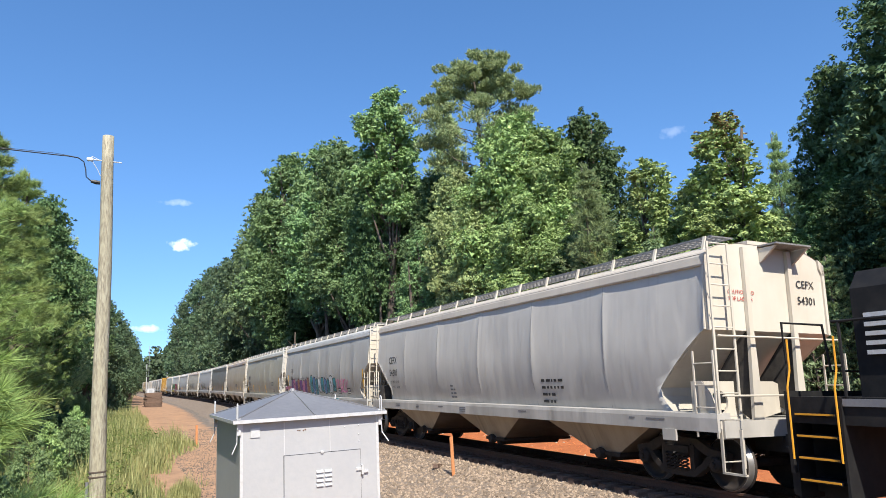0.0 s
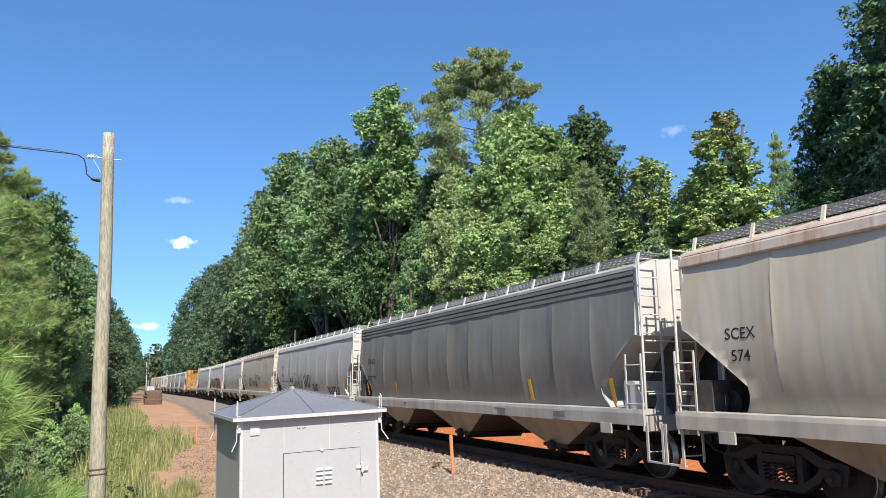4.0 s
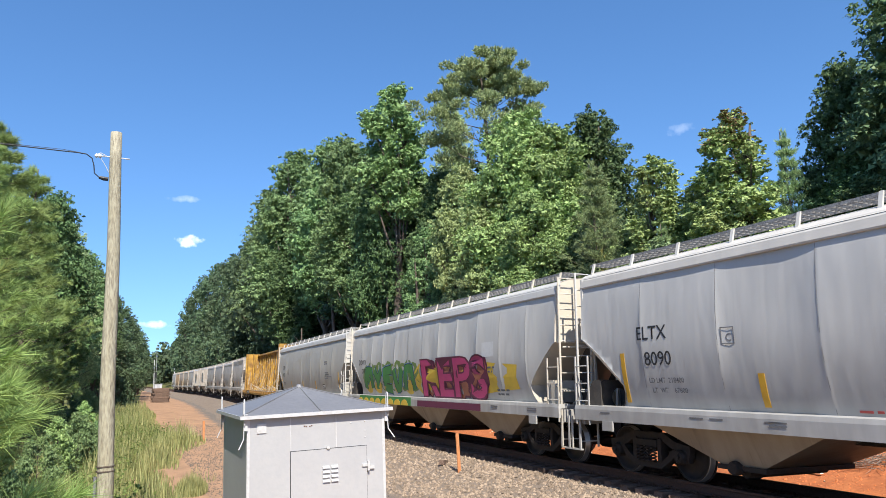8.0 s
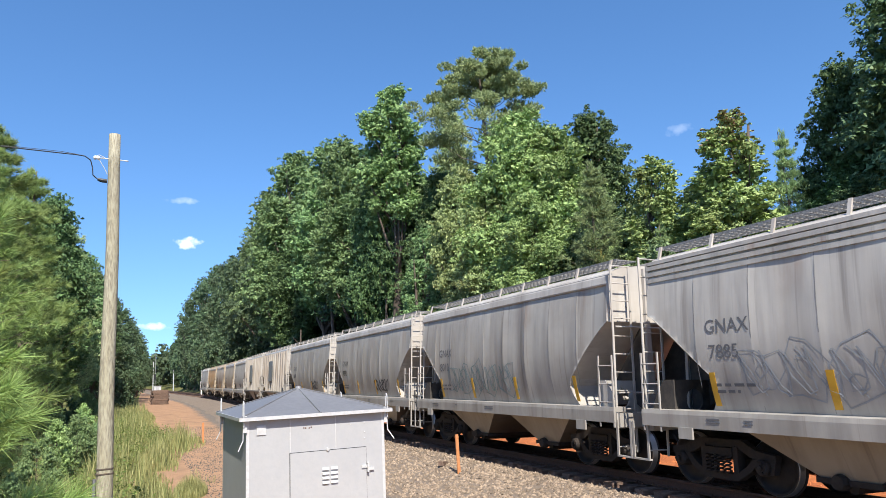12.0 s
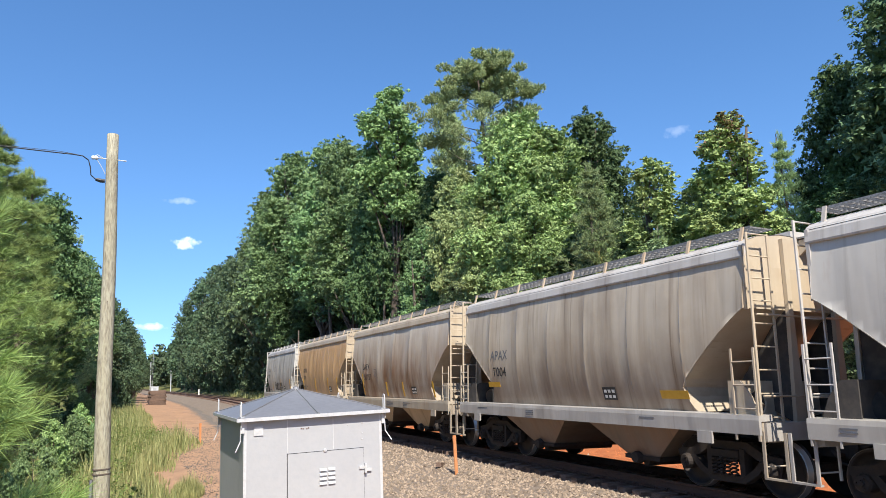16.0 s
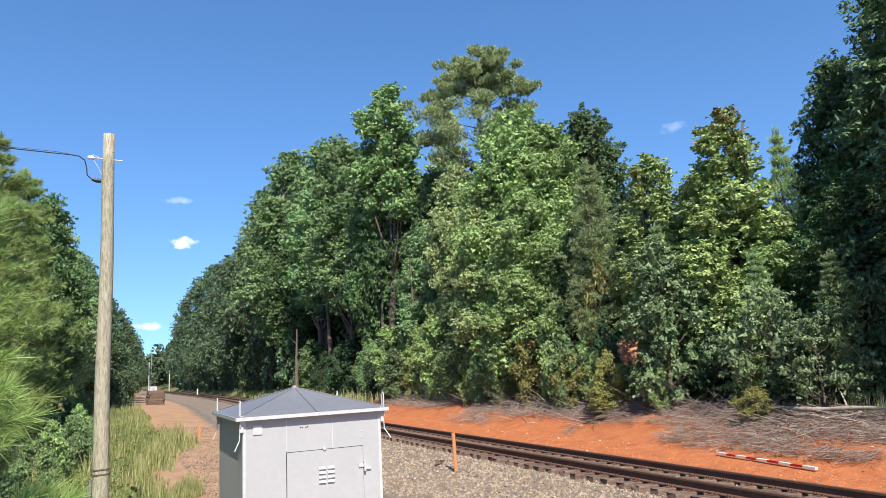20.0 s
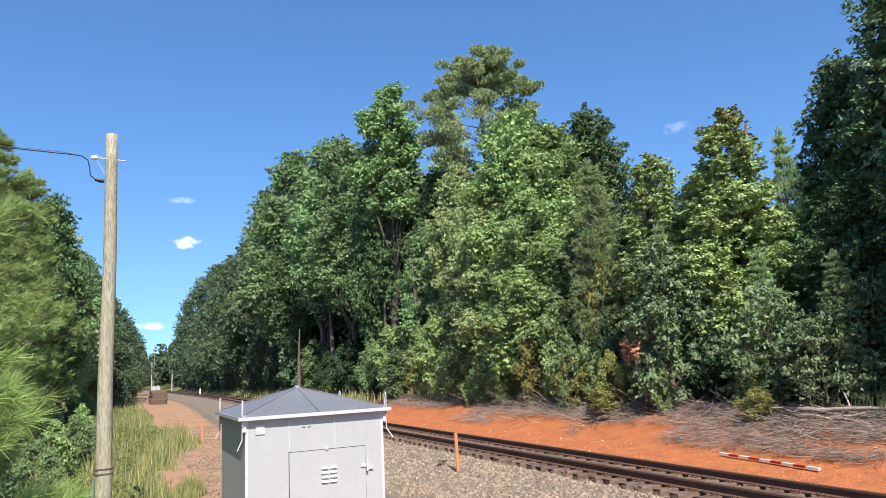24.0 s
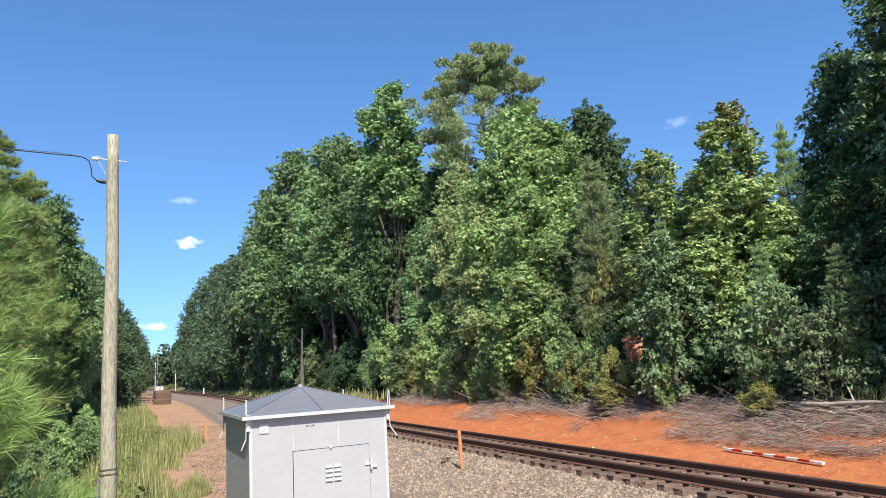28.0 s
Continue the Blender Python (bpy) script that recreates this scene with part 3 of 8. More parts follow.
    part("lid_hook", Lump().lathe([(0.0, -0.03), (0.018, -0.028), (0.018, -0.004)], (0.855, 0, dz1 + 0.012), "y", 10).mesh("lid_hook", M["galv_edge"]), None, hut)
    part("patch_plate", Lump().box(0.10, 0.195, -0.012, -0.0005, 2.25, 2.345).mesh("patch_plate", M["galv_edge"]), None, hut)
    for x in (0.452, 0.95):
        part("panel_seam", Lump().box(x - 0.004, x + 0.004, -0.004, 0.0, dz1 + 0.01, 2.39).mesh("panel_seam", M["galv_edge"]), None, hut)
    for x, z in ((0.60, 2.29), (0.66, 2.285), (0.68, 2.292), (0.62, 2.287), (1.28, 2.30), (1.28, 2.20), (1.28, 2.13), (1.12, 2.29)):
        part("rivet", Lump().lathe([(0.0, -0.007), (0.007, -0.005), (0.008, 0.0)], (x, 0, z), "y", 7).mesh("rivet", M["steel_rust"] if z > 2.28 and x < 0.7 else M["galv_edge"]), None, hut)
    return hut


make_hut()


# ---- utility pole ----
def make_pole():
    pole = thing("utility_pole", "weathered wooden utility pole with a cable drop", "utility pole", m=pose(-0.195, 11.70, -0.5, 0, -0.43, 0))
    lump = Lump()
    zs = np.linspace(0, 6.70, 15)
    lump.tube([(0.008 * math.sin(z * 1.7), 0.006 * math.cos(z * 2.3), z) for z in zs], [0.122 - 0.038 * z / 6.7 for z in zs], 16)
    shaft = part("shaft", lump.mesh("shaft", M["pole_wood"], True), None, pole)
    for k, z in enumerate((1.45, 1.52)):
        part("band_mark", Lump().lathe([(0.124, z), (0.127, z + 0.012), (0.124, z + 0.024)], (0, 0, 0), "z", 16).mesh("band_mark", M["bark"]), None, pole)
    part("insulator", Lump().lathe([(0.0, -0.30), (0.022, -0.30), (0.036, -0.28), (0.024, -0.255), (0.036, -0.235), (0.024, -0.21), (0.0, -0.20)], (0, -0.02, 6.29), "x", 12).mesh("insulator", M["porcelain"]), None, pole, "small white porcelain insulator")
    part("bolt", Lump().tube([(-0.22, -0.02, 6.29), (0.20, -0.02, 6.27)], 0.009, 6).tube([(-0.31, -0.02, 6.29), (-0.22, -0.02, 6.34), (-0.13, -0.02, 6.29)], 0.006, 5).mesh("bolt", M["galv_edge"]), None, pole, "through bolt and wire bail")
    part("cable_boot", Lump().tube([(-0.10, -0.03, 5.915), (-0.16, -0.03, 5.92), (-0.23, -0.03, 5.935)], [0.03, 0.034, 0.024], 8).mesh("cable_boot", M["cable"]), None, pole, "black cable entry boot")
    drop = [(-0.23, -0.03, 5.935), (-0.30, -0.03, 6.00), (-0.31, -0.03, 6.12), (-0.34, -0.03, 6.24), (-0.42, -0.03, 6.30), (-0.55, -0.03, 6.315), (-0.75, -0.02, 6.325)]
    for k in range(1, 10):
        drop.append((-0.75 - k * 1.1, -0.02 - 0.05 * k, 6.325 + 0.022 * k + 0.012 * k * k))
    part("cable", Lump().tube(drop, 0.009, 6).mesh("cable", M["cable"]), None, pole, "black overhead service cable")
    part("cable", Lump().tube([(p[0], p[1] + 0.015 * math.sin(p[0] * 9), p[2] + 0.018 + 0.012 * math.sin(p[0] * 5)) for p in drop[4:]], 0.004, 5).mesh("cable", M["cable"]), None, pole)
    part("tie_wire", Lump().tube([(-0.22, -0.02, 6.26), (-0.14, -0.02, 6.12), (-0.10, -0.02, 6.03)], 0.005, 5).mesh("tie_wire", M["galv_edge"]), None, pole)
    box = part("meter_box", Lump().box(-0.22, -0.115, -0.10, 0.06, 0.75, 1.08).mesh("meter_box", M["galv_roof"]), None, pole, "grey metal service box")
    part("conduit", Lump().tube([(-0.135, -0.07, 1.08), (-0.130, -0.07, 1.40)], 0.022, 8).mesh("conduit", M["galv_roof"]), None, pole, "grey conduit")
    part("nail", Lump().tube([(0.0, -0.09, 4.0), (0.0, -0.11, 4.0)], 0.006, 5).mesh("nail", M["steel_rust"]), None, pole)


make_pole()


# ---- stakes, tie pile, far trackside things ----
def make_stake(x, y, tall, lean, label):
    z = ground_z(x, y) if x < 6 else bed_z(y, x - track_x(y))
    st = thing("survey_stake", label, "stake", "survey stakes", pose(x, y, z, 0, lean, 15))
    part("lath", Lump().prism([(-0.045, -0.15), (0.045, -0.15), (0.045, tall), (-0.045, tall)], -0.014, 0.014, "y").mesh("lath", M["stake"]), None, st)
    part("flagging", Lump().box(-0.048, 0.048, -0.016, 0.016, tall - 0.10, tall - 0.04).mesh("flagging", M["stake"]), None, st)


make_stake(7.82, 16.35, 0.97, -1.5, "orange wooden survey stake standing in the ballast")
make_stake(3.34, 33.5, 0.92, 0, "faded orange survey stake beside the dirt path")
bl = thing("timber_block", "short dark piece of timber lying on ballast", "timber", m=pose(8.02, 17.75, bed_z(17.75, -2.45) + 0.07, 0, 8, 50))
part("block", Lump().box(-0.22, 0.22, -0.07, 0.07, -0.06, 0.06).mesh("block", M["tie"]), None, bl)


def make_tie_pile():
    pile = thing("tie_pile", "stack of old dark wooden railway ties", "tie stack", m=pose(4.6, 104, ground_z(4.6, 104), 0, 0, 8))
    r = random.Random(8)
    for row in range(10):
        for k in range(8 - row // 3):
            lump = Lump().box(-1.0, 1.0, -0.115, 0.115, 0, 0.185)
            m = pose(r.uniform(-0.15, 0.15), (k - 3) * 0.27 + r.uniform(-0.03, 0.03), 0.195 * row, 0, 0, r.uniform(-3, 3))
            part("old_tie", lump.mesh("old_tie", M["tie"]), None, pile, m=m)
    return pile


make_tie_pile()


def make_signal():
    mast = thing("signal_mast", "slender grey railway signal mast far down the line", "signal", m=pose(8.1, 226, ground_z(8.1, 226)))
    part("post", Lump().tube([(0, 0, 0), (0, 0, 9.6)], [0.14, 0.11], 8).mesh("post", M["galv_edge"]), None, mast)
    part("antenna", Lump().tube([(0.6, 0, 0), (0.6, 0, 15.0)], 0.05, 5).mesh("antenna", M["galv"]), None, mast)
    part("head", Lump().box(0.15, 0.75, -0.15, 0.15, 4.3, 5.9).mesh("head", M["cable"]), None, mast, "black signal head")
    part("ladder", Lump().box(0.25, 0.29, 0.2, 0.24, 0, 5).box(0.6, 0.64, 0.2, 0.24, 0, 5).mesh("ladder", M["galv_edge"]), None, mast)
    cab = thing("relay_cabinet", "white metal relay cabinet at the foot of the signal", "cabinet", m=pose(9.2, 222, ground_z(9.2, 222)))
    part("body", Lump().box(-1.0, 1.0, -0.6, 0.6, 0, 2.3).mesh("body", M["galv_edge"]), None, cab)
    part("roof", Lump().box(-1.1, 1.1, -0.7, 0.7, 2.305, 2.42).mesh("roof", M["galv_edge"]), None, cab)
    part("door", Lump().box(-0.45, 0.45, -0.63, -0.604, 0.2, 2.0).mesh("door", M["galv"]), None, cab)
    far = thing("far_pole", "distant grey line-side pole", "utility pole", m=pose(12.9 + 3.9, 275, ground_z(16.8, 275)))
    part("shaft", Lump().tube([(0, 0, 0), (0, 0, 8.2)], [0.18, 0.14], 8).mesh("shaft", M["galv_edge"]), None, far)
    mk = thing("mile_marker", "small white marker post beside the rails", "marker post", m=pose(15.3, 158, ground_z(15.3, 158)))
    part("post", Lump().box(-0.12, 0.12, -0.05, 0.05, 0, 1.5).mesh("post", M["white_paint"]), None, mk)


make_signal()


def make_barrier_arm():
    a, b = Vector((14.83, 14.44, 0)), Vector((14.44, 11.18, 0))
    a.z, b.z = ground_z(a.x, a.y) + 0.07, ground_z(b.x, b.y) + 0.07
    arm = thing("barrier_arm", "broken red and white striped barrier arm lying on clay", "barrier arm", m=look(a, b))
    n, ln = 9, (b - a).length
    for k in range(n):
        part("stripe", Lump().box(-0.045, 0.045, -0.02, 0.03, -ln * (k + 1) / n, -ln * k / n - 0.002).mesh("stripe", M["white_paint"] if k % 2 == 0 else M["red_paint"]), None, arm, "white stripe" if k % 2 == 0 else "red stripe")


make_barrier_arm()


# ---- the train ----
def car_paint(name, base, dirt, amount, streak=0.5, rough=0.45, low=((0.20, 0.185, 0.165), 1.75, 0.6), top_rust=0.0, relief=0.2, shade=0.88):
    """Painted car side: vertical streaks of dirt, blotches, rust runs from the eave and an optional low band, by
    default the curved side's shade put into the colour, on two cars rusty dirt.
    """
    base, dirt = tuple(shade * v * w for v, w in zip(base, (1.06, 1.0, 0.90) if shade < 1 else (1, 1, 1))), tuple((0.25 + 0.75 * shade) * v for v in dirt)
    m = bpy.data.materials.new(name)
    m.use_nodes = True
    n, l = m.node_tree.nodes, m.node_tree.links
    b = n["Principled BSDF"]
    b.inputs["Roughness"].default_value, b.inputs["Specular IOR Level"].default_value = rough, 0.4
    co = n.new("ShaderNodeTexCoord")
    rnd_ = n.new("ShaderNodeObjectInfo")

    def noise_fac(scale, stretch, lo, hi, detail=6):
        mp = n.new("ShaderNodeMapping")
        mp.inputs["Scale"].default_value = stretch
        l.new(co.outputs["Object"], mp.inputs["Vector"])
        t = n.new("ShaderNodeTexNoise")
        t.noise_dimensions = "4D"
        l.new(rnd_.outputs["Random"], t.inputs["W"])
        t.inputs["Scale"].default_value, t.inputs["Detail"].default_value, t.inputs["Roughness"].default_value = scale, detail, 0.6
        l.new(mp.outputs[0], t.inputs["Vector"])
        r = n.new("ShaderNodeMapRange")
        r.inputs["From Min"].default_value, r.inputs["From Max"].default_value = lo, hi
        l.new(t.outputs["Fac"], r.inputs["Value"])
        return r.outputs[0]

    def mixed(last, colour, fac, power):
        k = n.new("ShaderNodeMath")
        k.operation = "MULTIPLY"
        l.new(fac, k.inputs[0])
        k.inputs[1].default_value = power
        x = n.new("ShaderNodeMixRGB")
        l.new(k.outputs[0], x.inputs["Fac"])
        l.new(last, x.inputs["Color1"])
        x.inputs["Color2"].default_value = (*colour, 1)
        return x.outputs[0]

    rgb = n.new("ShaderNodeRGB")
    rgb.outputs[0].default_value = (*base, 1)
    c = rgb.outputs[0]
    c = mixed(c, tuple(v * 0.82 for v in base), noise_fac(0.9, (1, 1, 0.7), 0.35, 0.7), 0.5)
    c = mixed(c, dirt, noise_fac(1.4, (1, 2.2, 0.10), 0.44, 0.72), streak * amount * 1.6)
    c = mixed(c, tuple(v * 0.7 for v in dirt), noise_fac(1.3, (1, 6.5, 0.16), 0.56, 0.74), min(1.0, streak * amount * 2.4))
    c = mixed(c, dirt, noise_fac(0.8, (1, 1, 1), 0.42, 0.75), amount)
    sz = n.new("ShaderNodeSeparateXYZ")
    l.new(co.outputs["Object"], sz.inputs[0])
    # default band paints the shade of the tucked-in lower side; passed bands are dirt
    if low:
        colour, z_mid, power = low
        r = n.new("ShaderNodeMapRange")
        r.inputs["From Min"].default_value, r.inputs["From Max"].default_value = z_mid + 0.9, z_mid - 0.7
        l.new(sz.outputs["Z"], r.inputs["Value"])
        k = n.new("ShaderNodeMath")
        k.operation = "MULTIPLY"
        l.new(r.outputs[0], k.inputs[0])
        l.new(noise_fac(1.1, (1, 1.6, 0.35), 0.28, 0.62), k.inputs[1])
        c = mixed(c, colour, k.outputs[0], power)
    if top_rust:
        r = n.new("ShaderNodeMapRange")
        r.inputs["From Min"].default_value, r.inputs["From Max"].default_value = 3.0, 3.9
        l.new(sz.outputs["Z"], r.inputs["Value"])
        k = n.new("ShaderNodeMath")
        k.operation = "MULTIPLY"
        l.new(r.outputs[0], k.inputs[0])
        l.new(noise_fac(1.6, (1, 1.5, 0.25), 0.54, 0.66), k.inputs[1])
        c = mixed(c, (0.30, 0.13, 0.045), k.outputs[0], top_rust)
    c = mixed(c, (0.6, 0.59, 0.56), noise_fac(7, (1, 1, 0.5), 0.62, 0.75), 0.10)
    l.new(c, b.inputs["Base Color"])
    bt = n.new("ShaderNodeTexNoise")
    bt.inputs["Scale"].default_value, bt.inputs["Detail"].default_value = 1.6, 2
    mp = n.new("ShaderNodeMapping")
    mp.inputs["Scale"].default_value = (1, 1.3, 0.35)
    l.new(co.outputs["Object"], mp.inputs["Vector"])
    l.new(mp.outputs[0], bt.inputs["Vector"])
    bp = n.new("ShaderNodeBump")
    bp.inputs["Strength"].default_value, bp.inputs["Distance"].default_value = relief, 0.12
    l.new(bt.outputs["Fac"], bp.inputs["Height"])
    l.new(bp.outputs[0], b.inputs["Normal"])
    return m


M["truck"] = material("truck_cast_steel", (0.026, 0.021, 0.018), 0.8, 0.1, ((0.055, 0.038, 0.028), 8, 0.6), ((0.018, 0.015, 0.013), 2, 0.5), 0.3, 30)
M["wheel"] = material("wheel_steel", (0.032, 0.026, 0.023), 0.7, 0.2, ((0.06, 0.043, 0.033), 8, 0.6))
M["wheel_rim"] = material("wheel_rim", (0.42, 0.40, 0.38), 0.35, 0.8)
M["grate"] = material("roof_walk_grating", (0.30, 0.295, 0.285), 0.6, 0.4, ((0.07, 0.06, 0.055), 30, 0.8))
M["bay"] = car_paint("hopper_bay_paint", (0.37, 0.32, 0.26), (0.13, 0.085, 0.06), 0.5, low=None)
# darker copy of the bay paint, shade put into the colour
M["bay_shade"] = car_paint("hopper_bay_grimy", (0.17, 0.13, 0.10), (0.07, 0.045, 0.03), 0.6)
M["bay_tan"] = car_paint("hopper_bay_tan", (0.52, 0.39, 0.26), (0.16, 0.09, 0.05), 0.45, low=None)
M["bay_rust"] = car_paint("hopper_bay_rusty", (0.27, 0.155, 0.095), (0.10, 0.055, 0.035), 0.6)
M["dark_gear"] = material("brake_gear", (0.03, 0.026, 0.023), 0.8, 0.2, ((0.06, 0.045, 0.035), 6, 0.6))
M["reflector"] = material("yellow_reflector_tape", (0.60, 0.33, 0.03), 0.5, 0, ((0.48, 0.25, 0.02), 8, 0.5))
M["ink"] = material("black_lettering", (0.022, 0.023, 0.026), 0.6)
M["ink_soft"] = material("faded_lettering", (0.13, 0.13, 0.135), 0.7)
# near-black that puts the shade at the car ends into the colour
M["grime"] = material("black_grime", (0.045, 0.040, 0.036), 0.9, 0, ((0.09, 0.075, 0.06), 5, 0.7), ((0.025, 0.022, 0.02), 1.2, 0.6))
M["seam"] = material("weld_seam", (0.22, 0.21, 0.20), 0.7, 0, ((0.36, 0.35, 0.33), 5, 0.9))
M["ink_red"] = material("red_lettering", (0.40, 0.06, 0.05), 0.6)
M["yellow"] = material("yellow_car_paint", (0.46, 0.262, 0.036), 0.6, 0.0, ((0.13, 0.062, 0.022), 2.2, 0.9), ((0.24, 0.125, 0.035), 0.9, 0.7), 0.2, 6)
M["wrap"] = material("torn_pale_wrap", (0.38, 0.30, 0.20), 0.7, 0, ((0.16, 0.09, 0.04), 4, 0.8))
M["loco"] = material("black_locomotive_paint", (0.010, 0.010, 0.011), 0.65, 0, ((0.026, 0.024, 0.022), 5, 0.6), ((0.016, 0.016, 0.016), 1, 0.5), spec=0.2)
M["handrail"] = material("yellow_handrail", (0.60, 0.27, 0.02), 0.5)
SPRAY = {}
for nm, c in dict(purple=(0.16, 0.07, 0.24), teal=(0.05, 0.26, 0.30), pink=(0.55, 0.20, 0.32), green=(0.06, 0.22, 0.055), lime=(0.16, 0.34, 0.06), magenta=(0.42, 0.045, 0.14), brown=(0.34, 0.12, 0.07),
                  yellow=(0.62, 0.42, 0.05), black=(0.02, 0.02, 0.022), blue=(0.10, 0.22, 0.42), grey=(0.42, 0.40, 0.36), rust=(0.42, 0.20, 0.13), moss=(0.13, 0.22, 0.17), olive=(0.15, 0.22, 0.06), maroon=(0.12, 0.02, 0.05), pale=(0.52, 0.56, 0.58)).items():
    SPRAY[nm] = material("spray_" + nm, c, 0.6, 0, (tuple(v * 0.75 for v in c), 3, 0.6))

SIDE_X = 1.60


def side_x(z, eave=4.0):
    """Half width of a car's side sheet at a height: one long bulging arc from sill to eave."""
    return SIDE_X - (0.060 if z > 2.55 else 0.140) * (z - 2.55) ** 2


def on_side(y, z, out=-0.011):
    """The pose of a flat thing on the near side sheet: x outwards is local -x, y along the car, z up the sheet."""
    slope = (-0.120 if z > 2.55 else -0.280) * (z - 2.55)
    return Matrix.Translation((-side_x(z) - out, y, z)) @ Matrix.Rotation(math.atan(-slope), 4, "Y")


SHARED, DENTS = {}, {}


def shared(key, maker):
    if key not in SHARED:
        SHARED[key] = maker()
    return SHARED[key]


def wheel_mesh():
    lump = Lump()
    prof = [(0.0, 0.02), (0.09, 0.03), (0.10, 0.012), (0.30, -0.010), (0.395, 0.0), (0.40, 0.060), (0.442, 0.060), (0.456, 0.050), (0.463, -0.060), (0.49, -0.072), (0.49, -0.09), (0.40, -0.09), (0.395, -0.03), (0.10, -0.06), (0.0, -0.06)]
    lump.lathe([(r, -d) for r, d in prof], (0, 0, 0), "x", 32)
    me = mesh_of("wheel", lump.v, lump.f, [M["wheel"], M["wheel_rim"]], [1 if k // 32 in (6, 7) else 0 for k in range(len(lump.f))], True)
    bm = bmesh.new()
    bm.from_mesh(me)
    bmesh.ops.recalc_face_normals(bm, faces=bm.faces)
    bm.to_mesh(me)
    bm.free()
    return me


def side_frame_mesh():
    """A cast truck side frame: an arched top member, a bottom member slung under the springs, two columns, axle boxes with caps."""
    arch = [(-1.12, 0.55), (-1.12, 0.66), (-0.75, 0.71), (-0.45, 0.86), (0.45, 0.86), (0.75, 0.71), (1.12, 0.66), (1.12, 0.55), (0.80, 0.56), (0.62, 0.60), (0.38, 0.73), (-0.38, 0.73), (-0.62, 0.60), (-0.80, 0.56)]
    sling = [(-0.80, 0.57), (-0.66, 0.38), (-0.36, 0.20), (0.36, 0.20), (0.66, 0.38), (0.80, 0.57), (0.69, 0.58), (0.56, 0.45), (0.34, 0.31), (-0.34, 0.31), (-0.56, 0.45), (-0.69, 0.58)]
    lump = Lump().prism(arch, -0.07, 0.07).prism(sling, -0.085, 0.085)
    for s in (-1, 1):
        lump.prism([(s * 0.30, 0.29), (s * 0.40, 0.33), (s * 0.40, 0.74), (s * 0.30, 0.76)], -0.10, 0.08)
        lump.prism([(s * 1.10, 0.56), (s * 1.06, 0.36), (s * 0.99, 0.36), (s * 0.99, 0.56)], -0.06, 0.06)
        lump.lathe([(0.0, -0.16), (0.10, -0.16), (0.13, -0.12), (0.14, 0.05)], (0, s * 0.89, 0.463), "x", 14)
        lump.lathe([(0.0, -0.20), (0.045, -0.195), (0.05, -0.155)], (0, s * 0.89, 0.463), "x", 8)
        for q in range(3):
            lump.lathe([(0.0, -0.185), (0.016, -0.18), (0.018, -0.155)], (0, s * 0.89 + 0.075 * math.cos(q * 2.1), 0.463 + 0.075 * math.sin(q * 2.1)), "x", 6)
    lump.box(-0.12, 0.02, -0.29, 0.29, 0.60, 0.72)
    return lump.mesh("side_frame", M["truck"])


def spring_mesh():
    lump = Lump()
    for y in (-0.21, -0.07, 0.07, 0.21):
        pts = [(-0.05 + 0.055 * math.cos(q), y + 0.055 * math.sin(q), 0.30 + 0.30 * k / 24) for k, q in ((k, k * 1.31) for k in range(25))]
        lump.tube(pts, 0.016, 5)
    return lump.mesh("spring", M["truck"])


def make_truck(car, y):
    tr = new("truck", shared("bolster", lambda: Lump().box(-0.95, 0.95, -0.20, 0.20, 0.52, 0.80).box(-1.05, 1.05, -0.12, 0.12, 0.60, 0.76).mesh("bolster", M["truck"])))
    tr.parent, tr.matrix_basis = car, pose(0, y, 0)
    tagged(tr, "dark cast-steel two-axle wheel truck")
    for s in (-1, 1):
        part("side_frame", shared("side_frame", side_frame_mesh), None, tr, m=pose(s * 0.99, 0, 0, 0, 0, 0 if s < 0 else 180))
        part("spring_set", shared("springs", spring_mesh), None, tr, m=pose(s * 1.06, 0, 0))
        for a in (-0.89, 0.89):
            part("wheel", shared("wheel", wheel_mesh), None, tr, m=pose(s * 0.7525, a, 0.463, 0, 0, 0 if s < 0 else 180))
    for a in (-0.89, 0.89):
        part("axle", shared("axle", lambda: Lump().tube([(-0.95, 0, 0), (0.95, 0, 0)], 0.085, 10).mesh("axle", M["wheel"])), None, tr, m=pose(0, a, 0.463))
    return tr


def coupler_mesh():
    lump = Lump().box(-0.16, 0.16, -1.0, -0.25, 0.68, 0.98).box(-0.09, 0.09, -0.25, 0.0, 0.74, 0.92)
    lump.prism([(-0.16, -0.02), (-0.16, 0.16), (-0.06, 0.20), (0.02, 0.06), (0.15, 0.10), (0.16, -0.02)], 0.68, 0.98, "z")
    lump.tube([(0.35, -0.2, 0.8), (0.34, -0.05, 0.62), (0.22, 0.08, 0.55), (0.1, 0.16, 0.60)], 0.022, 6)
    return lump.mesh("coupler", M["dark_gear"])


def holed_panel(half, z0, z1, hx, hz, hr, mat, thick=0.02):
    """An upright panel across the car with one round hole."""
    v, f, n = [], [], 24
    for d in (-thick, thick):
        for k in range(n):
            c, w = math.cos(2 * math.pi * k / n), math.sin(2 * math.pi * k / n)
            far = min((half - hx if c > 0 else half + hx) / max(abs(c), 1e-6), (z1 - hz if w > 0 else hz - z0) / max(abs(w), 1e-6))
            v += [(hx + hr * c, d, hz + hr * w), (hx + far * c, d, hz + far * w)]
    for k in range(n):
        q = (k + 1) % n
        f += [(2 * k, 2 * q, 2 * q + 1, 2 * k + 1), (2 * n + 2 * k, 2 * n + 2 * k + 1, 2 * n + 2 * q + 1, 2 * n + 2 * q), (2 * k, 2 * n + 2 * k, 2 * n + 2 * q, 2 * q)]
    return mesh_of("shear_panel", v, f, mat)


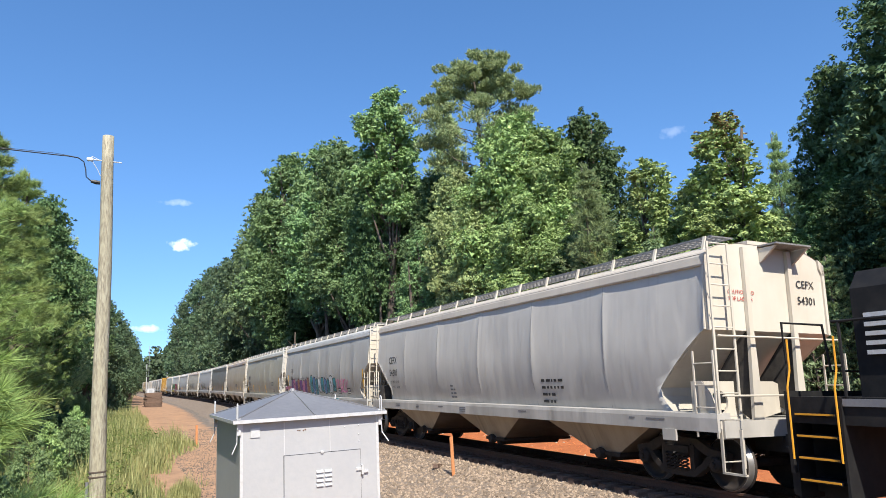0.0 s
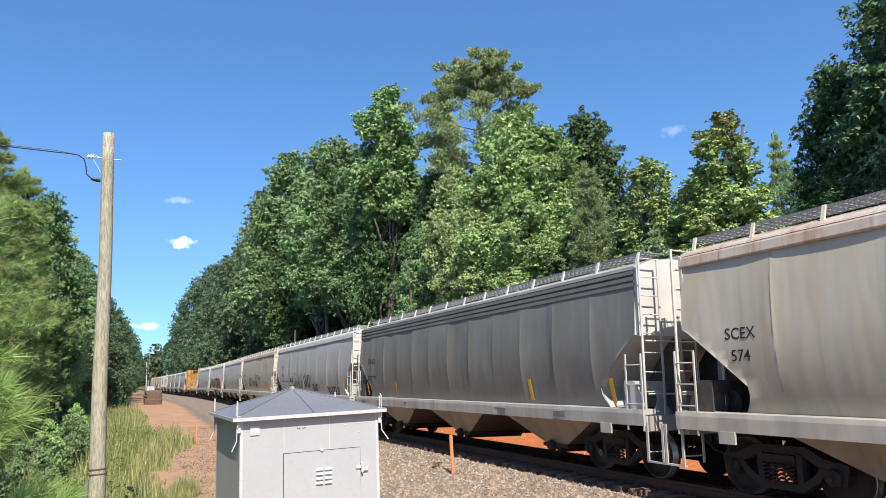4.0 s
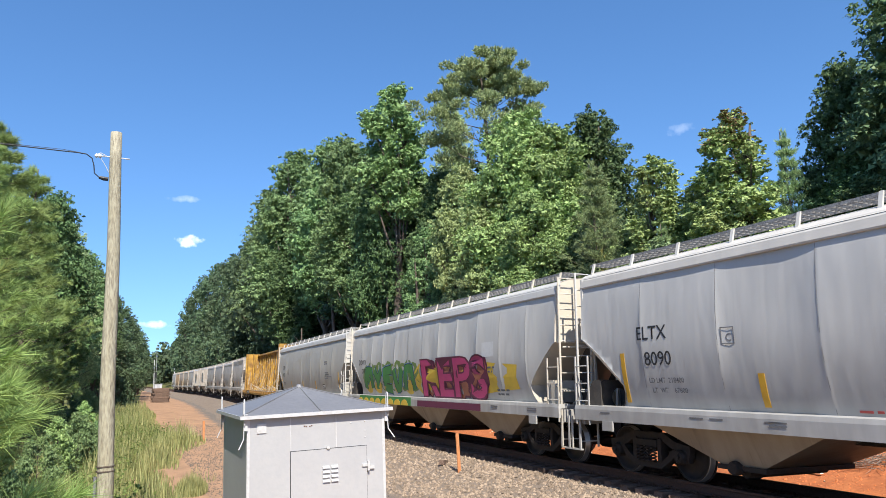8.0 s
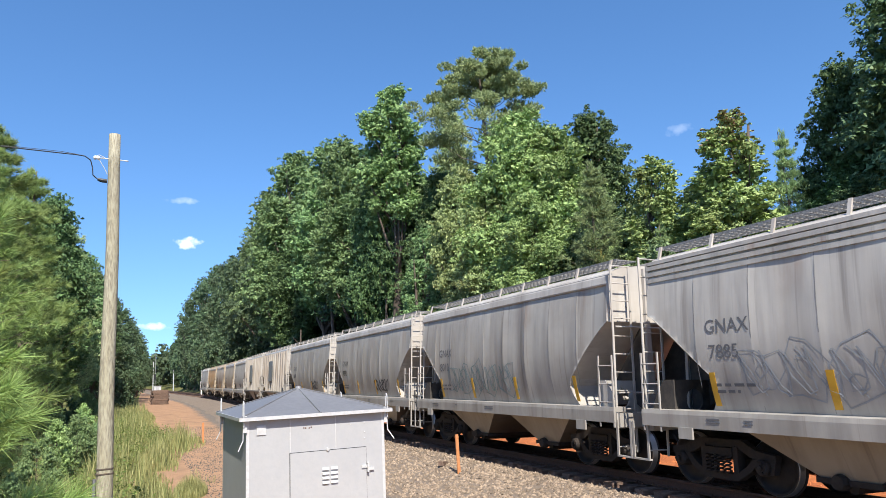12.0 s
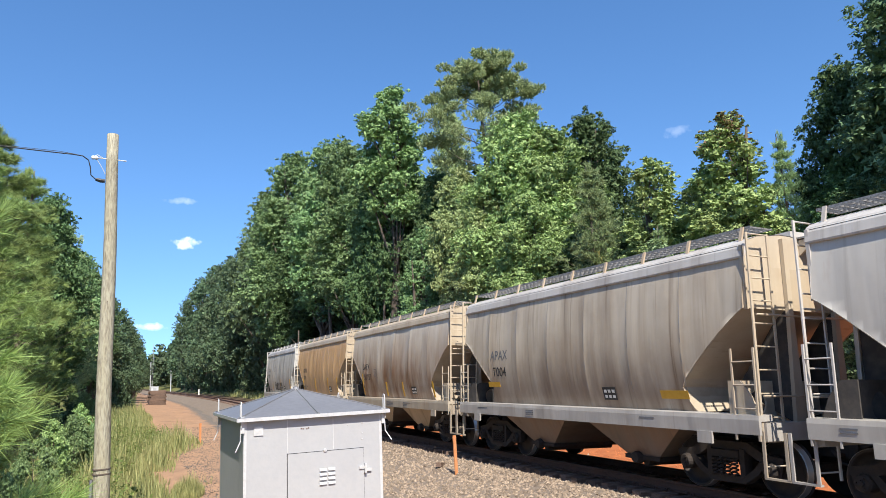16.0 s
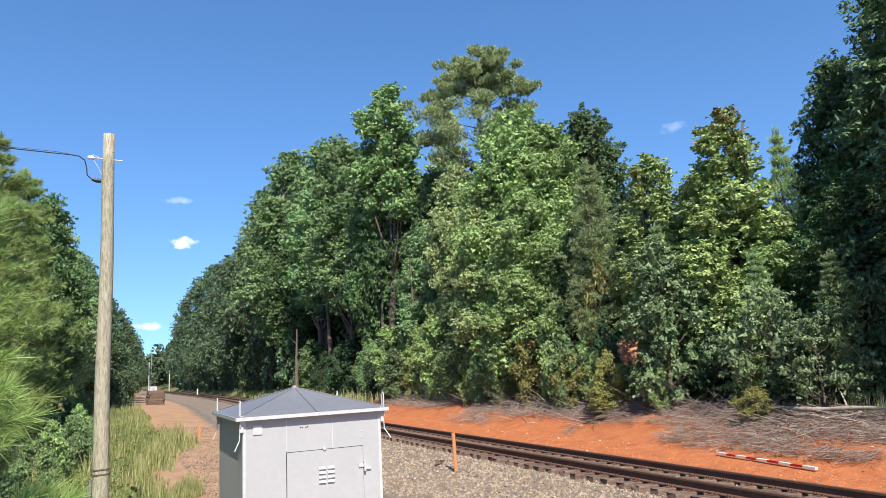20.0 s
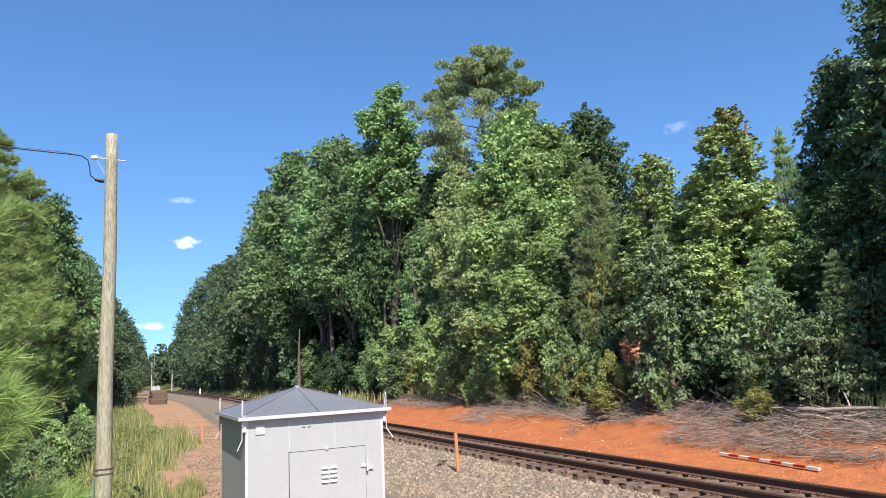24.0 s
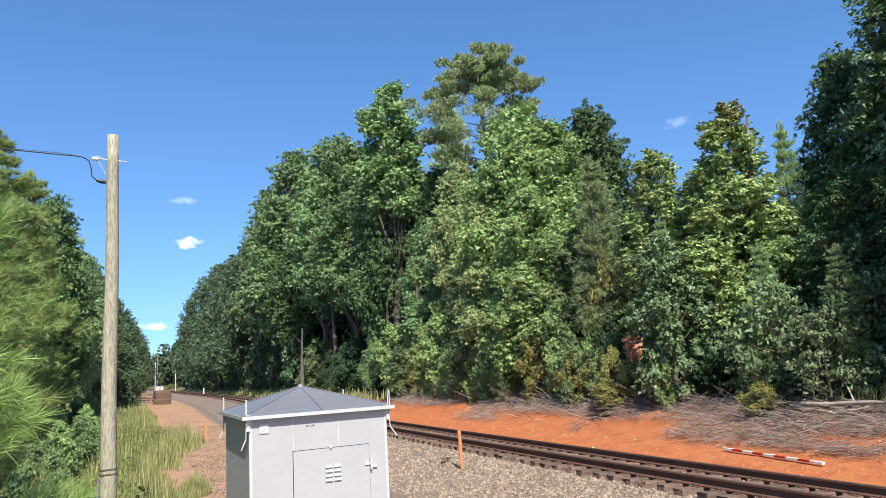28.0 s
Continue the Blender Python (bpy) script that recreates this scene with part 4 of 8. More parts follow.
def ladder_mesh(width, z0, z1, step, across, mat, radius=0.020, stile=0.024):
    """A ladder with two flat stiles; across: the axis on which it is wide."""
    lump = Lump()
    for s in (0, width):
        if across == "x":
            lump.box(s - stile, s + stile, -0.012, 0.012, z0, z1)
        else:
            lump.box(-0.012, 0.012, s - stile, s + stile, z0, z1)
    z = z0 + 0.12
    while z < z1:
        a, b = ((0, 0, z), (width, 0, z)) if across == "x" else ((0, 0, z), (0, width, z))
        lump.tube([a, b], radius, 6)
        z += step
    return lump.mesh("ladder", mat)


def text_part(car, text, y, z, size, mat, out=-0.010, wide=1.0, name="lettering", fat=None, flat=None):
    """Lettering on the side that faces the service path; y: where it begins, towards the car's front it runs."""
    cu = bpy.data.curves.new(name, "FONT")
    cu.body, cu.size, cu.offset = text, size, 0.006 * size if fat is None else fat
    cu.materials.append(mat)
    cu.resolution_u = 3
    ob = new(name, cu)
    ob.parent = car
    turn = Matrix(((0, 0, -1, 0), (-1 * wide, 0, 0, 0), (0, 1, 0, 0), (0, 0, 0, 1)))
    if flat is not None:
        ob.matrix_basis = Matrix.Translation((flat, y, z)) @ turn
    else:
        h = 0.36 * size
        ob.matrix_basis = on_side(y, z + h, out) @ turn @ Matrix.Translation((0, -h, 0))
    return ob


def bars(car, y, z, rows, r, mat, tall=0.05, gap=0.11):
    """Rows of small unreadable stencilling."""
    lump = Lump()
    for k, n in enumerate(rows):
        yy = y
        for _ in range(n):
            w = r.uniform(0.05, 0.22)
            lump.box(-0.002, 0.002, yy - w, yy, -k * gap, tall - k * gap)
            yy -= w + r.uniform(0.04, 0.08)
    tagged(part("stencil", lump.mesh("stencil", mat), None, car, "small stencilled data lines", m=on_side(0, z - gap, -0.011)), kind="stuff")


def blob(car, pts, depth, mat, name="graffiti"):
    """A flat sprayed patch; pts: (y, z) round its edge; depth: millimetres over the paint."""
    v = [(-side_x(z) + 0.011 - depth * 0.0004, y, z) for y, z in pts]
    cy, cz = sum(p[0] for p in pts) / len(pts), sum(p[1] for p in pts) / len(pts)
    v.append((-side_x(cz) + 0.009 - depth * 0.0004, cy, cz))
    n = len(pts)
    return part(name, mesh_of(name, v, [(i, (i + 1) % n, n) for i in range(n)], mat), None, car)


def letter_blob(car, y, z, w, h, r, fill, edge, depth):
    """One swollen sprayed letter: an edge patch, a fill patch and a counter."""
    lobes = [(r.uniform(0.85, 1.12), r.uniform(0.85, 1.15)) for _ in range(22)]
    lean = r.uniform(-0.18, 0.1)
    for grow, mat, d in ((1.13, edge, depth), (1.0, fill, depth + 2)):
        pts = []
        for k, (a, b) in enumerate(lobes):
            q = 2 * math.pi * k / 22
            c, s = math.cos(q), math.sin(q)
            rr = 1 / max(abs(c), abs(s)) ** 0.75
            zz = s * rr * a * h / 2 * grow
            pts.append((y + c * rr * b * w / 2 * grow + lean * zz, z + zz))
        blob(car, pts, d, mat)
    for _ in range(2):
        cy, cz, cw, ch = y + r.uniform(-0.15, 0.15) * w, z + r.uniform(-0.25, 0.25) * h, w * r.uniform(0.05, 0.12), h * r.uniform(0.08, 0.18)
        blob(car, [(cy + cw * math.cos(k), cz + ch * math.sin(k)) for k in (i * 0.785 for i in range(8))], depth + 4, edge)


def stroke_letter(car, strokes, y, z, w, h, thick, mat, depth, lean=0.0):
    """One broad angular sprayed letter. strokes: polylines in a unit box, laid along the side from y forwards."""
    v, f = [], []
    for line in strokes:
        pts = [Vector((y - w * a + lean * h * (b - 0.5), z + h * b)) for a, b in line]
        fine = [pts[0]]
        for p, q in zip(pts, pts[1:]):
            n = max(1, int((q - p).length / 0.12))
            fine += [p.lerp(q, (k + 1) / n) for k in range(n)]
        i0 = len(v)
        for k, p in enumerate(fine):
            t = (fine[min(k + 1, len(fine) - 1)] - fine[max(k - 1, 0)]).normalized()
            side = Vector((-t.y, t.x)) * thick * (1.0 if 0 < k < len(fine) - 1 else 1.15)
            for c in (-1, 0, 1):
                q = p + side * c
                v.append((-side_x(q.y) + 0.011 - depth * 0.0004, q.x, q.y))
        f += [(i0 + 3 * k + c, i0 + 3 * k + c + 1, i0 + 3 * k + c + 4, i0 + 3 * k + c + 3) for k in range(len(fine) - 1) for c in (0, 1)]
    part("graffiti", mesh_of("graffiti", v, f, mat), None, car)


def outline_letter(car, y, z, w, h, r, mat, thick=0.018):
    """One sprayed letter in outline only."""
    lean = r.uniform(-0.2, 0.1)
    loops = [[(math.cos(q) * k, math.sin(q) * k) for q, k in ((i * 0.628 + r.uniform(-0.2, 0.2), r.uniform(0.6, 1.35)) for i in range(10))]]
    cy, cz = r.uniform(-0.3, 0.3), r.uniform(-0.3, 0.3)
    loops.append([(cy + k * math.cos(q), cz + k * math.sin(q)) for q, k in ((i * 1.05, r.uniform(0.1, 0.45)) for i in range(6))])
    v, f = [], []
    for loop in loops:
        n = len(loop)
        i0 = len(v)
        cy, cz = sum(p[0] for p in loop) / n, sum(p[1] for p in loop) / n
        for a, b in loop:
            for grow in (0.0, 1.0):
                dy, dz = (a - cy), (b - cz)
                ln = math.hypot(dy, dz) + 1e-6
                zz = z + b * h / 2 + grow * thick * 2 * dz / ln
                v.append((-side_x(zz) + 0.010, y + a * w / 2 + lean * b * h / 2 + grow * thick * 2 * dy / ln, zz))
        for k in range(n):
            q = (k + 1) % n
            f.append((i0 + 2 * k, i0 + 2 * k + 1, i0 + 2 * q + 1, i0 + 2 * q))
    part("graffiti", mesh_of("graffiti", v, f, mat), None, car)


def scribble(car, y, z, w, h, r, mat, n=5, thick=0.02):
    """A thin sprayed tag: wiry strokes."""
    lump = Lump()
    for k in range(n):
        yy = y - w * k / n
        pts = []
        for j in range(9):
            pts.append((0, yy - w / n * (0.5 + 0.62 * math.sin(j * 0.9 + k)) + r.uniform(-0.02, 0.02), z + h * (0.5 + 0.5 * math.cos(j * 1.15 + k * 1.7)) + r.uniform(-0.03, 0.03)))
        for a, b in zip(pts, pts[1:]):
            d = Vector(b) - Vector(a)
            nrm = Vector((0, -d.z, d.y)).normalized() * thick
            a, b = ((-side_x(q[2]) + 0.010, q[1], q[2]) for q in (a, b))
            i0 = len(lump.v)
            lump.v += [tuple(Vector(a) + nrm), tuple(Vector(a) - nrm), tuple(Vector(b) - nrm), tuple(Vector(b) + nrm)]
            lump.f.append((i0, i0 + 1, i0 + 2, i0 + 3))
    tagged(part("graffiti_tag", mesh_of("graffiti_tag", lump.v, lump.f, mat), None, car), kind="stuff")


def body_meshes(L, eave, cut_y, cut_z, ribs, r, ripple):
    """Side sheets, roof and ends of a covered hopper. Returns verts and faces for (sides, roof, ends)."""
    ye = L / 2 - 0.60
    sill = 1.34
    levels = sorted([sill, 1.42, 1.50, 1.60, 1.75, 1.90, 2.05, 2.20, 2.35, 2.50, 2.65, 2.80, 2.95, 3.25, 3.55, 3.78, eave - 0.02, cut_z + 0.003])

    def end_at(z):
        f = max(0.0, min(1.0, (cut_z - z) / (0.72 * (cut_z - sill))))
        tuck = max(0.0, 1 - (z - sill) / (0.28 * (cut_z - sill))) ** 2
        return ye - cut_y * (f ** 0.9 - 0.14 * tuck)

    fine = (0, 0.012, 0.03, 0.06, 0.11, 0.2, 0.35, 0.5, 0.65, 0.8, 0.89, 0.94, 0.97, 0.988)
    rows_y = [-ye + 2 * ye * (k + q) / (ribs + 1) for k in range(ribs + 1) for q in fine] + [ye]
    n = len(rows_y) - 1
    seams = [ye * (2 * (k + 1) / (ribs + 1) - 1) for k in range(ribs)]
    dents = [(r.uniform(-ye, ye), r.uniform(1.9, 3.2), r.uniform(0.12, 0.35), r.uniform(0.4, 0.8), r.uniform(-1, -0.15)) for _ in range(18)]
    swell = [(r.uniform(0.35, 1.0), r.uniform(0.25, 0.75), r.uniform(2.2, 3.0)) for _ in range(ribs + 1)]

    def dent(y, z):
        """How far the sheet stands in or out: each welded panel is drawn in between its seams, with a few dents besides."""
        u = (y + ye) / (2 * ye) * (ribs + 1)
        k = max(0, min(ribs, int(u)))
        f = max(0.0, min(1.0, u - k))
        a, mid, zm = swell[k]
        reach = (2 * ye) / (ribs + 1)
        g = 1 - 0.75 * math.exp(-f * reach / 0.10 * (0.5 + mid)) - 0.75 * math.exp(-(1 - f) * reach / 0.10 * (1.5 - mid))
        tall = max(0.0, 1 - ((z - zm) / 1.3) ** 2)
        d = -ripple * a * tall * (0.032 * max(0.0, g) + 0.030 * math.sin(math.pi * f) * (0.4 + mid))
        return d + ripple * sum(a * 0.022 * math.exp(-((y - q) / wy) ** 2 - ((z - zz) / wz) ** 2) for q, zz, wy, wz, a in dents)

    if not ripple:
        def dent(y, z):
            return 1.53 - side_x(z)

    out = []
    for s in (-1, 1):
        v, f = [], []
        for z in levels:
            e = end_at(z)
            for i in range(n + 1):
                y = max(-e, min(e, rows_y[i]))
                v.append((s * (side_x(z, eave) + dent(y, z) - 0.018), y, z))
        w = n + 1
        for a in range(len(levels) - 1):
            for i in range(n):
                q = (a * w + i, a * w + i + 1, (a + 1) * w + i + 1, (a + 1) * w + i)
                f.append(q if s > 0 else q[::-1])
        out.append((v, f))
    # roof
    v, f = [], []
    xs = [-1.50, -1.44, -1.30, -1.10, -0.6, 0, 0.6, 1.10, 1.30, 1.44, 1.50]
    for x in xs:
        for y in (-ye, ye):
            v.append((x, y, eave + 0.02 + 0.26 * (1 - (abs(x) / 1.5) ** 4.5)))
    for k in range(len(xs) - 1):
        f.append((2 * k, 2 * k + 2, 2 * k + 3, 2 * k + 1))
    roof = (v, f)
    ends = []
    for s in (-1, 1):
        v = [(x, s * (ye - 0.01), eave + 0.02 + 0.26 * (1 - (abs(x) / 1.5) ** 4.5)) for x in xs] + [(x, s * (ye - 0.01), eave - 0.3) for x in xs]
        w = len(xs)
        cap = (v, [(k, k + 1, w + k + 1, w + k) for k in range(w - 1)])
        bits = [cap]
        for rows in ((eave - 0.3, 3.2, cut_z), [z for z in reversed(levels) if z < cut_z + 0.004]):
            v = []
            for z in rows:
                v += [(-side_x(z, eave) + 0.02, s * (end_at(z) - 0.01), z), (side_x(z, eave) - 0.02, s * (end_at(z) - 0.01), z)]
            bits.append((v, [(2 * k, 2 * k + 1, 2 * k + 3, 2 * k + 2) for k in range(len(rows) - 1)]))
        ends.append(bits)
    return out, roof, ends, dent


def make_hopper(name, L, label, paint, trim, end_paint, seed, bays=3, eave=4.0, cut=(1.25, 2.72), ribs=7, posts=0, sill_paint=None, bay_mat=None, ridge=False, walk_mat=None, post_paint=None):
    """A covered hopper car, with its parts. Its front is towards -y."""
    r = random.Random(seed)
    car = thing("hopper_car", label, "freight car", "cars of the train")
    ye = L / 2 - 0.60
    sides, roof, ends, dent = body_meshes(L, eave, cut[0], cut[1], ribs, r, 0 if posts else 1 if bays > 2 else 0.55)
    DENTS[car.name] = dent
    for v, f in sides:
        part("side_sheet", mesh_of("side_sheet", v, f, paint, smooth=True), None, car)
    if not posts:
        for k in range(ribs):
            y = ye * (2 * (k + 1) / (ribs + 1) - 1)
            z0 = 1.36 + max(0.0, (abs(y) - (ye - cut[0])) / cut[0]) * (cut[1] - 1.36)
            zs = [z0 + (eave - 0.2 - z0) * q / 6 for q in range(7)]
            v = [(-side_x(z) - dent(y, z) + 0.0145, y + a, z) for z in zs for a in (-0.006, 0.006)]
            part("weld_seam", mesh_of("weld_seam", v, [(2 * q, 2 * q + 1, 2 * q + 3, 2 * q + 2) for q in range(6)], M["seam"]), None, car)
    part("roof", mesh_of("roof", *roof, trim), None, car)
    # rear slope sheet gets the painted shade, the front one keeps the end paint
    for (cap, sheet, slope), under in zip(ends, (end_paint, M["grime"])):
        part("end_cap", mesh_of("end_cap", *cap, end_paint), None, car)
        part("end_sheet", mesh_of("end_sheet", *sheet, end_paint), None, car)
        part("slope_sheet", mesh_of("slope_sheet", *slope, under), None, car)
    sill_paint = sill_paint or paint
    for s in (-1, 1):
        # top chord along the eave
        if ridge:
            for k in range(3):
                part("top_chord", Lump().box(s * 1.480 - 0.045, s * 1.480 + 0.045, -ye, ye, eave - 0.34 + k * 0.12, eave - 0.265 + k * 0.12).mesh("top_chord", paint), None, car)
            part("top_chord", Lump().box(s * 1.46 - 0.06, s * 1.46 + 0.06, -ye, ye, eave - 0.005, eave + 0.06).mesh("top_chord", trim), None, car)
        else:
            part("top_chord", Lump().prism([(s * 1.38, eave + 0.115), (s * 1.47, eave + 0.055), (s * 1.512, eave - 0.02), (s * 1.530, eave - 0.16), (s * 1.520, eave - 0.185), (s * 1.470, eave - 0.19), (s * 1.40, eave - 0.05)], -ye - 0.03, ye + 0.03, "y").mesh("top_chord", trim), None, car)
        # side sill
        if posts:
            part("side_sill", Lump().prism([(s * 1.36, 1.36), (s * 1.66, 1.36), (s * 1.66, 1.27), (s * 1.36, 1.27)], -ye - 0.2, ye + 0.2, "y").mesh("side_sill", sill_paint), None, car)
        else:
            part("side_sill", Lump().prism([(s * 1.36, 1.345), (s * 1.645, 1.33), (s * 1.655, 1.26), (s * 1.645, 1.04), (s * 1.60, 1.04), (s * 1.60, 1.24), (s * 1.36, 1.25)], -ye - 0.2, ye + 0.2, "y").mesh("side_sill", sill_paint), None, car)
        for k in range(posts):
            y = -ye + 0.12 + (2 * ye - 0.24) * k / (posts - 1)
            z0 = 1.34 + max(0.0, (abs(y) - (ye - cut[0])) / cut[0]) * (cut[1] - 1.34)
            part("side_post", shared(("post", round(z0, 2), s, paint.name), lambda: Lump().prism([(s * 1.49, -0.065), (s * 1.62, -0.045), (s * 1.62, 0.045), (s * 1.49, 0.065)], z0, eave - 0.03, "z").mesh("side_post", post_paint or paint)), None, car, m=pose(0, y, 0))
    if not posts:
        marks = Lump()
        for _ in range(7 if bays > 2 else 4):
            y, w = r.uniform(-ye + 0.5, ye - 0.5), r.uniform(0.15, 0.5)
            for q in range(r.randint(1, 3)):
                marks.box(-1.6585, -1.6555, y, y + w, 1.20 - 0.05 * q, 1.222 - 0.05 * q)
        tagged(part("sill_stencil", marks.mesh("sill_stencil", M["ink_soft"]), None, car, "small stencilled lines on the sill"), kind="stuff")
    # hopper bays and their gates
    bm_ = bay_mat or M["bay"]
    clear = ye - cut[0] + 0.1
    span = 2 * clear / bays
    for k in range(bays):
        y = -clear + span * (k + 0.5)
        h = span / 2 - 0.02
        v = [(-1.45, -h, 1.30), (1.45, -h, 1.30), (1.45, h, 1.30), (-1.45, h, 1.30), (-1.02, -0.46, 0.44), (1.02, -0.46, 0.44), (1.02, 0.46, 0.44), (-1.02, 0.46, 0.44)]
        # end and bottom faces take the shaded copy, the sides the bay paint
        bay = part("hopper_bay", mesh_of("hopper_bay", v, [(0, 1, 5, 4), (1, 2, 6, 5), (2, 3, 7, 6), (3, 0, 4, 7), (4, 5, 6, 7)], [bm_, M["bay_shade"]], [1, 0, 1, 0, 1]), None, car, "sloping discharge hopper", m=pose(0, y, 0))
        gate = shared("gate", lambda: Lump().box(-1.06, 1.06, -0.50, 0.50, 0.36, 0.44).lathe([(0.0, -1.16), (0.10, -1.16), (0.12, -1.10), (0.12, -1.0)], (0, 0.1, 0.40), "x", 12).tube([(-0.95, 0, 0.33), (0.95, 0, 0.33)], 0.09, 10).tube([(-1.05, 0.35, 0.40), (1.05, 0.35, 0.40)], 0.03, 6).mesh("gate", M["truck"]))
        part("gate", gate, None, bay)
    part("centre_sill", Lump().box(-0.2, 0.2, -ye - 0.2, ye + 0.2, 0.86, 1.16).mesh("centre_sill", M["dark_gear"]), None, car)
    for s in (-1, 1):
        make_truck(car, s * (ye - (1.35 if bays > 2 else 1.05)))
        part("coupler", shared("coupler", coupler_mesh), None, car, m=pose(0, s * (L / 2 - 0.02), 0, 0, 0, 0 if s > 0 else 180))
        # end platform, corner posts, ladders, steps
        part("end_sill", Lump().box(-1.52, 1.52, ye + 0.05, ye + 0.22, 0.95, 1.22).box(-1.5, 1.5, ye - 1.0, ye + 0.1, 1.16, 1.22).mesh("end_sill", sill_paint), None, car, m=pose(0, 0, 0, 0, 0, 0 if s > 0 else 180))
        for x in (-1.49, 1.49):
            part("corner_post", Lump().box(x - 0.03, x + 0.03, s * ye - 0.03, s * ye + 0.03, cut[1] - 0.02, eave + 0.02).mesh("corner_post", end_paint), None, car)
        for x in (-0.55, 0.55):
            part("end_rib", Lump().prism([(x - 0.05, eave + 0.2), (x + 0.05, eave + 0.2), (x + 0.05, cut[1]), (x + 0.11, 1.22), (x - 0.11, 1.22), (x - 0.05, cut[1])], s * ye + s * 0.0, s * (ye + 0.07), "y").mesh("end_rib", end_paint), None, car)
            # brace in the painted shade colour at both ends
            part("slope_brace", Lump().prism([(s * ye, 1.22), (s * (ye - 0.10), 1.22), (s * (ye - cut[0] * 0.75), 1.75), (s * (ye - 0.12), cut[1]), (s * ye, cut[1])], x - 0.03, x + 0.03).mesh("slope_brace", M["grime"]), None, car)
        # rear panel and gusset carry painted shade, the front ones the end paint
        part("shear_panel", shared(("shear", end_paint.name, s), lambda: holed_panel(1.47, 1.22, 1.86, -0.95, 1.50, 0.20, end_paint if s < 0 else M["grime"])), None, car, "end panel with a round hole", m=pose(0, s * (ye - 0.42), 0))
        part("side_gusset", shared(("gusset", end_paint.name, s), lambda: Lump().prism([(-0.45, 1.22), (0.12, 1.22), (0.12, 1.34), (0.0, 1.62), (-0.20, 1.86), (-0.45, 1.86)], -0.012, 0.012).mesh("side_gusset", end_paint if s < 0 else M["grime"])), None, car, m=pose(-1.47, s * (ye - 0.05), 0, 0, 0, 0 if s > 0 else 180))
        lm = shared(("lad", end_paint.name, eave), lambda: ladder_mesh(0.46, 0.46, eave + 0.20, 0.36, "x", end_paint, 0.013, 0.021))
        part("end_ladder", lm, None, car, m=pose(-1.55, s * (ye + 0.17), 0))
        sl = shared(("slad", end_paint.name), lambda: ladder_mesh(0.44, 0.95, 2.36, 0.36, "y", end_paint, 0.013, 0.016))
        for x in (-1.63, 1.63):
            part("side_ladder", sl, None, car, m=pose(x, s * (ye + 0.14) - (0.0 if s > 0 else 0.46) - s * 0.42, 0))
        part("step", shared(("step", end_paint.name), lambda: Lump().box(-0.012, 0.012, 0, 0.05, 0.42, 1.1).box(-0.012, 0.012, 0.40, 0.45, 0.42, 1.1).box(-0.012, 0.06, 0, 0.45, 0.40, 0.43).mesh("step", end_paint)), None, car, "stirrup step", m=pose(-1.56, s * (ye + 0.14) - (0.0 if s > 0 else 0.46), 0))
        for z in (1.62, cut[1] - 0.12):
            part("grab_rail", Lump().tube([(-1.5, s * (ye + 0.2), z), (1.5, s * (ye + 0.2), z)], 0.018, 6).mesh("grab_rail", end_paint), None, car)
        part("jack_pad", Lump().box(-1.67, -1.63, -0.16, 0.16, 0.86, 1.05).mesh("jack_pad", sill_paint), None, car, m=pose(0, s * (ye - 0.9), 0))
        part("crossover", Lump().box(-0.15, 0.75, s * ye, s * (ye + 0.40), eave + 0.24, eave + 0.27).mesh("crossover", walk_mat or M["grate"]), None, car, "roof-end crossover grating")
        for x in (-0.1, 0.7):
            part("bracket", Lump().prism([(s * ye, eave - 0.05), (s * (ye + 0.36), eave + 0.22), (s * ye, eave + 0.22)], x - 0.025, x + 0.025).mesh("bracket", end_paint), None, car)
    part("brake_reservoir", Lump().tube([(-0.7, 0, 0), (0.7, 0, 0)], 0.20, 12).mesh("brake_reservoir", M["dark_gear"]), None, car, m=pose(0, ye - 0.85, 1.62))
    part("brake_cylinder", Lump().tube([(-0.35, 0, 0), (0.5, 0, 0)], 0.16, 12).box(-0.5, 0.6, -0.15, 0.15, -0.3, -0.16).mesh("brake_cylinder", M["dark_gear"]), None, car, m=pose(0.2, -ye + 0.75, 1.55))
    # roof walks on stands, hatches
    count = max(9, int(2 * ye / 1.15))
    for s in (-1, 1):
        rw = Lump()
        for a in (0.76, 0.87, 0.98, 1.09, 1.20):
            rw.box(s * a - 0.006, s * a + 0.006, -ye, ye, eave + 0.335, eave + 0.365)
        k = 0
        y = -ye
        while y < ye:
            rw.box(s * 0.98 - 0.25, s * 0.98 + 0.25, y, y + 0.014, eave + 0.338, eave + 0.362)
            y += 0.17
        part("roof_walk", rw.mesh("roof_walk", walk_mat or M["grate"]), None, car, "open grating roof walk")
        part("walk_rail", Lump().box(s * 1.235 - 0.008, s * 1.235 + 0.008, -ye, ye, eave + 0.325, eave + 0.372).mesh("walk_rail", walk_mat or M["grate"]), None, car)
        sm = shared(("stand", s, eave, end_paint.name), lambda: Lump().prism([(s * 1.30, eave + 0.12), (s * 1.345, eave + 0.11), (s * 1.265, eave + 0.375), (s * 1.235, eave + 0.375)], -0.030, 0.030, "y").mesh("walk_stand", end_paint))
        for k in range(count):
            part("walk_stand", sm, None, car, m=pose(0, -ye + 0.15 + (2 * ye - 0.3) * k / (count - 1), 0))
    for k in range(6 if bays > 2 else 4):
        nh = 6 if bays > 2 else 4
        y = -ye + 2 * ye * (k + 0.5) / nh
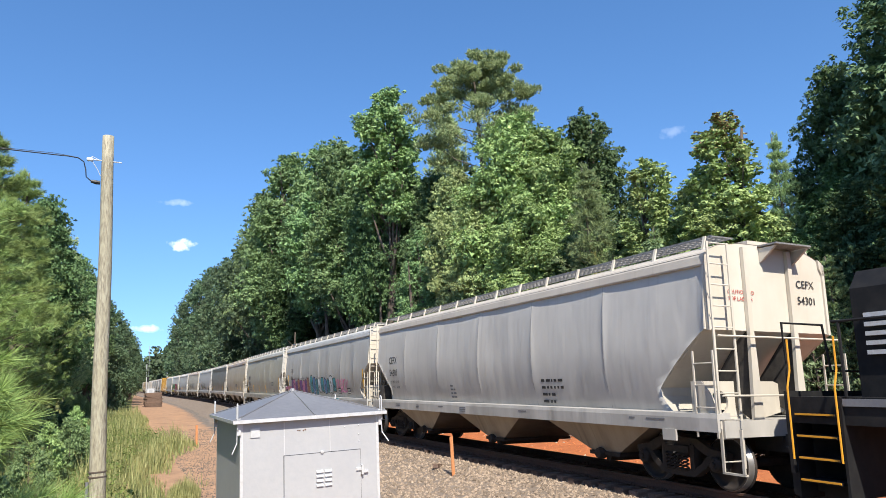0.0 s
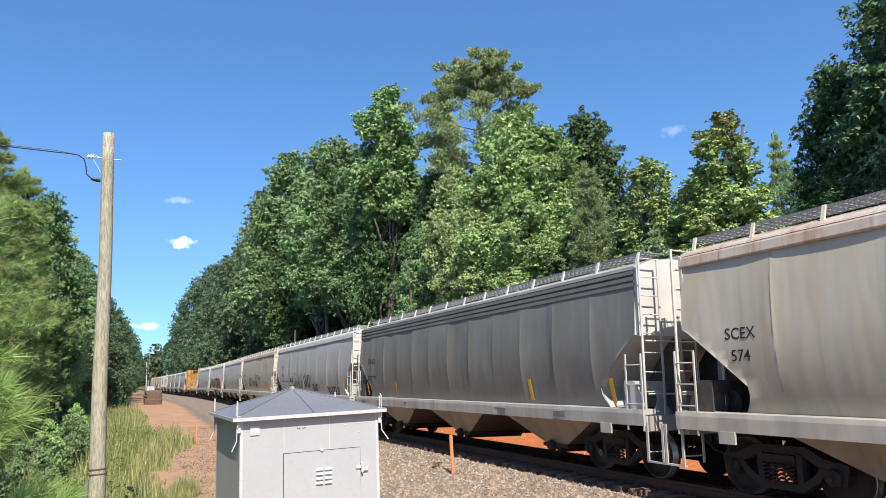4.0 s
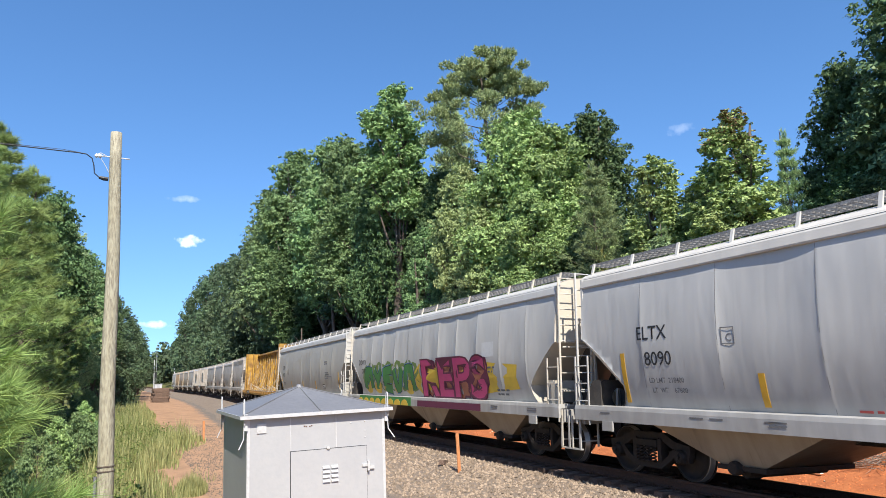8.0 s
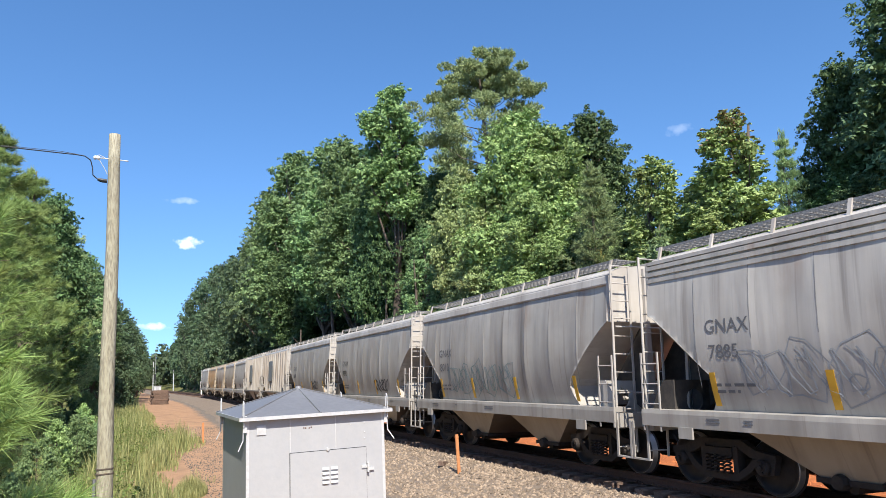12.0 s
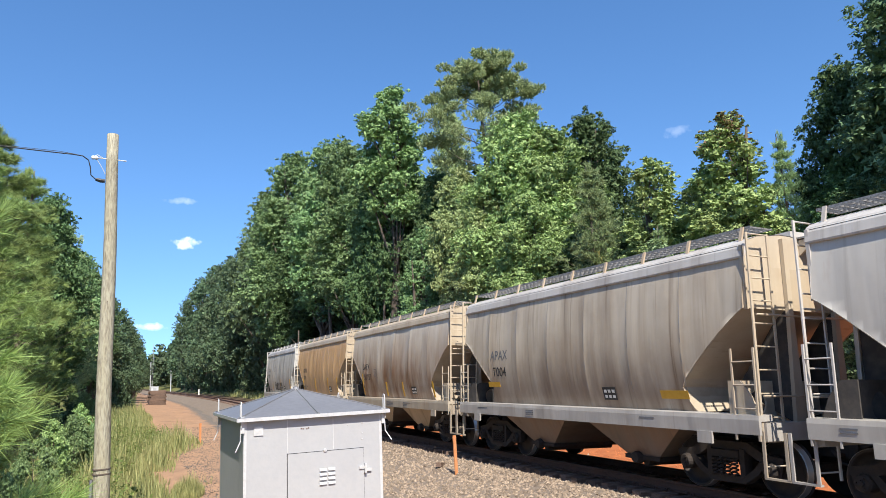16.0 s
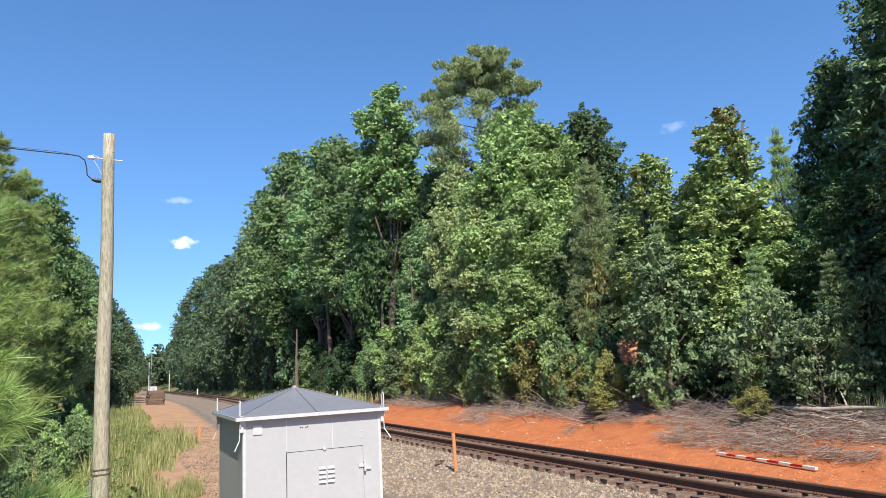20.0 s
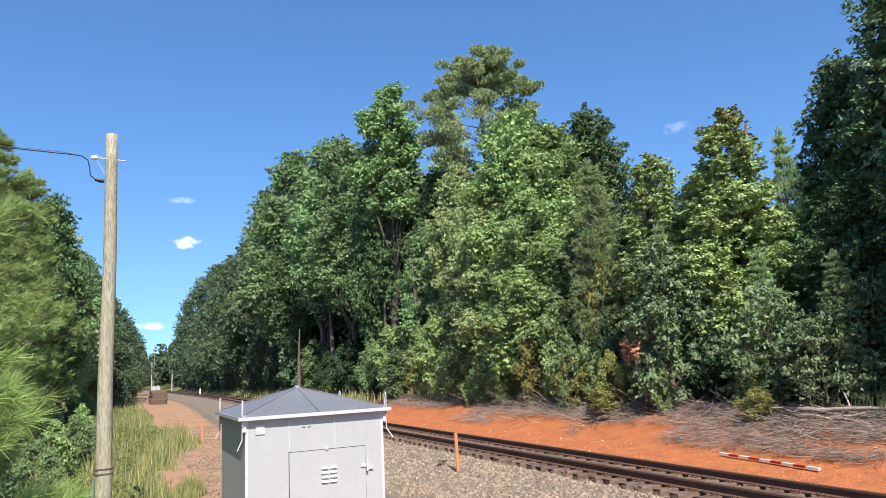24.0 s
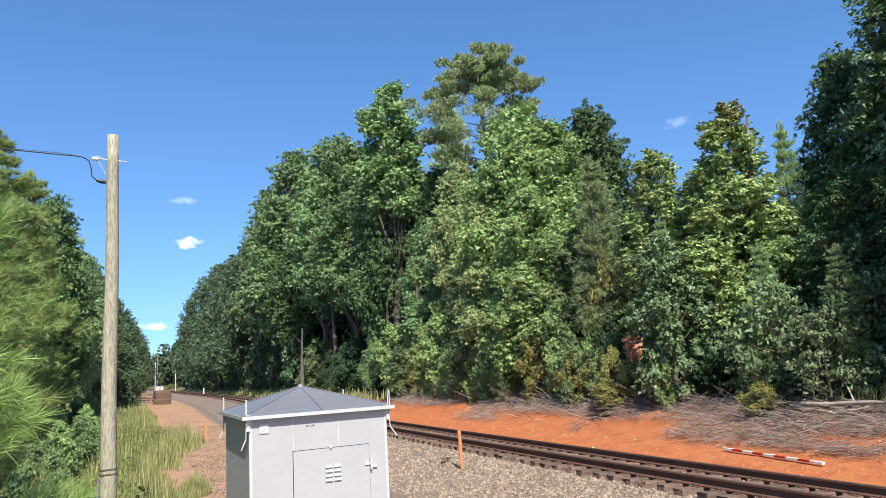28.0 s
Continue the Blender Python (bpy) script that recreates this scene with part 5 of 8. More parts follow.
        part("hatch", shared(("hatch", trim.name, bays), lambda: Lump().box(-0.30, 0.30, -ye / nh + 0.08, ye / nh - 0.08, eave + 0.27, eave + 0.37).box(-0.36, 0.36, -0.04, 0.04, eave + 0.365, eave + 0.40).mesh("hatch", trim)), None, car, "long roof hatch cover", m=pose(0, y, 0))
    return car, ye


def stripes(car, ys, tall, z0=1.42, wide=0.12, lean=0.0):
    me = shared(("stripe", tall, z0, wide), lambda: Lump().prism([(-side_x(z0 + tall * k / 6) + 0.008, z0 + tall * k / 6) for k in range(7)] + [(-side_x(z0 + tall * k / 6) + 0.014, z0 + tall * k / 6) for k in range(6, -1, -1)], -wide / 2, wide / 2, "y").mesh("reflector", M["reflector"]))
    for y in ys:
        part("reflector", me, None, car, "yellow reflective stripe", m=pose(0, y, 0))


def sheet_patch(car, name, y, z, wide, tall, mat, label=""):
    """A painted patch that follows the side sheet; y: its rear edge."""
    n = 10
    v = [(-side_x(z + tall * b / 2) + 0.0135, y - wide * a / n, z + tall * b / 2) for a in range(n + 1) for b in range(3)]
    f = [(3 * a + b, 3 * a + b + 1, 3 * a + b + 4, 3 * a + b + 3) for a in range(n) for b in range(2)]
    part(name, mesh_of(name, v, f, mat), None, car, label)


def bar_code(car, y, z, r):
    m = on_side(y, z, -0.010)
    part("data_plate", Lump().box(-0.002, 0.002, -0.42, 0, 0, 0.26).mesh("data_plate", M["ink"]), None, car, "black consolidated data panel", m=m)
    lump = Lump()
    for k in range(3):
        for j in range(2):
            lump.box(-0.006, -0.003, -0.05 - 0.125 * k - 0.08, -0.05 - 0.125 * k, 0.04 + j * 0.11, 0.10 + j * 0.11)
    tagged(part("panel_lines", lump.mesh("panel_lines", M["white_paint"]), None, car, m=m), kind="stuff")


def plate_frame():
    """The thin square outline round a clearance-plate letter."""
    fr = Lump()
    for a in ((-0.0, -0.016, 0, 0.28), (-0.244, -0.26, 0, 0.28), (0, -0.26, 0, 0.016), (0, -0.26, 0.264, 0.28)):
        fr.box(-0.002, 0.002, a[1], a[0], a[2], a[3])
    return fr.mesh("plate_mark", M["ink_soft"])


TRAIN = []
ON_SHEET = ("lettering", "stencil", "graffiti", "reflector", "number_patch", "blank_patch", "data_plate", "panel_lines", "plate_mark")


def lay_on(car):
    """Bring lettering, stripes and spray down onto the dented side sheet."""
    dent = DENTS[car.name]
    for ob in list(car.children):
        if not ob.name.startswith(ON_SHEET) or abs(ob.matrix_basis.to_3x3()[1][2]) > 0.9:
            continue
        if ob.type == "FONT":
            me = bpy.data.meshes.new_from_object(ob)
            flat = new(ob.name.split(".")[0], me)
            flat.parent, flat.matrix_basis = car, ob.matrix_basis.copy()
            bpy.data.objects.remove(ob)
            ob = flat
        else:
            ob.data = ob.data.copy()
        m = ob.matrix_basis.copy()
        back = m.inverted()
        for v in ob.data.vertices:
            p = m @ v.co
            p.x -= dent(p.y, p.z) - 0.002
            v.co = back @ p


def rolled(car, rear, length):
    """Note the place of a car's rear body end along the line at the clip's start."""
    if car.name in DENTS:
        lay_on(car)
    TRAIN.append((car, rear + 0.40 - length / 2, max(2.0, length / 2 - 2.2)))


# paints of the cars
M["patch"] = material("number_patch_paint", (0.24, 0.245, 0.24), 0.6, 0, ((0.3, 0.3, 0.29), 6, 0.5))
M["pale_patch"] = material("pale_patch_paint", (0.56, 0.56, 0.54), 0.6, 0, ((0.48, 0.47, 0.45), 6, 0.5))
M["faint"] = material("faint_spray", (0.25, 0.26, 0.265), 0.7, 0, ((0.36, 0.36, 0.36), 5, 0.8))
M["faint_green"] = material("faint_green_spray", (0.17, 0.225, 0.21), 0.7, 0, ((0.28, 0.31, 0.30), 5, 0.8))
CREAM = car_paint("cream_end_paint", (0.58, 0.535, 0.45), (0.38, 0.29, 0.19), 0.25, shade=1.0)
WHITE = car_paint("white_end_paint", (0.53, 0.52, 0.49), (0.38, 0.33, 0.26), 0.22, shade=1.0)
GREYT = car_paint("grey_trim_paint", (0.40, 0.40, 0.39), (0.24, 0.19, 0.15), 0.35, shade=1.0)
RUSTT = car_paint("rusty_trim_paint", (0.52, 0.47, 0.40), (0.33, 0.15, 0.06), 0.5, 0.7, top_rust=0.9, shade=1.0)
TAN_T = car_paint("tan_trim_paint", (0.50, 0.42, 0.31), (0.28, 0.17, 0.09), 0.45, shade=1.0)
DIRTY = car_paint("dirty_white_trim_paint", (0.52, 0.49, 0.45), (0.22, 0.17, 0.13), 0.45, shade=1.0)
POSTS = car_paint("beige_post_paint", (0.46, 0.43, 0.385), (0.20, 0.15, 0.11), 0.5, 0.9, shade=1.0)
PANEL = car_paint("blue_grey_panel", (0.25, 0.275, 0.285), (0.18, 0.18, 0.17), 0.2, shade=1.0)
BROWN = (0.20, 0.155, 0.12)


def build_train():
    r = random.Random(12)
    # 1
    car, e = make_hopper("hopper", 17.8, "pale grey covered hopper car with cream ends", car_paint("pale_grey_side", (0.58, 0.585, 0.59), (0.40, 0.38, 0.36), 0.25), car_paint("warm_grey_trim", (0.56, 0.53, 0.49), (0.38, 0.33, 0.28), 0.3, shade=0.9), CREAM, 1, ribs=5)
    text_part(car, "CEFX", e - 1.2, 2.62, 0.33, M["ink"])
    text_part(car, "54301", e - 1.25, 2.18, 0.33, M["ink"])
    text_part(car, "LD LMT 220100", e - 1.3, 1.92, 0.13, M["ink_soft"])
    text_part(car, "LT  WT    66900", e - 1.3, 1.74, 0.13, M["ink_soft"])
    bars(car, -e + 5.2, 2.05, (5, 6, 3, 3), r, M["ink"], 0.06, 0.16)
    bars(car, e - 6.4, 1.9, (1, 2, 2, 2), r, M["ink_soft"])
    for s, body, size, z in ((0, "CEFX", 0.20, 3.55), (0, "54301", 0.20, 3.25)):
        t = text_part(car, body, 0, z, size, M["ink"])
        t.matrix_basis = Matrix(((1, 0, 0, 0.75), (0, 0, -1, -e - 0.005), (0, 1, 0, z), (0, 0, 0, 1)))
    for k, body in enumerate(("CAUTION NO", "TOP LADDER")):
        t = text_part(car, body, 0, 3, 0.10, M["ink_red"])
        t.matrix_basis = Matrix(((1, 0, 0, -0.98), (0, 0, -1, -e - 0.005), (0, 1, 0, 3.36 - k * 0.12), (0, 0, 0, 1)))
    rolled(car, 25.40, 17.8)
    # 2
    car, e = make_hopper("hopper", 17.6, "grey-white covered hopper car sprayed with purple and teal graffiti", car_paint("blue_grey_side", (0.50, 0.52, 0.54), (0.33, 0.30, 0.28), 0.3), WHITE, CREAM, 2)
    text_part(car, "ECEX", e - 1.5, 2.62, 0.31, M["ink_soft"])
    text_part(car, "86061", e - 1.55, 2.20, 0.31, M["ink"])
    for k in range(8):
        letter_blob(car, e - 2.0 - k * 0.56, 1.85 + 0.06 * math.sin(k * 2.1), 0.46, r.uniform(0.5, 0.8), r, (SPRAY["purple"], SPRAY["pink"], SPRAY["purple"], SPRAY["rust"])[k % 4], SPRAY["maroon"], 3 + k % 2)
    for k in range(9):
        letter_blob(car, e - 6.7 - k * 0.56, 1.88 + 0.06 * math.cos(k * 1.7), 0.46, r.uniform(0.55, 0.85), r, (SPRAY["teal"], SPRAY["blue"], SPRAY["teal"], SPRAY["pale"])[k % 4], SPRAY["black"], 3 + k % 2)
    scribble(car, e - 1.9, 1.5, 4.4, 0.85, r, SPRAY["black"], 12, 0.010)
    scribble(car, e - 6.5, 1.5, 4.9, 0.95, r, SPRAY["pale"], 12, 0.010)
    scribble(car, e - 11.6, 1.55, 1.7, 0.6, r, SPRAY["pink"], 5, 0.03)
    blob(car, [(e - 0.9 - 1.2 * math.cos(q * 0.5), 1.62 + 0.26 * math.sin(q * 0.5)) for q in range(13)], 1, SPRAY["pink"])
    part("sprayed_sill", Lump().box(-1.664, -1.659, e - 12.5, e - 1.2, 1.06, 1.30).mesh("sprayed_sill", SPRAY["teal"]), None, car, "teal overspray on the sill")
    stripes(car, (e - 0.85, -e + 0.8), 1.1)
    bar_code(car, -e + 3.2, 1.5, r)
    bar_code(car, -e + 4.6, 1.5, r)
    rolled(car, 42.95, 17.6)
    # 3
    car, e = make_hopper("hopper", 18.0, "light greenish-grey covered hopper car", car_paint("green_grey_side", (0.47, 0.48, 0.44), (0.33, 0.31, 0.27), 0.25), car_paint("green_grey_trim", (0.56, 0.57, 0.53), (0.36, 0.33, 0.28), 0.2, shade=0.9), WHITE, 3, ribs=6)
    for k, (body, z) in enumerate((("AMCX", 2.42), ("109781", 1.98))):
        sheet_patch(car, "number_patch", e - 1.5, z - 0.08, 1.05, 0.38, M["patch"], "grey painted number patch")
        text_part(car, body, e - 1.55, z, 0.34, M["ink"], -0.008)
    text_part(car, "LD LMT 219600 LB", e - 1.6, 1.75, 0.15, M["ink"])
    text_part(car, "LT WT   66400 LB", e - 1.6, 1.56, 0.15, M["ink"])
    stripes(car, (e - 0.85, e - 4.0, e - 7.0, e - 10.0, -e + 1.6), 0.55)
    stripes(car, (e - 0.86, -e + 1.3), 1.0)
    bars(car, -e + 4.0, 2.2, (3, 4, 3), r, M["ink_soft"])
    bars(car, -e + 3.6, 1.7, (4, 4), r, M["ink_soft"])
    rolled(car, 60.95, 18.0)
    # 4
    car, e = make_hopper("hopper", 17.9, "beige covered hopper car with a rusting eave", car_paint("beige_side", (0.50, 0.48, 0.43), (0.40, 0.30, 0.16), 0.3, top_rust=0.3), RUSTT, CREAM, 4, ribs=8, sill_paint=CREAM)
    text_part(car, "SCEX", e - 0.9, 2.5, 0.26, M["ink"])
    text_part(car, "574", e - 1.0, 2.15, 0.26, M["ink"])
    stripes(car, (-e + 0.9,), 1.25)
    stripes(car, (-e + 3.8, -e + 6.5, e - 4.0), 0.5)
    bars(car, -e + 8.2, 2.1, (9, 8, 7), r, M["ink_soft"], 0.04, 0.08)
    bar_code(car, -e + 2.0, 1.55, r)
    rolled(car, 78.85, 17.9)
    # 5
    car, e = make_hopper("hopper", 18.3, "dark grey covered hopper car with a ridged eave", car_paint("dark_grey_side", (0.21, 0.22, 0.22), (0.14, 0.12, 0.10), 0.4), GREYT, WHITE, 5, ribs=11, ridge=True, sill_paint=DIRTY)
    text_part(car, "GNAX", e - 1.0, 2.6, 0.3, M["ink"])
    bars(car, e - 1.0, 2.2, (4, 3), r, M["ink"])
    stripes(car, (e - 0.9, -e + 0.9, -e + 4, e - 4), 0.5)
    rolled(car, 97.15, 18.3)
    # 6
    car, e = make_hopper("hopper", 18.3, "pale blue-grey covered hopper car with black and green graffiti", car_paint("pale_blue_side", (0.47, 0.49, 0.53), (0.36, 0.35, 0.34), 0.2), WHITE, WHITE, 6)
    text_part(car, "ELTX", e - 1.74, 2.72, 0.31, M["ink"])
    text_part(car, "7831", e - 1.85, 2.27, 0.31, M["ink"])
    text_part(car, "LD LMT 218700", e - 1.8, 1.95, 0.13, M["ink_soft"])
    part("plate_mark", plate_frame(), None, car, "square plate mark", m=on_side(e - 3.55, 2.45))
    text_part(car, "C", e - 3.64, 2.50, 0.18, M["ink_soft"])
    for k in range(6):
        letter_blob(car, e - 1.75 - k * 0.44, 1.72, 0.44, 0.52, r, SPRAY["pale"], SPRAY["black"], 3 + 5 * k)
    scribble(car, e - 4.2, 1.95, 0.8, 0.28, r, SPRAY["black"], 3, 0.020)
    scribble(car, e - 4.4, 1.50, 1.0, 0.30, r, SPRAY["black"], 5, 0.016)
    for k in range(4):
        outline_letter(car, e - 5.4 - k * 0.62, 1.95, 0.62, 0.85, r, SPRAY["black"], 0.016)
        blob(car, [(e - 5.4 - k * 0.62 + 0.2 * math.cos(q * 0.9), 1.85 + 0.22 * math.sin(q * 0.9)) for q in range(7)], 0, SPRAY["moss"])
    text_part(car, "428", e - 2.5, 1.07, 0.28, SPRAY["black"], flat=-1.668, wide=1.1, name="sill_tag")
    scribble(car, e - 7.9, 1.65, 1.6, 0.7, r, SPRAY["black"])
    scribble(car, e - 9.9, 1.5, 1.1, 0.35, r, SPRAY["black"], 4)
    scribble(car, -e + 4.2, 1.38, 2.0, 0.35, r, SPRAY["black"], 6, 0.028)
    stripes(car, (e - 4.3, e - 7.6, -e + 1.5, -e + 4.5), 0.6)
    stripes(car, (e - 1.42,), 1.0)
    rolled(car, 115.45, 18.3)
    # 7
    car, e = make_hopper("hopper", 18.1, "light beige covered hopper car with thin black tags", car_paint("light_beige_side", (0.50, 0.49, 0.45), (0.40, 0.32, 0.22), 0.25, top_rust=0.25), RUSTT, CREAM, 7, ribs=5, sill_paint=CREAM)
    text_part(car, "WFRX", e - 1.4, 2.46, 0.31, M["ink"])
    text_part(car, "883877", e - 1.5, 2.02, 0.31, M["ink"])
    bars(car, e - 1.7, 1.92, (4, 4), r, M["ink_soft"])
    scribble(car, e - 4.6, 1.70, 1.9, 0.70, r, SPRAY["black"], 5)
    scribble(car, e - 6.8, 1.8, 1.3, 0.3, r, SPRAY["black"], 9, 0.012)
    scribble(car, e - 8.2, 1.65, 1.5, 0.95, r, SPRAY["black"], 4, 0.022)
    scribble(car, e - 10.0, 2.2, 0.9, 0.22, r, SPRAY["black"], 5, 0.012)
    stripes(car, (-e + 1.5,), 0.9)
    stripes(car, (e - 4.6, -e + 5.0), 0.5)
    bars(car, -e + 4.0, 2.1, (3, 3, 4), r, M["ink_soft"])
    rolled(car, 133.6, 18.1)
    # 8
    car, e = make_hopper("hopper", 18.2, "clean blue-white covered hopper car with black reporting marks", car_paint("blue_white_side", (0.50, 0.52, 0.55), (0.40, 0.40, 0.40), 0.15), car_paint("clean_white_trim", (0.56, 0.56, 0.56), (0.45, 0.43, 0.40), 0.15, shade=0.95), WHITE, 8, ribs=8)
    text_part(car, "ELTX", e - 1.75, 2.60, 0.36, M["ink"])
    text_part(car, "8090", e - 1.95, 2.12, 0.36, M["ink"])
    text_part(car, "LD LMT  218400", e - 2.0, 1.80, 0.13, M["ink_soft"])
    text_part(car, "LT  WT    67600", e - 2.05, 1.62, 0.13, M["ink_soft"])
    part("plate_mark", plate_frame(), None, car, "square plate mark", m=on_side(e - 3.85, 2.42))
    text_part(car, "C", e - 3.93, 2.47, 0.18, M["ink_soft"])
    stripes(car, (e - 1.28,), 0.95)
    stripes(car, (e - 4.55, e - 7.6, e - 10.8, -e + 3.2), 0.52)
    bars(car, -e + 3.4, 2.9, (3, 3, 3), r, M["ink_soft"])
    bars(car, -e + 3.3, 2.35, (6, 6, 6, 6, 5), r, M["ink_soft"], 0.05, 0.10)
    bars(car, e - 6.0, 1.5, (12,), r, M["ink_red"], 0.035)
    rolled(car, 151.8, 18.2)
    # 9
    car, e = make_hopper("hopper", 17.4, "white-grey covered hopper car with pink and green graffiti", car_paint("white_grey_side", (0.54, 0.56, 0.58), (0.36, 0.34, 0.33), 0.2), WHITE, CREAM, 9, ribs=11)
    text_part(car, "DOWX", e - 1.0, 2.55, 0.30, M["ink"])
    text_part(car, "2085", e - 1.5, 2.20, 0.28, M["ink"])
    for y0, w in ((e - 8.3, 1.1), (e - 12.6, 1.7)):
        blob(car, [(y0 - w * math.cos(k * 0.63) * (1 + 0.3 * (k % 2)), 1.95 + 0.40 * math.sin(k * 0.63) * (1 + 0.3 * (k % 2))) for k in range(10)], 1, SPRAY["yellow"])
    for k in range(4):
        letter_blob(car, e - 8.6 - k * 1.18, 1.92, 1.1, 1.05, r, SPRAY["brown"], SPRAY["maroon"], 3 + 3 * k)
    text_part(car, "REPS", e - 8.0, 1.42, 1.60, SPRAY["maroon"], -0.004, 1.42, "graffiti_letters", 0.085)
    text_part(car, "REPS", e - 8.0, 1.42, 1.60, SPRAY["magenta"], -0.002, 1.42, "graffiti_letters", 0.035)
    part("sprayed_sill", Lump().box(-1.664, -1.659, e - 12.6, e - 8.0, 1.05, 1.24).mesh("sprayed_sill", SPRAY["maroon"]), None, car)
    part("sprayed_sill", Lump().box(-1.664, -1.659, e - 7.4, e - 1.6, 1.045, 1.32).mesh("sprayed_sill", SPRAY["green"]), None, car)
    for k in range(8):
        y0 = e - 1.75 - k * 0.72
        part("sprayed_sill", Lump().prism([(y0 + 0.33 * math.cos(q * math.pi / 8), 1.045 + 0.20 * math.sin(q * math.pi / 8)) for q in range(9)], -1.668, -1.664).mesh("sprayed_sill", SPRAY["yellow"]), None, car)
    for k in range(11):
        blob(car, [(e - 2.1 - 0.52 * k + 0.50 * math.cos(q * 0.7), 2.02 + 0.52 * math.sin(q * 0.7) + 0.1 * (k % 2)) for q in range(9)], 0, SPRAY["olive"])
    shapes = ([[(0.0, 0.0), (0.12, 1.0), (0.85, 0.98), (1.0, 0.05)], [(0.12, 0.95), (0.55, 0.35)]], [[(0.0, 1.0), (0.45, 0.5), (1.0, 1.0)], [(0.45, 0.52), (0.5, 0.0)]],
              [[(1.0, 1.0), (0.05, 0.92), (0.1, 0.5), (0.75, 0.52)], [(0.1, 0.5), (0.25, 0.05), (1.0, 0.0)]], [[(0.0, 1.0), (0.35, 0.02), (0.62, 0.1), (0.9, 1.0)]], [[(0.0, 0.0), (0.1, 1.0), (0.75, 1.0), (1.0, 0.0)]])
    for k, shape in enumerate(shapes):
        y0 = e - 1.85 - k * 1.12
        blob(car, [(y0 - 0.45 + 0.42 * math.cos(q * 0.7), 1.66 + 0.26 * math.sin(q * 0.7)) for q in range(9)], 2, SPRAY["yellow"])
        for thick, mat, depth in ((0.205, SPRAY["blue"], 5 + k % 2), (0.180, SPRAY["black"], 8 + k % 2), (0.150, SPRAY["green"], 11 + k % 2)):
            stroke_letter(car, shape, y0 - 0.1, 1.58, 0.86, 0.72, thick, mat, depth, -0.08)
    sheet_patch(car, "blank_patch", -e + 3.7, 2.5, 0.7, 0.4, M["pale_patch"], "pale painted patch")
    bar_code(car, -e + 4.0, 1.5, r)
    bars(car, -e + 3.0, 1.7, (3, 3), r, M["ink_soft"])
    bars(car, -e + 3.4, 2.3, (2, 2), r, M["ink_soft"])
    rolled(car, 169.0, 17.4)
    # 10
    car, e = make_hopper("hopper", 18.0, "light grey covered hopper car with black lettering", car_paint("light_grey_side", (0.50, 0.51, 0.51), (0.38, 0.37, 0.35), 0.2), WHITE, WHITE, 10, ribs=6)
    text_part(car, "CBFX", e - 1.4, 2.65, 0.36, M["ink"])
    text_part(car, "471084", e - 1.5, 2.22, 0.32, M["ink"])
    bars(car, e - 1.7, 1.95, (4, 4), r, M["ink_soft"])
    part("plate_mark", plate_frame(), None, car, "square plate mark", m=on_side(e - 3.3, 2.35))
    text_part(car, "C", e - 3.39, 2.40, 0.18, M["ink_soft"])
    stripes(car, (e - 1.0, -e + 1.2), 0.9)
    stripes(car, (e - 4.3, e - 7.5, -e + 6), 0.5)
    bars(car, -e + 4.0, 2.95, (3, 3), r, M["ink_soft"])
    bars(car, -e + 3.8, 2.4, (4, 5, 6, 4), r, M["ink_soft"], 0.05, 0.10)
    bar_code(car, -e + 4.4, 1.5, r)
    bars(car, -e + 10.5, 1.5, (12,), r, M["ink_red"], 0.035)
    rolled(car, 187.0, 18.0)
    # 11
    rolled(make_centerbeam(20.9), 207.9, 20.9)
    # 12 to 15: short weathered grey cars
    greys = ((11.8, 219.7, "GNAX", "7885", 0.48, 0.35, "grey"), (11.1, 230.8, "GNAX", "8010", 0.42, 0.5, "moss"), (11.1, 241.85, "GNAX", "9892", 0.40, 0.45, ""), (11.15, 253.0, "GNAX", "9640", 0.42, 0.45, ""))
    for k, (L, rear, mark, num, v, dirt, spray) in enumerate(greys):
        car, e = make_hopper("hopper", L, "short weathered grey covered hopper car with rust streaks", car_paint("weathered_grey_side", (v * 1.15, v * 1.15, v * 1.15), (0.25, 0.21, 0.18), dirt, 0.8, top_rust=0.35), DIRTY, DIRTY, 20 + k, bays=2, cut=(1.5, 3.05), ribs=8, ridge=k < 1, bay_mat=M["bay"])
        text_part(car, mark, e - 1.4, 2.62, 0.32, M["ink_soft"])
        text_part(car, num, e - 1.45, 2.20, 0.32, M["ink_soft"] if k < 2 else M["ink"])
        stripes(car, (e - 1.45, e - 3.6, -e + 3.9, -e + 1.3), 0.55)
        bars(car, e - 1.5, 1.85, (4, 3), r, M["ink_soft"])
        if spray:
            for j in range(5):
                outline_letter(car, e - 2.4 - j * 0.8, 1.95, 0.80, 0.85, r, M["faint"] if spray == "grey" else M["faint_green"], 0.013)
                scribble(car, e - 2.1 - j * 0.8, 1.6, 0.8, 0.7, r, M["faint"] if spray == "grey" else M["faint_green"], 2, 0.012)
        else:
            scribble(car, -e + 4.0, 1.55, 1.6, 0.45, r, SPRAY["black"], 5)
        rolled(car, rear, L)
    # 16, 17: ribbed
    for k, (rear, num) in enumerate(((264.0, "40 52"), (275.1, "42 15"))):
        car, e = make_hopper("hopper", 11.1, "short grey-brown covered hopper car with outside posts", car_paint("ribbed_grey_side", (0.34, 0.335, 0.33), (0.19, 0.145, 0.11), 0.5, 0.9), GREYT, DIRTY, 30 + k, bays=2, cut=(1.3, 2.5), ribs=2, posts=12, bay_mat=M["bay_rust"], post_paint=POSTS)
        for half, yy in ((0, e - 1.16), (1, e - 2.04)):
            text_part(car, "GNAX"[2 * half:2 * half + 2], yy, 2.45, 0.36, M["ink"])
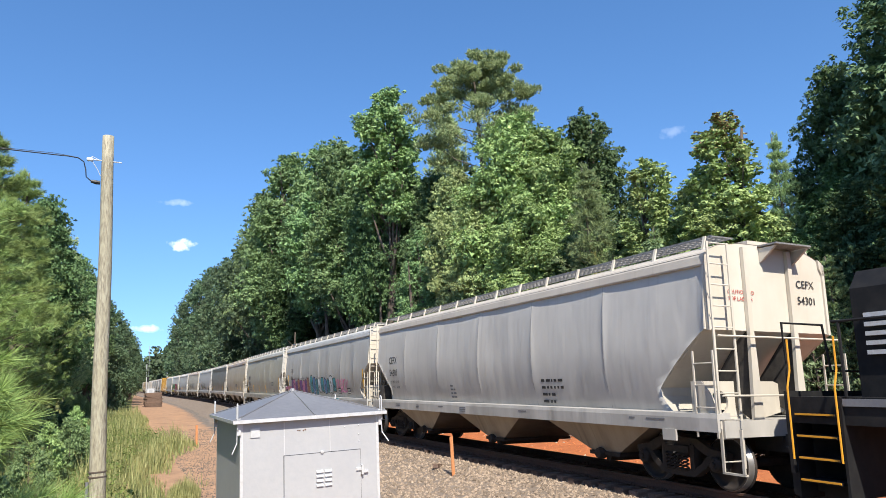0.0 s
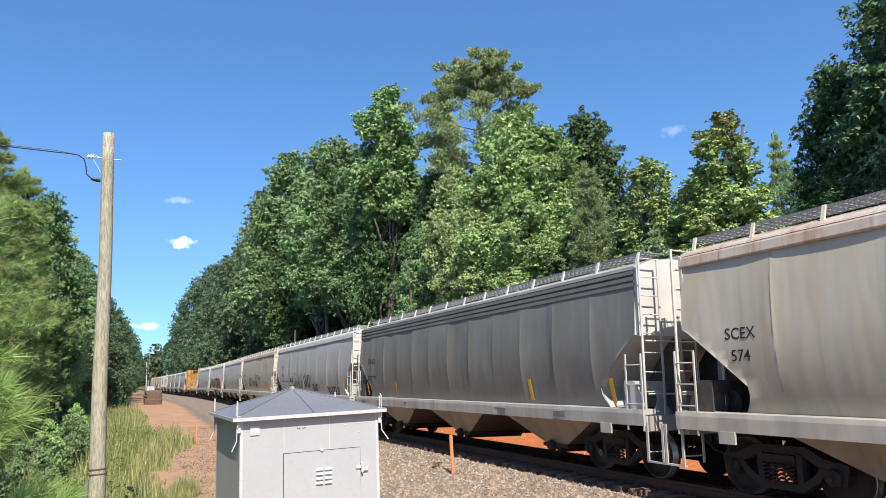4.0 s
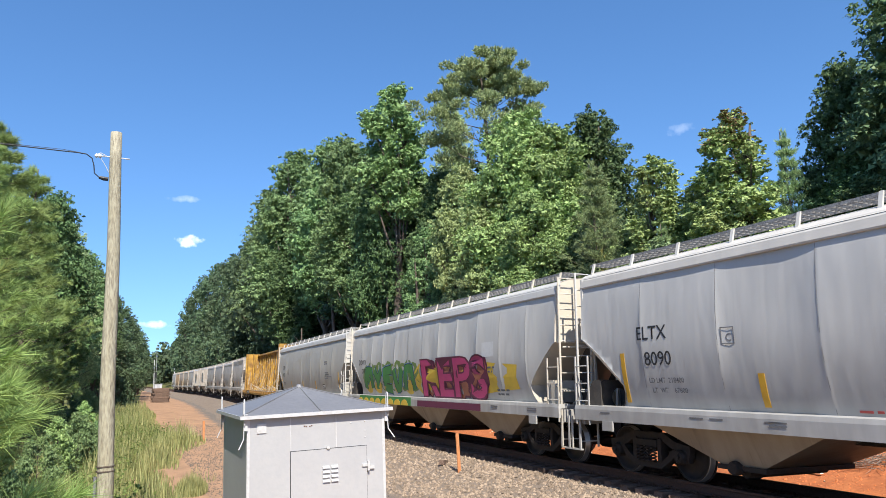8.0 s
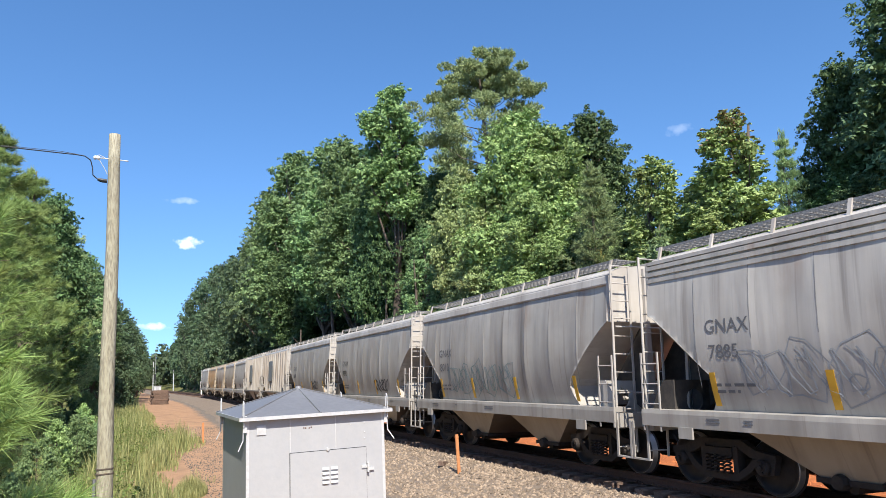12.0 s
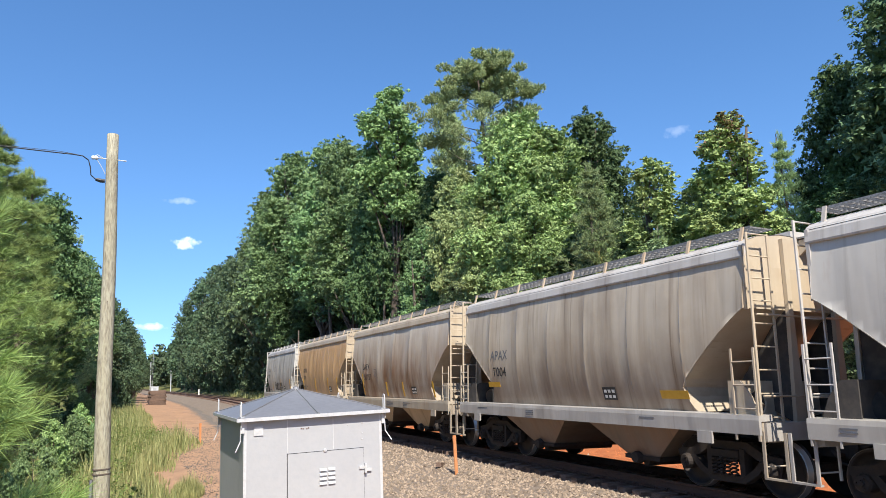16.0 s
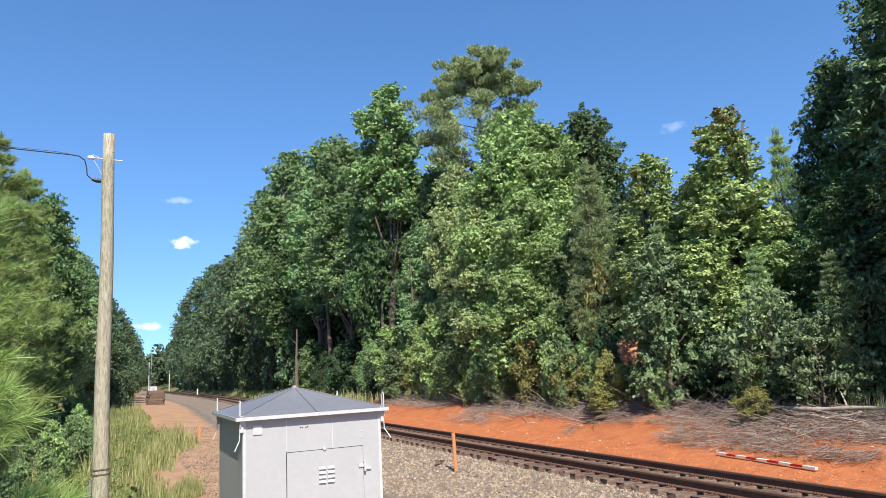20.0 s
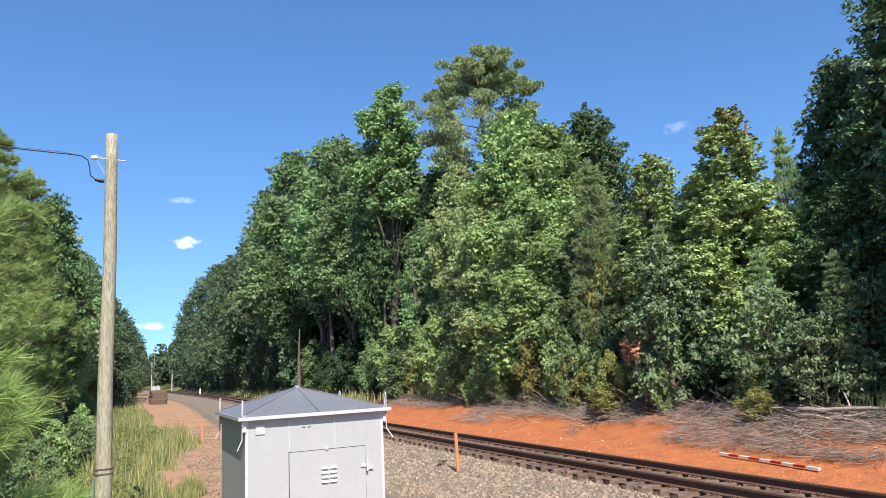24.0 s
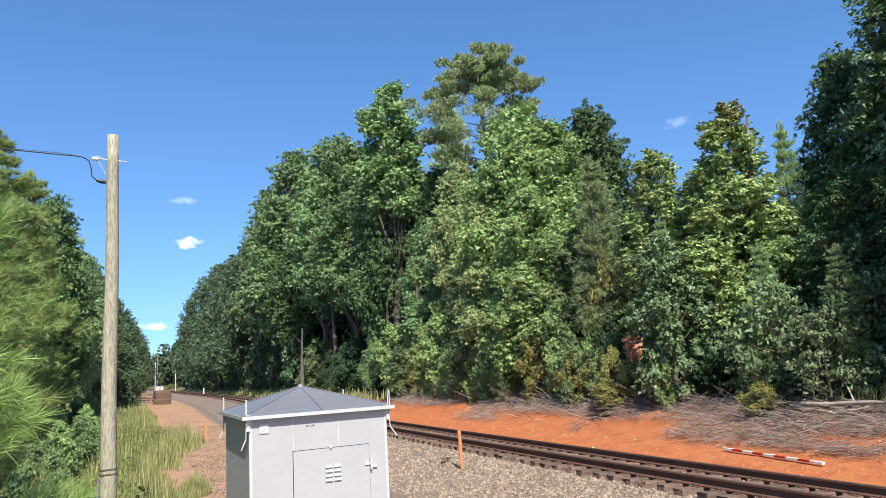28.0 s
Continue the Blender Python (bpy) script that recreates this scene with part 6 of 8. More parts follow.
            text_part(car, num.split()[half], yy - 0.02, 2.02, 0.36, M["ink"])
        bars(car, e - 1.2, 1.7, (3, 3), r, M["ink_soft"])
        panel = part("side_panel", Lump().box(-1.64, -1.63, -e + 5.0, -e + 6.7, 2.05, 3.45).mesh("side_panel", PANEL), None, car, "plain blue-grey bolted panel")
        for q in range(5):
            for yy in (-e + 5.04, -e + 6.66):
                part("bolt", shared("panel_bolt", lambda: Lump().lathe([(0.0, -0.02), (0.02, -0.015), (0.024, 0.0)], (0, 0, 0), "x", 7).mesh("bolt", M["ink"])), None, panel, m=pose(-1.64, yy, 2.13 + q * 0.31))
        stripes(car, (e - 0.8, e - 2.9, -e + 1.0), 1.0)
        rolled(car, rear, 11.1)
    # 18
    car, e = make_hopper("hopper", 11.4, "short pale grey covered hopper car with rust runs", car_paint("rust_run_side", (0.56, 0.56, 0.555), (0.30, 0.24, 0.18), 0.3, top_rust=0.9), DIRTY, DIRTY, 40, bays=2, cut=(1.5, 3.0), ribs=6, bay_mat=M["bay"])
    text_part(car, "GNAX", e - 1.35, 2.5, 0.32, M["ink"])
    text_part(car, "9711", e - 1.6, 2.12, 0.30, M["ink"])
    bars(car, e - 1.5, 1.85, (4, 3), r, M["ink_soft"])
    scribble(car, -e + 5.0, 1.55, 1.3, 0.35, r, SPRAY["black"], 4)
    bar_code(car, -e + 3.0, 1.5, r)
    rolled(car, 286.5, 11.4)
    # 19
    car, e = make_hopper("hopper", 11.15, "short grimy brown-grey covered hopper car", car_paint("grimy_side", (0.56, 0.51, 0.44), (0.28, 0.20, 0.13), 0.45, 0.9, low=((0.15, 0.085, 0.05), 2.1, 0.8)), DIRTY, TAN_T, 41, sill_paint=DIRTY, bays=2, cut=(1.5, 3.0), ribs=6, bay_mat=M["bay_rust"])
    text_part(car, "APAX", e - 1.5, 2.45, 0.34, M["ink_soft"])
    text_part(car, "7004", e - 1.6, 2.02, 0.34, M["ink"])
    part("reflector", Lump().box(-0.002, 0.002, 0, 0.6, 0, 0.13).mesh("reflector", M["reflector"]), None, car, m=on_side(e - 1.9, 1.75))
    part("reflector", Lump().box(-0.002, 0.002, 0, 0.7, 0, 0.15).mesh("reflector", M["reflector"]), None, car, m=on_side(-e + 1.4, 1.55))
    bar_code(car, -e + 3.8, 1.5, r)
    rolled(car, 297.65, 11.15)
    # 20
    car, e = make_hopper("hopper", 11.15, "short covered hopper car, grey above rusty brown dirt", car_paint("half_rusty_side", (0.66, 0.62, 0.56), (0.34, 0.22, 0.13), 0.35, 0.8, low=((0.20, 0.095, 0.045), 2.85, 1.0)), TAN_T, TAN_T, 42, sill_paint=TAN_T, bays=2, cut=(1.5, 3.0), ribs=5, bay_mat=M["bay_tan"])
    text_part(car, "LAFX", e - 1.5, 2.42, 0.34, M["ink"])
    text_part(car, "50157", e - 1.65, 2.02, 0.32, M["ink"])
    part("plate_mark", plate_frame(), None, car, "square plate mark", m=on_side(e - 2.9, 2.15))
    stripes(car, (e - 1.4,), 0.85)
    stripes(car, (e - 4.2, -e + 4.0, -e + 1.3), 0.5)
    bar_code(car, -e + 3.2, 1.5, r)
    rolled(car, 308.8, 11.15)
    # 21
    car, e = make_hopper("hopper", 11.15, "short tan-brown dust-coated covered hopper car", car_paint("tan_side", (0.70, 0.47, 0.26), (0.36, 0.19, 0.09), 0.45, 0.9, top_rust=0.4), TAN_T, TAN_T, 43, bays=2, cut=(1.5, 3.0), ribs=9, bay_mat=M["bay_tan"], sill_paint=TAN_T)
    text_part(car, "GNAX", e - 1.45, 2.50, 0.32, M["ink"])
    text_part(car, "8170", e - 1.6, 2.12, 0.30, M["ink"])
    bars(car, e - 1.6, 1.85, (4, 3), r, M["ink_soft"])
    stripes(car, (e - 1.4, e - 4.2, -e + 3.2, -e + 1.5), 0.75)
    bar_code(car, -e + 3.0, 1.5, r)
    rolled(car, 319.95, 11.15)
    # 22
    car, e = make_hopper("hopper", 11.25, "short light grey covered hopper car at the train's end", car_paint("last_grey_side", (0.60, 0.60, 0.59), (0.20, 0.19, 0.18), 0.42, 1.0), DIRTY, WHITE, 44, bays=2, cut=(1.0, 2.9), ribs=6, bay_mat=M["bay"])
    text_part(car, "GNAX", e - 0.85, 2.72, 0.34, M["ink_soft"])
    text_part(car, "9890", e - 0.9, 2.35, 0.32, M["ink"])
    part("plate_mark", plate_frame(), None, car, "square plate mark", m=on_side(e - 3.2, 2.75))
    bars(car, e - 5.3, 1.95, (3, 5, 5, 5, 3), r, M["ink_soft"], 0.05, 0.10)
    bars(car, e - 1.0, 1.6, (4, 4), r, M["ink_soft"])
    scribble(car, e - 3.4, 1.5, 2.6, 0.5, r, SPRAY["black"], 8, 0.022)
    bar_code(car, -e + 3.4, 1.5, r)
    stripes(car, (-e + 4.6, -e + 1.3), 0.75)
    stripes(car, (e - 2.6,), 0.5)
    rolled(car, 331.2, 11.25)


def make_centerbeam(L):
    """Flat car with a tall truss along its middle and a bulkhead at each end."""
    car = thing("centerbeam_car", "empty yellow centerbeam lumber car with torn wrap", "freight car", "cars of the train")
    r = random.Random(77)
    e = L / 2 - 0.55
    Y = M["yellow"]
    part("deck", Lump().box(-1.42, 1.42, -e, e, 1.08, 1.16).mesh("deck", M["tie"]), None, car, "worn brown deck")
    part("centre_sill", Lump().box(-0.3, 0.3, -e, e, 0.62, 1.075).mesh("centre_sill", Y), None, car)
    for s in (-1, 1):
        part("side_sill", Lump().prism([(s * 1.38, 1.165), (s * 1.53, 1.165), (s * 1.53, 0.86), (s * 1.38, 0.92)], -e, e, "y").mesh("side_sill", Y), None, car)
        for k in range(15):
            y = -e + 0.8 + k * (2 * e - 1.6) / 14
            if s < 0 and e - 5.7 < y < e - 3.3:
                continue
            part("strap_winch", shared(("winch", s), lambda: Lump().box(s * 1.54, s * 1.66, -0.10, 0.10, 0.98, 1.14).tube([(s * 1.60, -0.16, 1.04), (s * 1.60, 0.16, 1.04)], 0.05, 8).mesh("strap_winch", Y)), None, car, m=pose(0, y, 0))
        for k in range(8):
            y = -e + 2.5 + k * (2 * e - 5) / 7
            part("stirrup", shared(("hang", s), lambda: Lump().box(s * 1.50, s * 1.53, -0.2, -0.17, 0.58, 0.9).box(s * 1.50, s * 1.53, 0.17, 0.2, 0.58, 0.9).box(s * 1.50, s * 1.55, -0.2, 0.2, 0.56, 0.60).mesh("stirrup", M["truck"])), None, car, m=pose(0, y, 0))
    # truss
    part("top_chord", Lump().prism([(-0.34, 4.33), (-0.32, 4.45), (0.32, 4.45), (0.34, 4.33), (0.24, 4.29), (-0.24, 4.29)], -e, e, "y").mesh("top_chord", Y), None, car)
    n = 15
    for k in range(n):
        y = -e + 1.3 + k * (2 * e - 2.6) / (n - 1)
        wide = 0.13 if k % 3 else 0.22
        post = Lump()
        for s in (-1, 1):
            post.prism([(s * 0.14, 4.30), (s * 0.25, 4.30), (s * 0.40, 1.165), (s * 0.26, 1.165)], y - wide / 2, y + wide / 2, "y")
        part("post", post.mesh("post", Y), None, car)
        wr = Lump()
        for _ in range(4):
            z = r.uniform(1.5, 3.8)
            d = -0.42 + 0.15 * (z - 1.16) / 3.14
            wr.box(d - 0.006, d + 0.03, y - wide / 2 - 0.01, y + wide / 2 + 0.01, z, z + r.uniform(0.05, 0.30))
        tagged(part("wrap_scrap", wr.mesh("wrap_scrap", M["wrap"]), None, car, "scraps of pale wrap"), kind="stuff")
    for k in range(n - 1):
        if k % 2 == 1 or k in (0, n - 2):
            y0, y1 = (-e + 1.3 + q * (2 * e - 2.6) / (n - 1) for q in (k, k + 1))
            if k % 4 < 2:
                y0, y1 = y1, y0
            for s in (-1, 1):
                d = Lump()
                d.tube([(s * 0.33, y0, 1.25), (s * 0.20, y1, 4.25)], 0.062, 4)
                part("diagonal", d.mesh("diagonal", Y), None, car)
    part("lower_beam", Lump().box(-0.22, 0.22, -e + 0.3, e - 0.3, 1.165, 1.24).mesh("lower_beam", Y), None, car)
    # bulkheads
    for s in (-1, 1):
        bh = part("bulkhead", Lump().box(-1.40, 1.40, s * e - 0.02, s * e + 0.02, 1.0, 4.52).mesh("bulkhead", Y), None, car, "tall yellow end bulkhead")
        for x in (-1.37, -0.7, 0.7, 1.37):
            part("stiffener", Lump().box(x - 0.06, x + 0.06, s * (e - 0.42), s * (e - 0.025), 1.0, 4.5).mesh("stiffener", Y), None, bh)
        for z in (1.7, 2.5, 3.3, 4.1):
            part("cross_rib", Lump().box(-1.30, 1.30, s * (e + 0.022), s * (e + 0.12), z, z + 0.14).mesh("cross_rib", Y), None, bh)
        sc = Lump()
        for _ in range(16):
            y, z, h = s * (e - 0.40 + r.uniform(0, 0.34)), r.uniform(1.2, 3.6), r.uniform(0.2, 0.9)
            sc.box(-1.436, -1.431, y - 0.02, y + 0.025, z, z + h)
        for _ in range(26):
            x, z, h = r.uniform(-1.3, 1.2), r.uniform(1.2, 3.7), r.uniform(0.2, 0.8)
            sc.box(x, x + r.uniform(0.02, 0.10), s * (e - 0.027), s * (e - 0.022), z, z + h)
        tagged(part("scuff", sc.mesh("scuff", M["wrap"]), None, bh, "scraped paint streaks"), kind="stuff")
        lad = ladder_mesh(0.44, 0.5, 4.4, 0.36, "x", Y)
        part("ladder", lad, None, car, m=pose(-1.38, s * (e + 0.16), 0))
        part("end_sill", Lump().box(-1.4, 1.4, s * e - 0.1, s * e + 0.25, 0.80, 1.06).mesh("end_sill", Y), None, car)
        make_truck(car, s * (e - 2.0))
        part("coupler", shared("coupler", coupler_mesh), None, car, m=pose(0, s * (L / 2 - 0.02), 0, 0, 0, 0 if s > 0 else 180))
    # slack straps and broken laths
    for k in range(14):
        y = -e + 2 + k * (2 * e - 4) / 13 + r.uniform(-0.3, 0.3)
        a = r.uniform(-0.7, 0.7)
        part("loose_strap", Lump().tube([(-1.48, y, 1.17), (-1.0, y + a * 0.4, 1.45), (-0.5, y + a, 2.3 + r.uniform(-0.4, 0.8))], 0.011, 4).mesh("loose_strap", M["wrap"]), None, car, "slack tie-down strap")
        part("lath", Lump().box(-0.04, 0.04, -0.7, 0.7, 0, 0.03, pose(-0.9 + r.uniform(-0.2, 0.3), y + 0.5, 1.2 + r.uniform(0.0, 0.3), r.uniform(0, 32), 0, r.uniform(-40, 40))).mesh("lath", M["wrap"]), None, car, "broken lath")
    part("number_board", Lump().box(-1.536, -1.533, e - 5.6, e - 3.4, 0.90, 1.13).mesh("number_board", M["ink"]), None, car)
    text_part(car, "TTZX 866642", e - 3.5, 0.92, 0.24, M["white_paint"], wide=1.35, flat=-1.545)
    return car


def make_locomotive():
    lo = thing("locomotive", "black diesel locomotive with yellow handrails and steps", "locomotive", "cars of the train")
    B = M["loco"]
    e = 10.6
    part("frame", Lump().box(-1.5, 1.5, -e, e, 1.25, 1.62).mesh("frame", B), None, lo)
    part("hood", Lump().prism([(-0.95, 1.62), (-0.95, 3.15), (-0.75, 3.42), (0.75, 3.42), (0.95, 3.15), (0.95, 1.62)], -6.0, e - 0.75, "y").mesh("hood", B), None, lo)
    part("radiator", Lump().prism([(-1.5, 3.35), (-1.45, 4.3), (-0.9, 4.65), (0.9, 4.65), (1.45, 4.3), (1.5, 3.35), (1.0, 3.1), (-1.0, 3.1)], e - 7.5, e - 3.6, "y").mesh("radiator", B), None, lo)
    part("cab", Lump().box(-1.55, 1.55, -e + 2.2, -6.0, 1.62, 4.5).mesh("cab", B), None, lo)
    part("fuel_tank", Lump().box(-1.4, 1.4, -3.0, 3.0, 0.35, 1.2).mesh("fuel_tank", B), None, lo)
    part("end_plate", Lump().box(-1.52, 1.52, e, e + 0.06, 0.55, 1.7).mesh("end_plate", B), None, lo)
    part("step_well", Lump().box(-1.10, 1.10, e - 0.80, e - 0.02, 0.28, 1.24).mesh("step_well", B), None, lo)
    part("step_side", Lump().prism([(e - 0.84, 0.30), (e - 0.80, 0.30), (e - 0.80, 1.62), (e - 0.84, 1.62)], -1.54, -1.06).mesh("step_side", B), None, lo)
    part("pilot", Lump().prism([(e - 0.02, 0.20), (e + 0.10, 0.26), (e + 0.10, 1.24), (e - 0.02, 1.24)], -1.45, 1.45).mesh("pilot", B), None, lo, "black end sheet over the rails")
    part("walkway_edge", Lump().box(-1.53, -1.502, -e + 2.3, e - 0.85, 1.50, 1.60).mesh("walkway_edge", M["galv_roof"]), None, lo, "worn grey walkway edge")
    for k in range(6):
        y = e - 1.9 - k * 1.05
        door = part("hood_door", Lump().box(-0.985, -0.953, y - 0.48, y + 0.48, 1.72, 2.12).mesh("hood_door", B), None, lo)
        part("door_latch", Lump().box(-1.0, -0.986, y - 0.40, y - 0.34, 1.86, 1.96).mesh("door_latch", M["galv_roof"]), None, door)
    for k in range(5):
        part("vent_slat", Lump().box(-1.02, -0.955, e - 3.2, e - 0.95, 2.2 + k * 0.13, 2.26 + k * 0.13).mesh("vent_slat", M["galv_edge"]), None, lo, "bright vent slat")
    for k in range(6):
        part("chevron", Lump().box(-0.9 + k * 0.02, -0.55 + k * 0.02, e - 0.748, e - 0.743, 1.9 + k * 0.22, 2.0 + k * 0.22).mesh("chevron", M["white_paint"]), None, lo, "white stripe")
    for k in range(4):
        z = 0.45 + 0.30 * k
        part("tread", Lump().box(-1.54, -1.1, e - 0.72, e - 0.12, z, z + 0.04).box(-1.1, -1.06, e - 0.72, e - 0.12, z - 0.25, z + 0.04).mesh("tread", B), None, lo)
        part("tread_edge", Lump().box(-1.56, -1.542, e - 0.72, e - 0.12, z + 0.015, z + 0.04).mesh("tread_edge", M["handrail"]), None, lo, "yellow step edge")
    for y in (e - 0.06, e - 0.80):
        part("step_rail", Lump().tube([(-1.58, y, 0.75), (-1.58, y, 1.75), (-1.50, y, 2.0), (-1.50, y, 2.45)], 0.015, 6).mesh("step_rail", M["handrail"]), None, lo, "yellow step handrail")
    for k in range(9):
        y = e - 0.9 - k * 1.5
        part("stanchion", Lump().tube([(-1.5, y, 1.62), (-1.5, y, 2.65)], 0.022, 6).mesh("stanchion", B), None, lo)
    part("long_handrail", Lump().tube([(-1.5, e - 0.8, 2.65), (-1.5, -e + 3, 2.65)], 0.022, 6).mesh("long_handrail", B), None, lo)
    part("end_handrail", Lump().tube([(-1.5, e, 1.65), (-1.5, e, 2.7), (-0.6, e, 2.7), (-0.5, e, 2.0), (0.5, e, 2.0), (0.6, e, 2.7), (1.5, e, 2.7), (1.5, e, 1.65)], 0.022, 6).mesh("end_handrail", B), None, lo)
    part("exhaust", Lump().box(-0.3, 0.3, -1.0, 0.2, 3.43, 4.6).mesh("exhaust", B), None, lo)
    part("aerial", Lump().tube([(-0.6, e - 1.7, 3.42), (-0.6, e - 1.7, 5.0)], 0.03, 6).mesh("aerial", B), None, lo)
    part("hose", Lump().tube([(-0.6, e + 0.06, 1.1), (-0.62, e + 0.25, 0.75), (-0.5, e + 0.35, 0.6), (-0.3, e + 0.30, 0.7)], 0.03, 6).mesh("hose", M["cable"]), None, lo)
    for s in (-1, 1):
        make_truck(lo, s * 7.0)
        make_truck(lo, s * 4.9)
        part("coupler", shared("coupler", coupler_mesh), None, lo, m=pose(0, s * (e + 0.30), 0, 0, 0, 0 if s > 0 else 180))
    return lo


build_train()
loco = make_locomotive()
TRAIN.append((loco, 25.40 + 0.4 - 17.8 - 11.42, 6.0))


# ---- trees and plants ----
def leaf_cloud(name, centre, normal, size, mat, seed, long=1.7):
    """Small folded leaves: rhombs of four corners at the given places, facing about the given ways."""
    r = np.random.RandomState(seed)
    n = len(centre)
    nr = normal + r.normal(0, 0.55, (n, 3))
    nr /= np.linalg.norm(nr, axis=1)[:, None] + 1e-9
    a = np.cross(nr, r.normal(0, 1, (n, 3)))
    a /= np.linalg.norm(a, axis=1)[:, None] + 1e-9
    b = np.cross(nr, a)
    s = (size * r.uniform(0.6, 1.35, n))[:, None]
    w = s / long
    fold = nr * (s * 0.18)
    v = np.stack([centre - a * s * 0.5, centre + b * w * 0.5 + fold, centre + a * s * 0.5, centre - b * w * 0.5 + fold], 1).reshape(-1, 3)
    me = bpy.data.meshes.new(name)
    me.vertices.add(4 * n)
    me.vertices.foreach_set("co", v.astype(np.float32).ravel())
    me.loops.add(4 * n)
    me.loops.foreach_set("vertex_index", np.arange(4 * n, dtype=np.int32))
    me.polygons.add(n)
    me.polygons.foreach_set("loop_start", np.arange(0, 4 * n, 4, dtype=np.int32))
    me.materials.append(mat)
    me.update(calc_edges=True)
    return me


def needle_cloud(name, base, way, length, width, per, mat, seed, spread=0.5):
    """Tufts of thin needles: at each base a brush of three-cornered blades round the given way."""
    r = np.random.RandomState(seed)
    n = len(base)
    B = np.repeat(base, per, 0) + np.repeat(way, per, 0) * r.uniform(-0.5, 0.25, (n * per, 1)) * length
    W = np.repeat(way, per, 0) + r.normal(0, spread, (n * per, 3))
    W /= np.linalg.norm(W, axis=1)[:, None] + 1e-9
    S = np.cross(W, r.normal(0, 1, (n * per, 3)))
    S /= np.linalg.norm(S, axis=1)[:, None] + 1e-9
    ln = length * r.uniform(0.7, 1.2, (n * per, 1))
    v = np.stack([B - S * width / 2, B + S * width / 2, B + W * ln], 1).reshape(-1, 3)
    m = n * per
    me = bpy.data.meshes.new(name)
    me.vertices.add(3 * m)
    me.vertices.foreach_set("co", v.astype(np.float32).ravel())
    me.loops.add(3 * m)
    me.loops.foreach_set("vertex_index", np.arange(3 * m, dtype=np.int32))
    me.polygons.add(m)
    me.polygons.foreach_set("loop_start", np.arange(0, 3 * m, 3, dtype=np.int32))
    me.materials.append(mat)
    me.update(calc_edges=True)
    return me


def sprays(name, centre, normal, size, mat, seed):
    """Fine foliage seen from some way off: one small three-cornered leaf at each place."""
    r = np.random.RandomState(seed)
    n = len(centre)
    nr = normal + r.normal(0, 0.52, (n, 3))
    nr /= np.linalg.norm(nr, axis=1)[:, None] + 1e-9
    a = np.cross(nr, r.normal(0, 1, (n, 3)))
    a /= np.linalg.norm(a, axis=1)[:, None] + 1e-9
    b = np.cross(nr, a)
    s = (size * r.uniform(0.65, 1.4, n))[:, None]
    v = np.stack([centre - a * s * 0.5 + b * s * 0.38, centre - a * s * 0.5 - b * s * 0.38, centre + a * s * 0.6], 1).reshape(-1, 3)
    me = bpy.data.meshes.new(name)
    me.vertices.add(3 * n)
    me.vertices.foreach_set("co", v.astype(np.float32).ravel())
    me.loops.add(3 * n)
    me.loops.foreach_set("vertex_index", np.arange(3 * n, dtype=np.int32))
    me.polygons.add(n)
    me.polygons.foreach_set("loop_start", np.arange(0, 3 * n, 3, dtype=np.int32))
    me.materials.append(mat)
    me.update(calc_edges=True)
    return me


def wood(name, tall, radius, limbs, r, mat, lean=0.3, thick=0.55):
    """Trunk and limbs as one tapered skeleton. limbs: rows of (from height, tip)."""
    lump = Lump()
    zs = np.linspace(-0.3, tall, 9)
    bend = [(lean * math.sin(z / tall * 2.5 + 1) - lean * math.sin(1), lean * math.cos(z / tall * 2.1) - lean, z) for z in zs]
    lump.tube(bend, [radius * (1.25 if i == 0 else 1 - 0.85 * i / 8) for i in range(9)], 8)
    for z, tip in limbs:
        k = z / tall
        p = Vector((lean * math.sin(k * 2.5 + 1) - lean * math.sin(1), lean * math.cos(k * 2.1) - lean, z))
        tip = Vector(tip)
        q = (p + tip) / 2 + Vector((0, 0, -0.08 * (tip - p).length))
        rr = radius * (1 - 0.85 * k) * thick
        lump.tube([p, q, tip], [rr, rr * 0.6, rr * 0.2], 5, cap=False)
    return lump.mesh(name, mat, True)


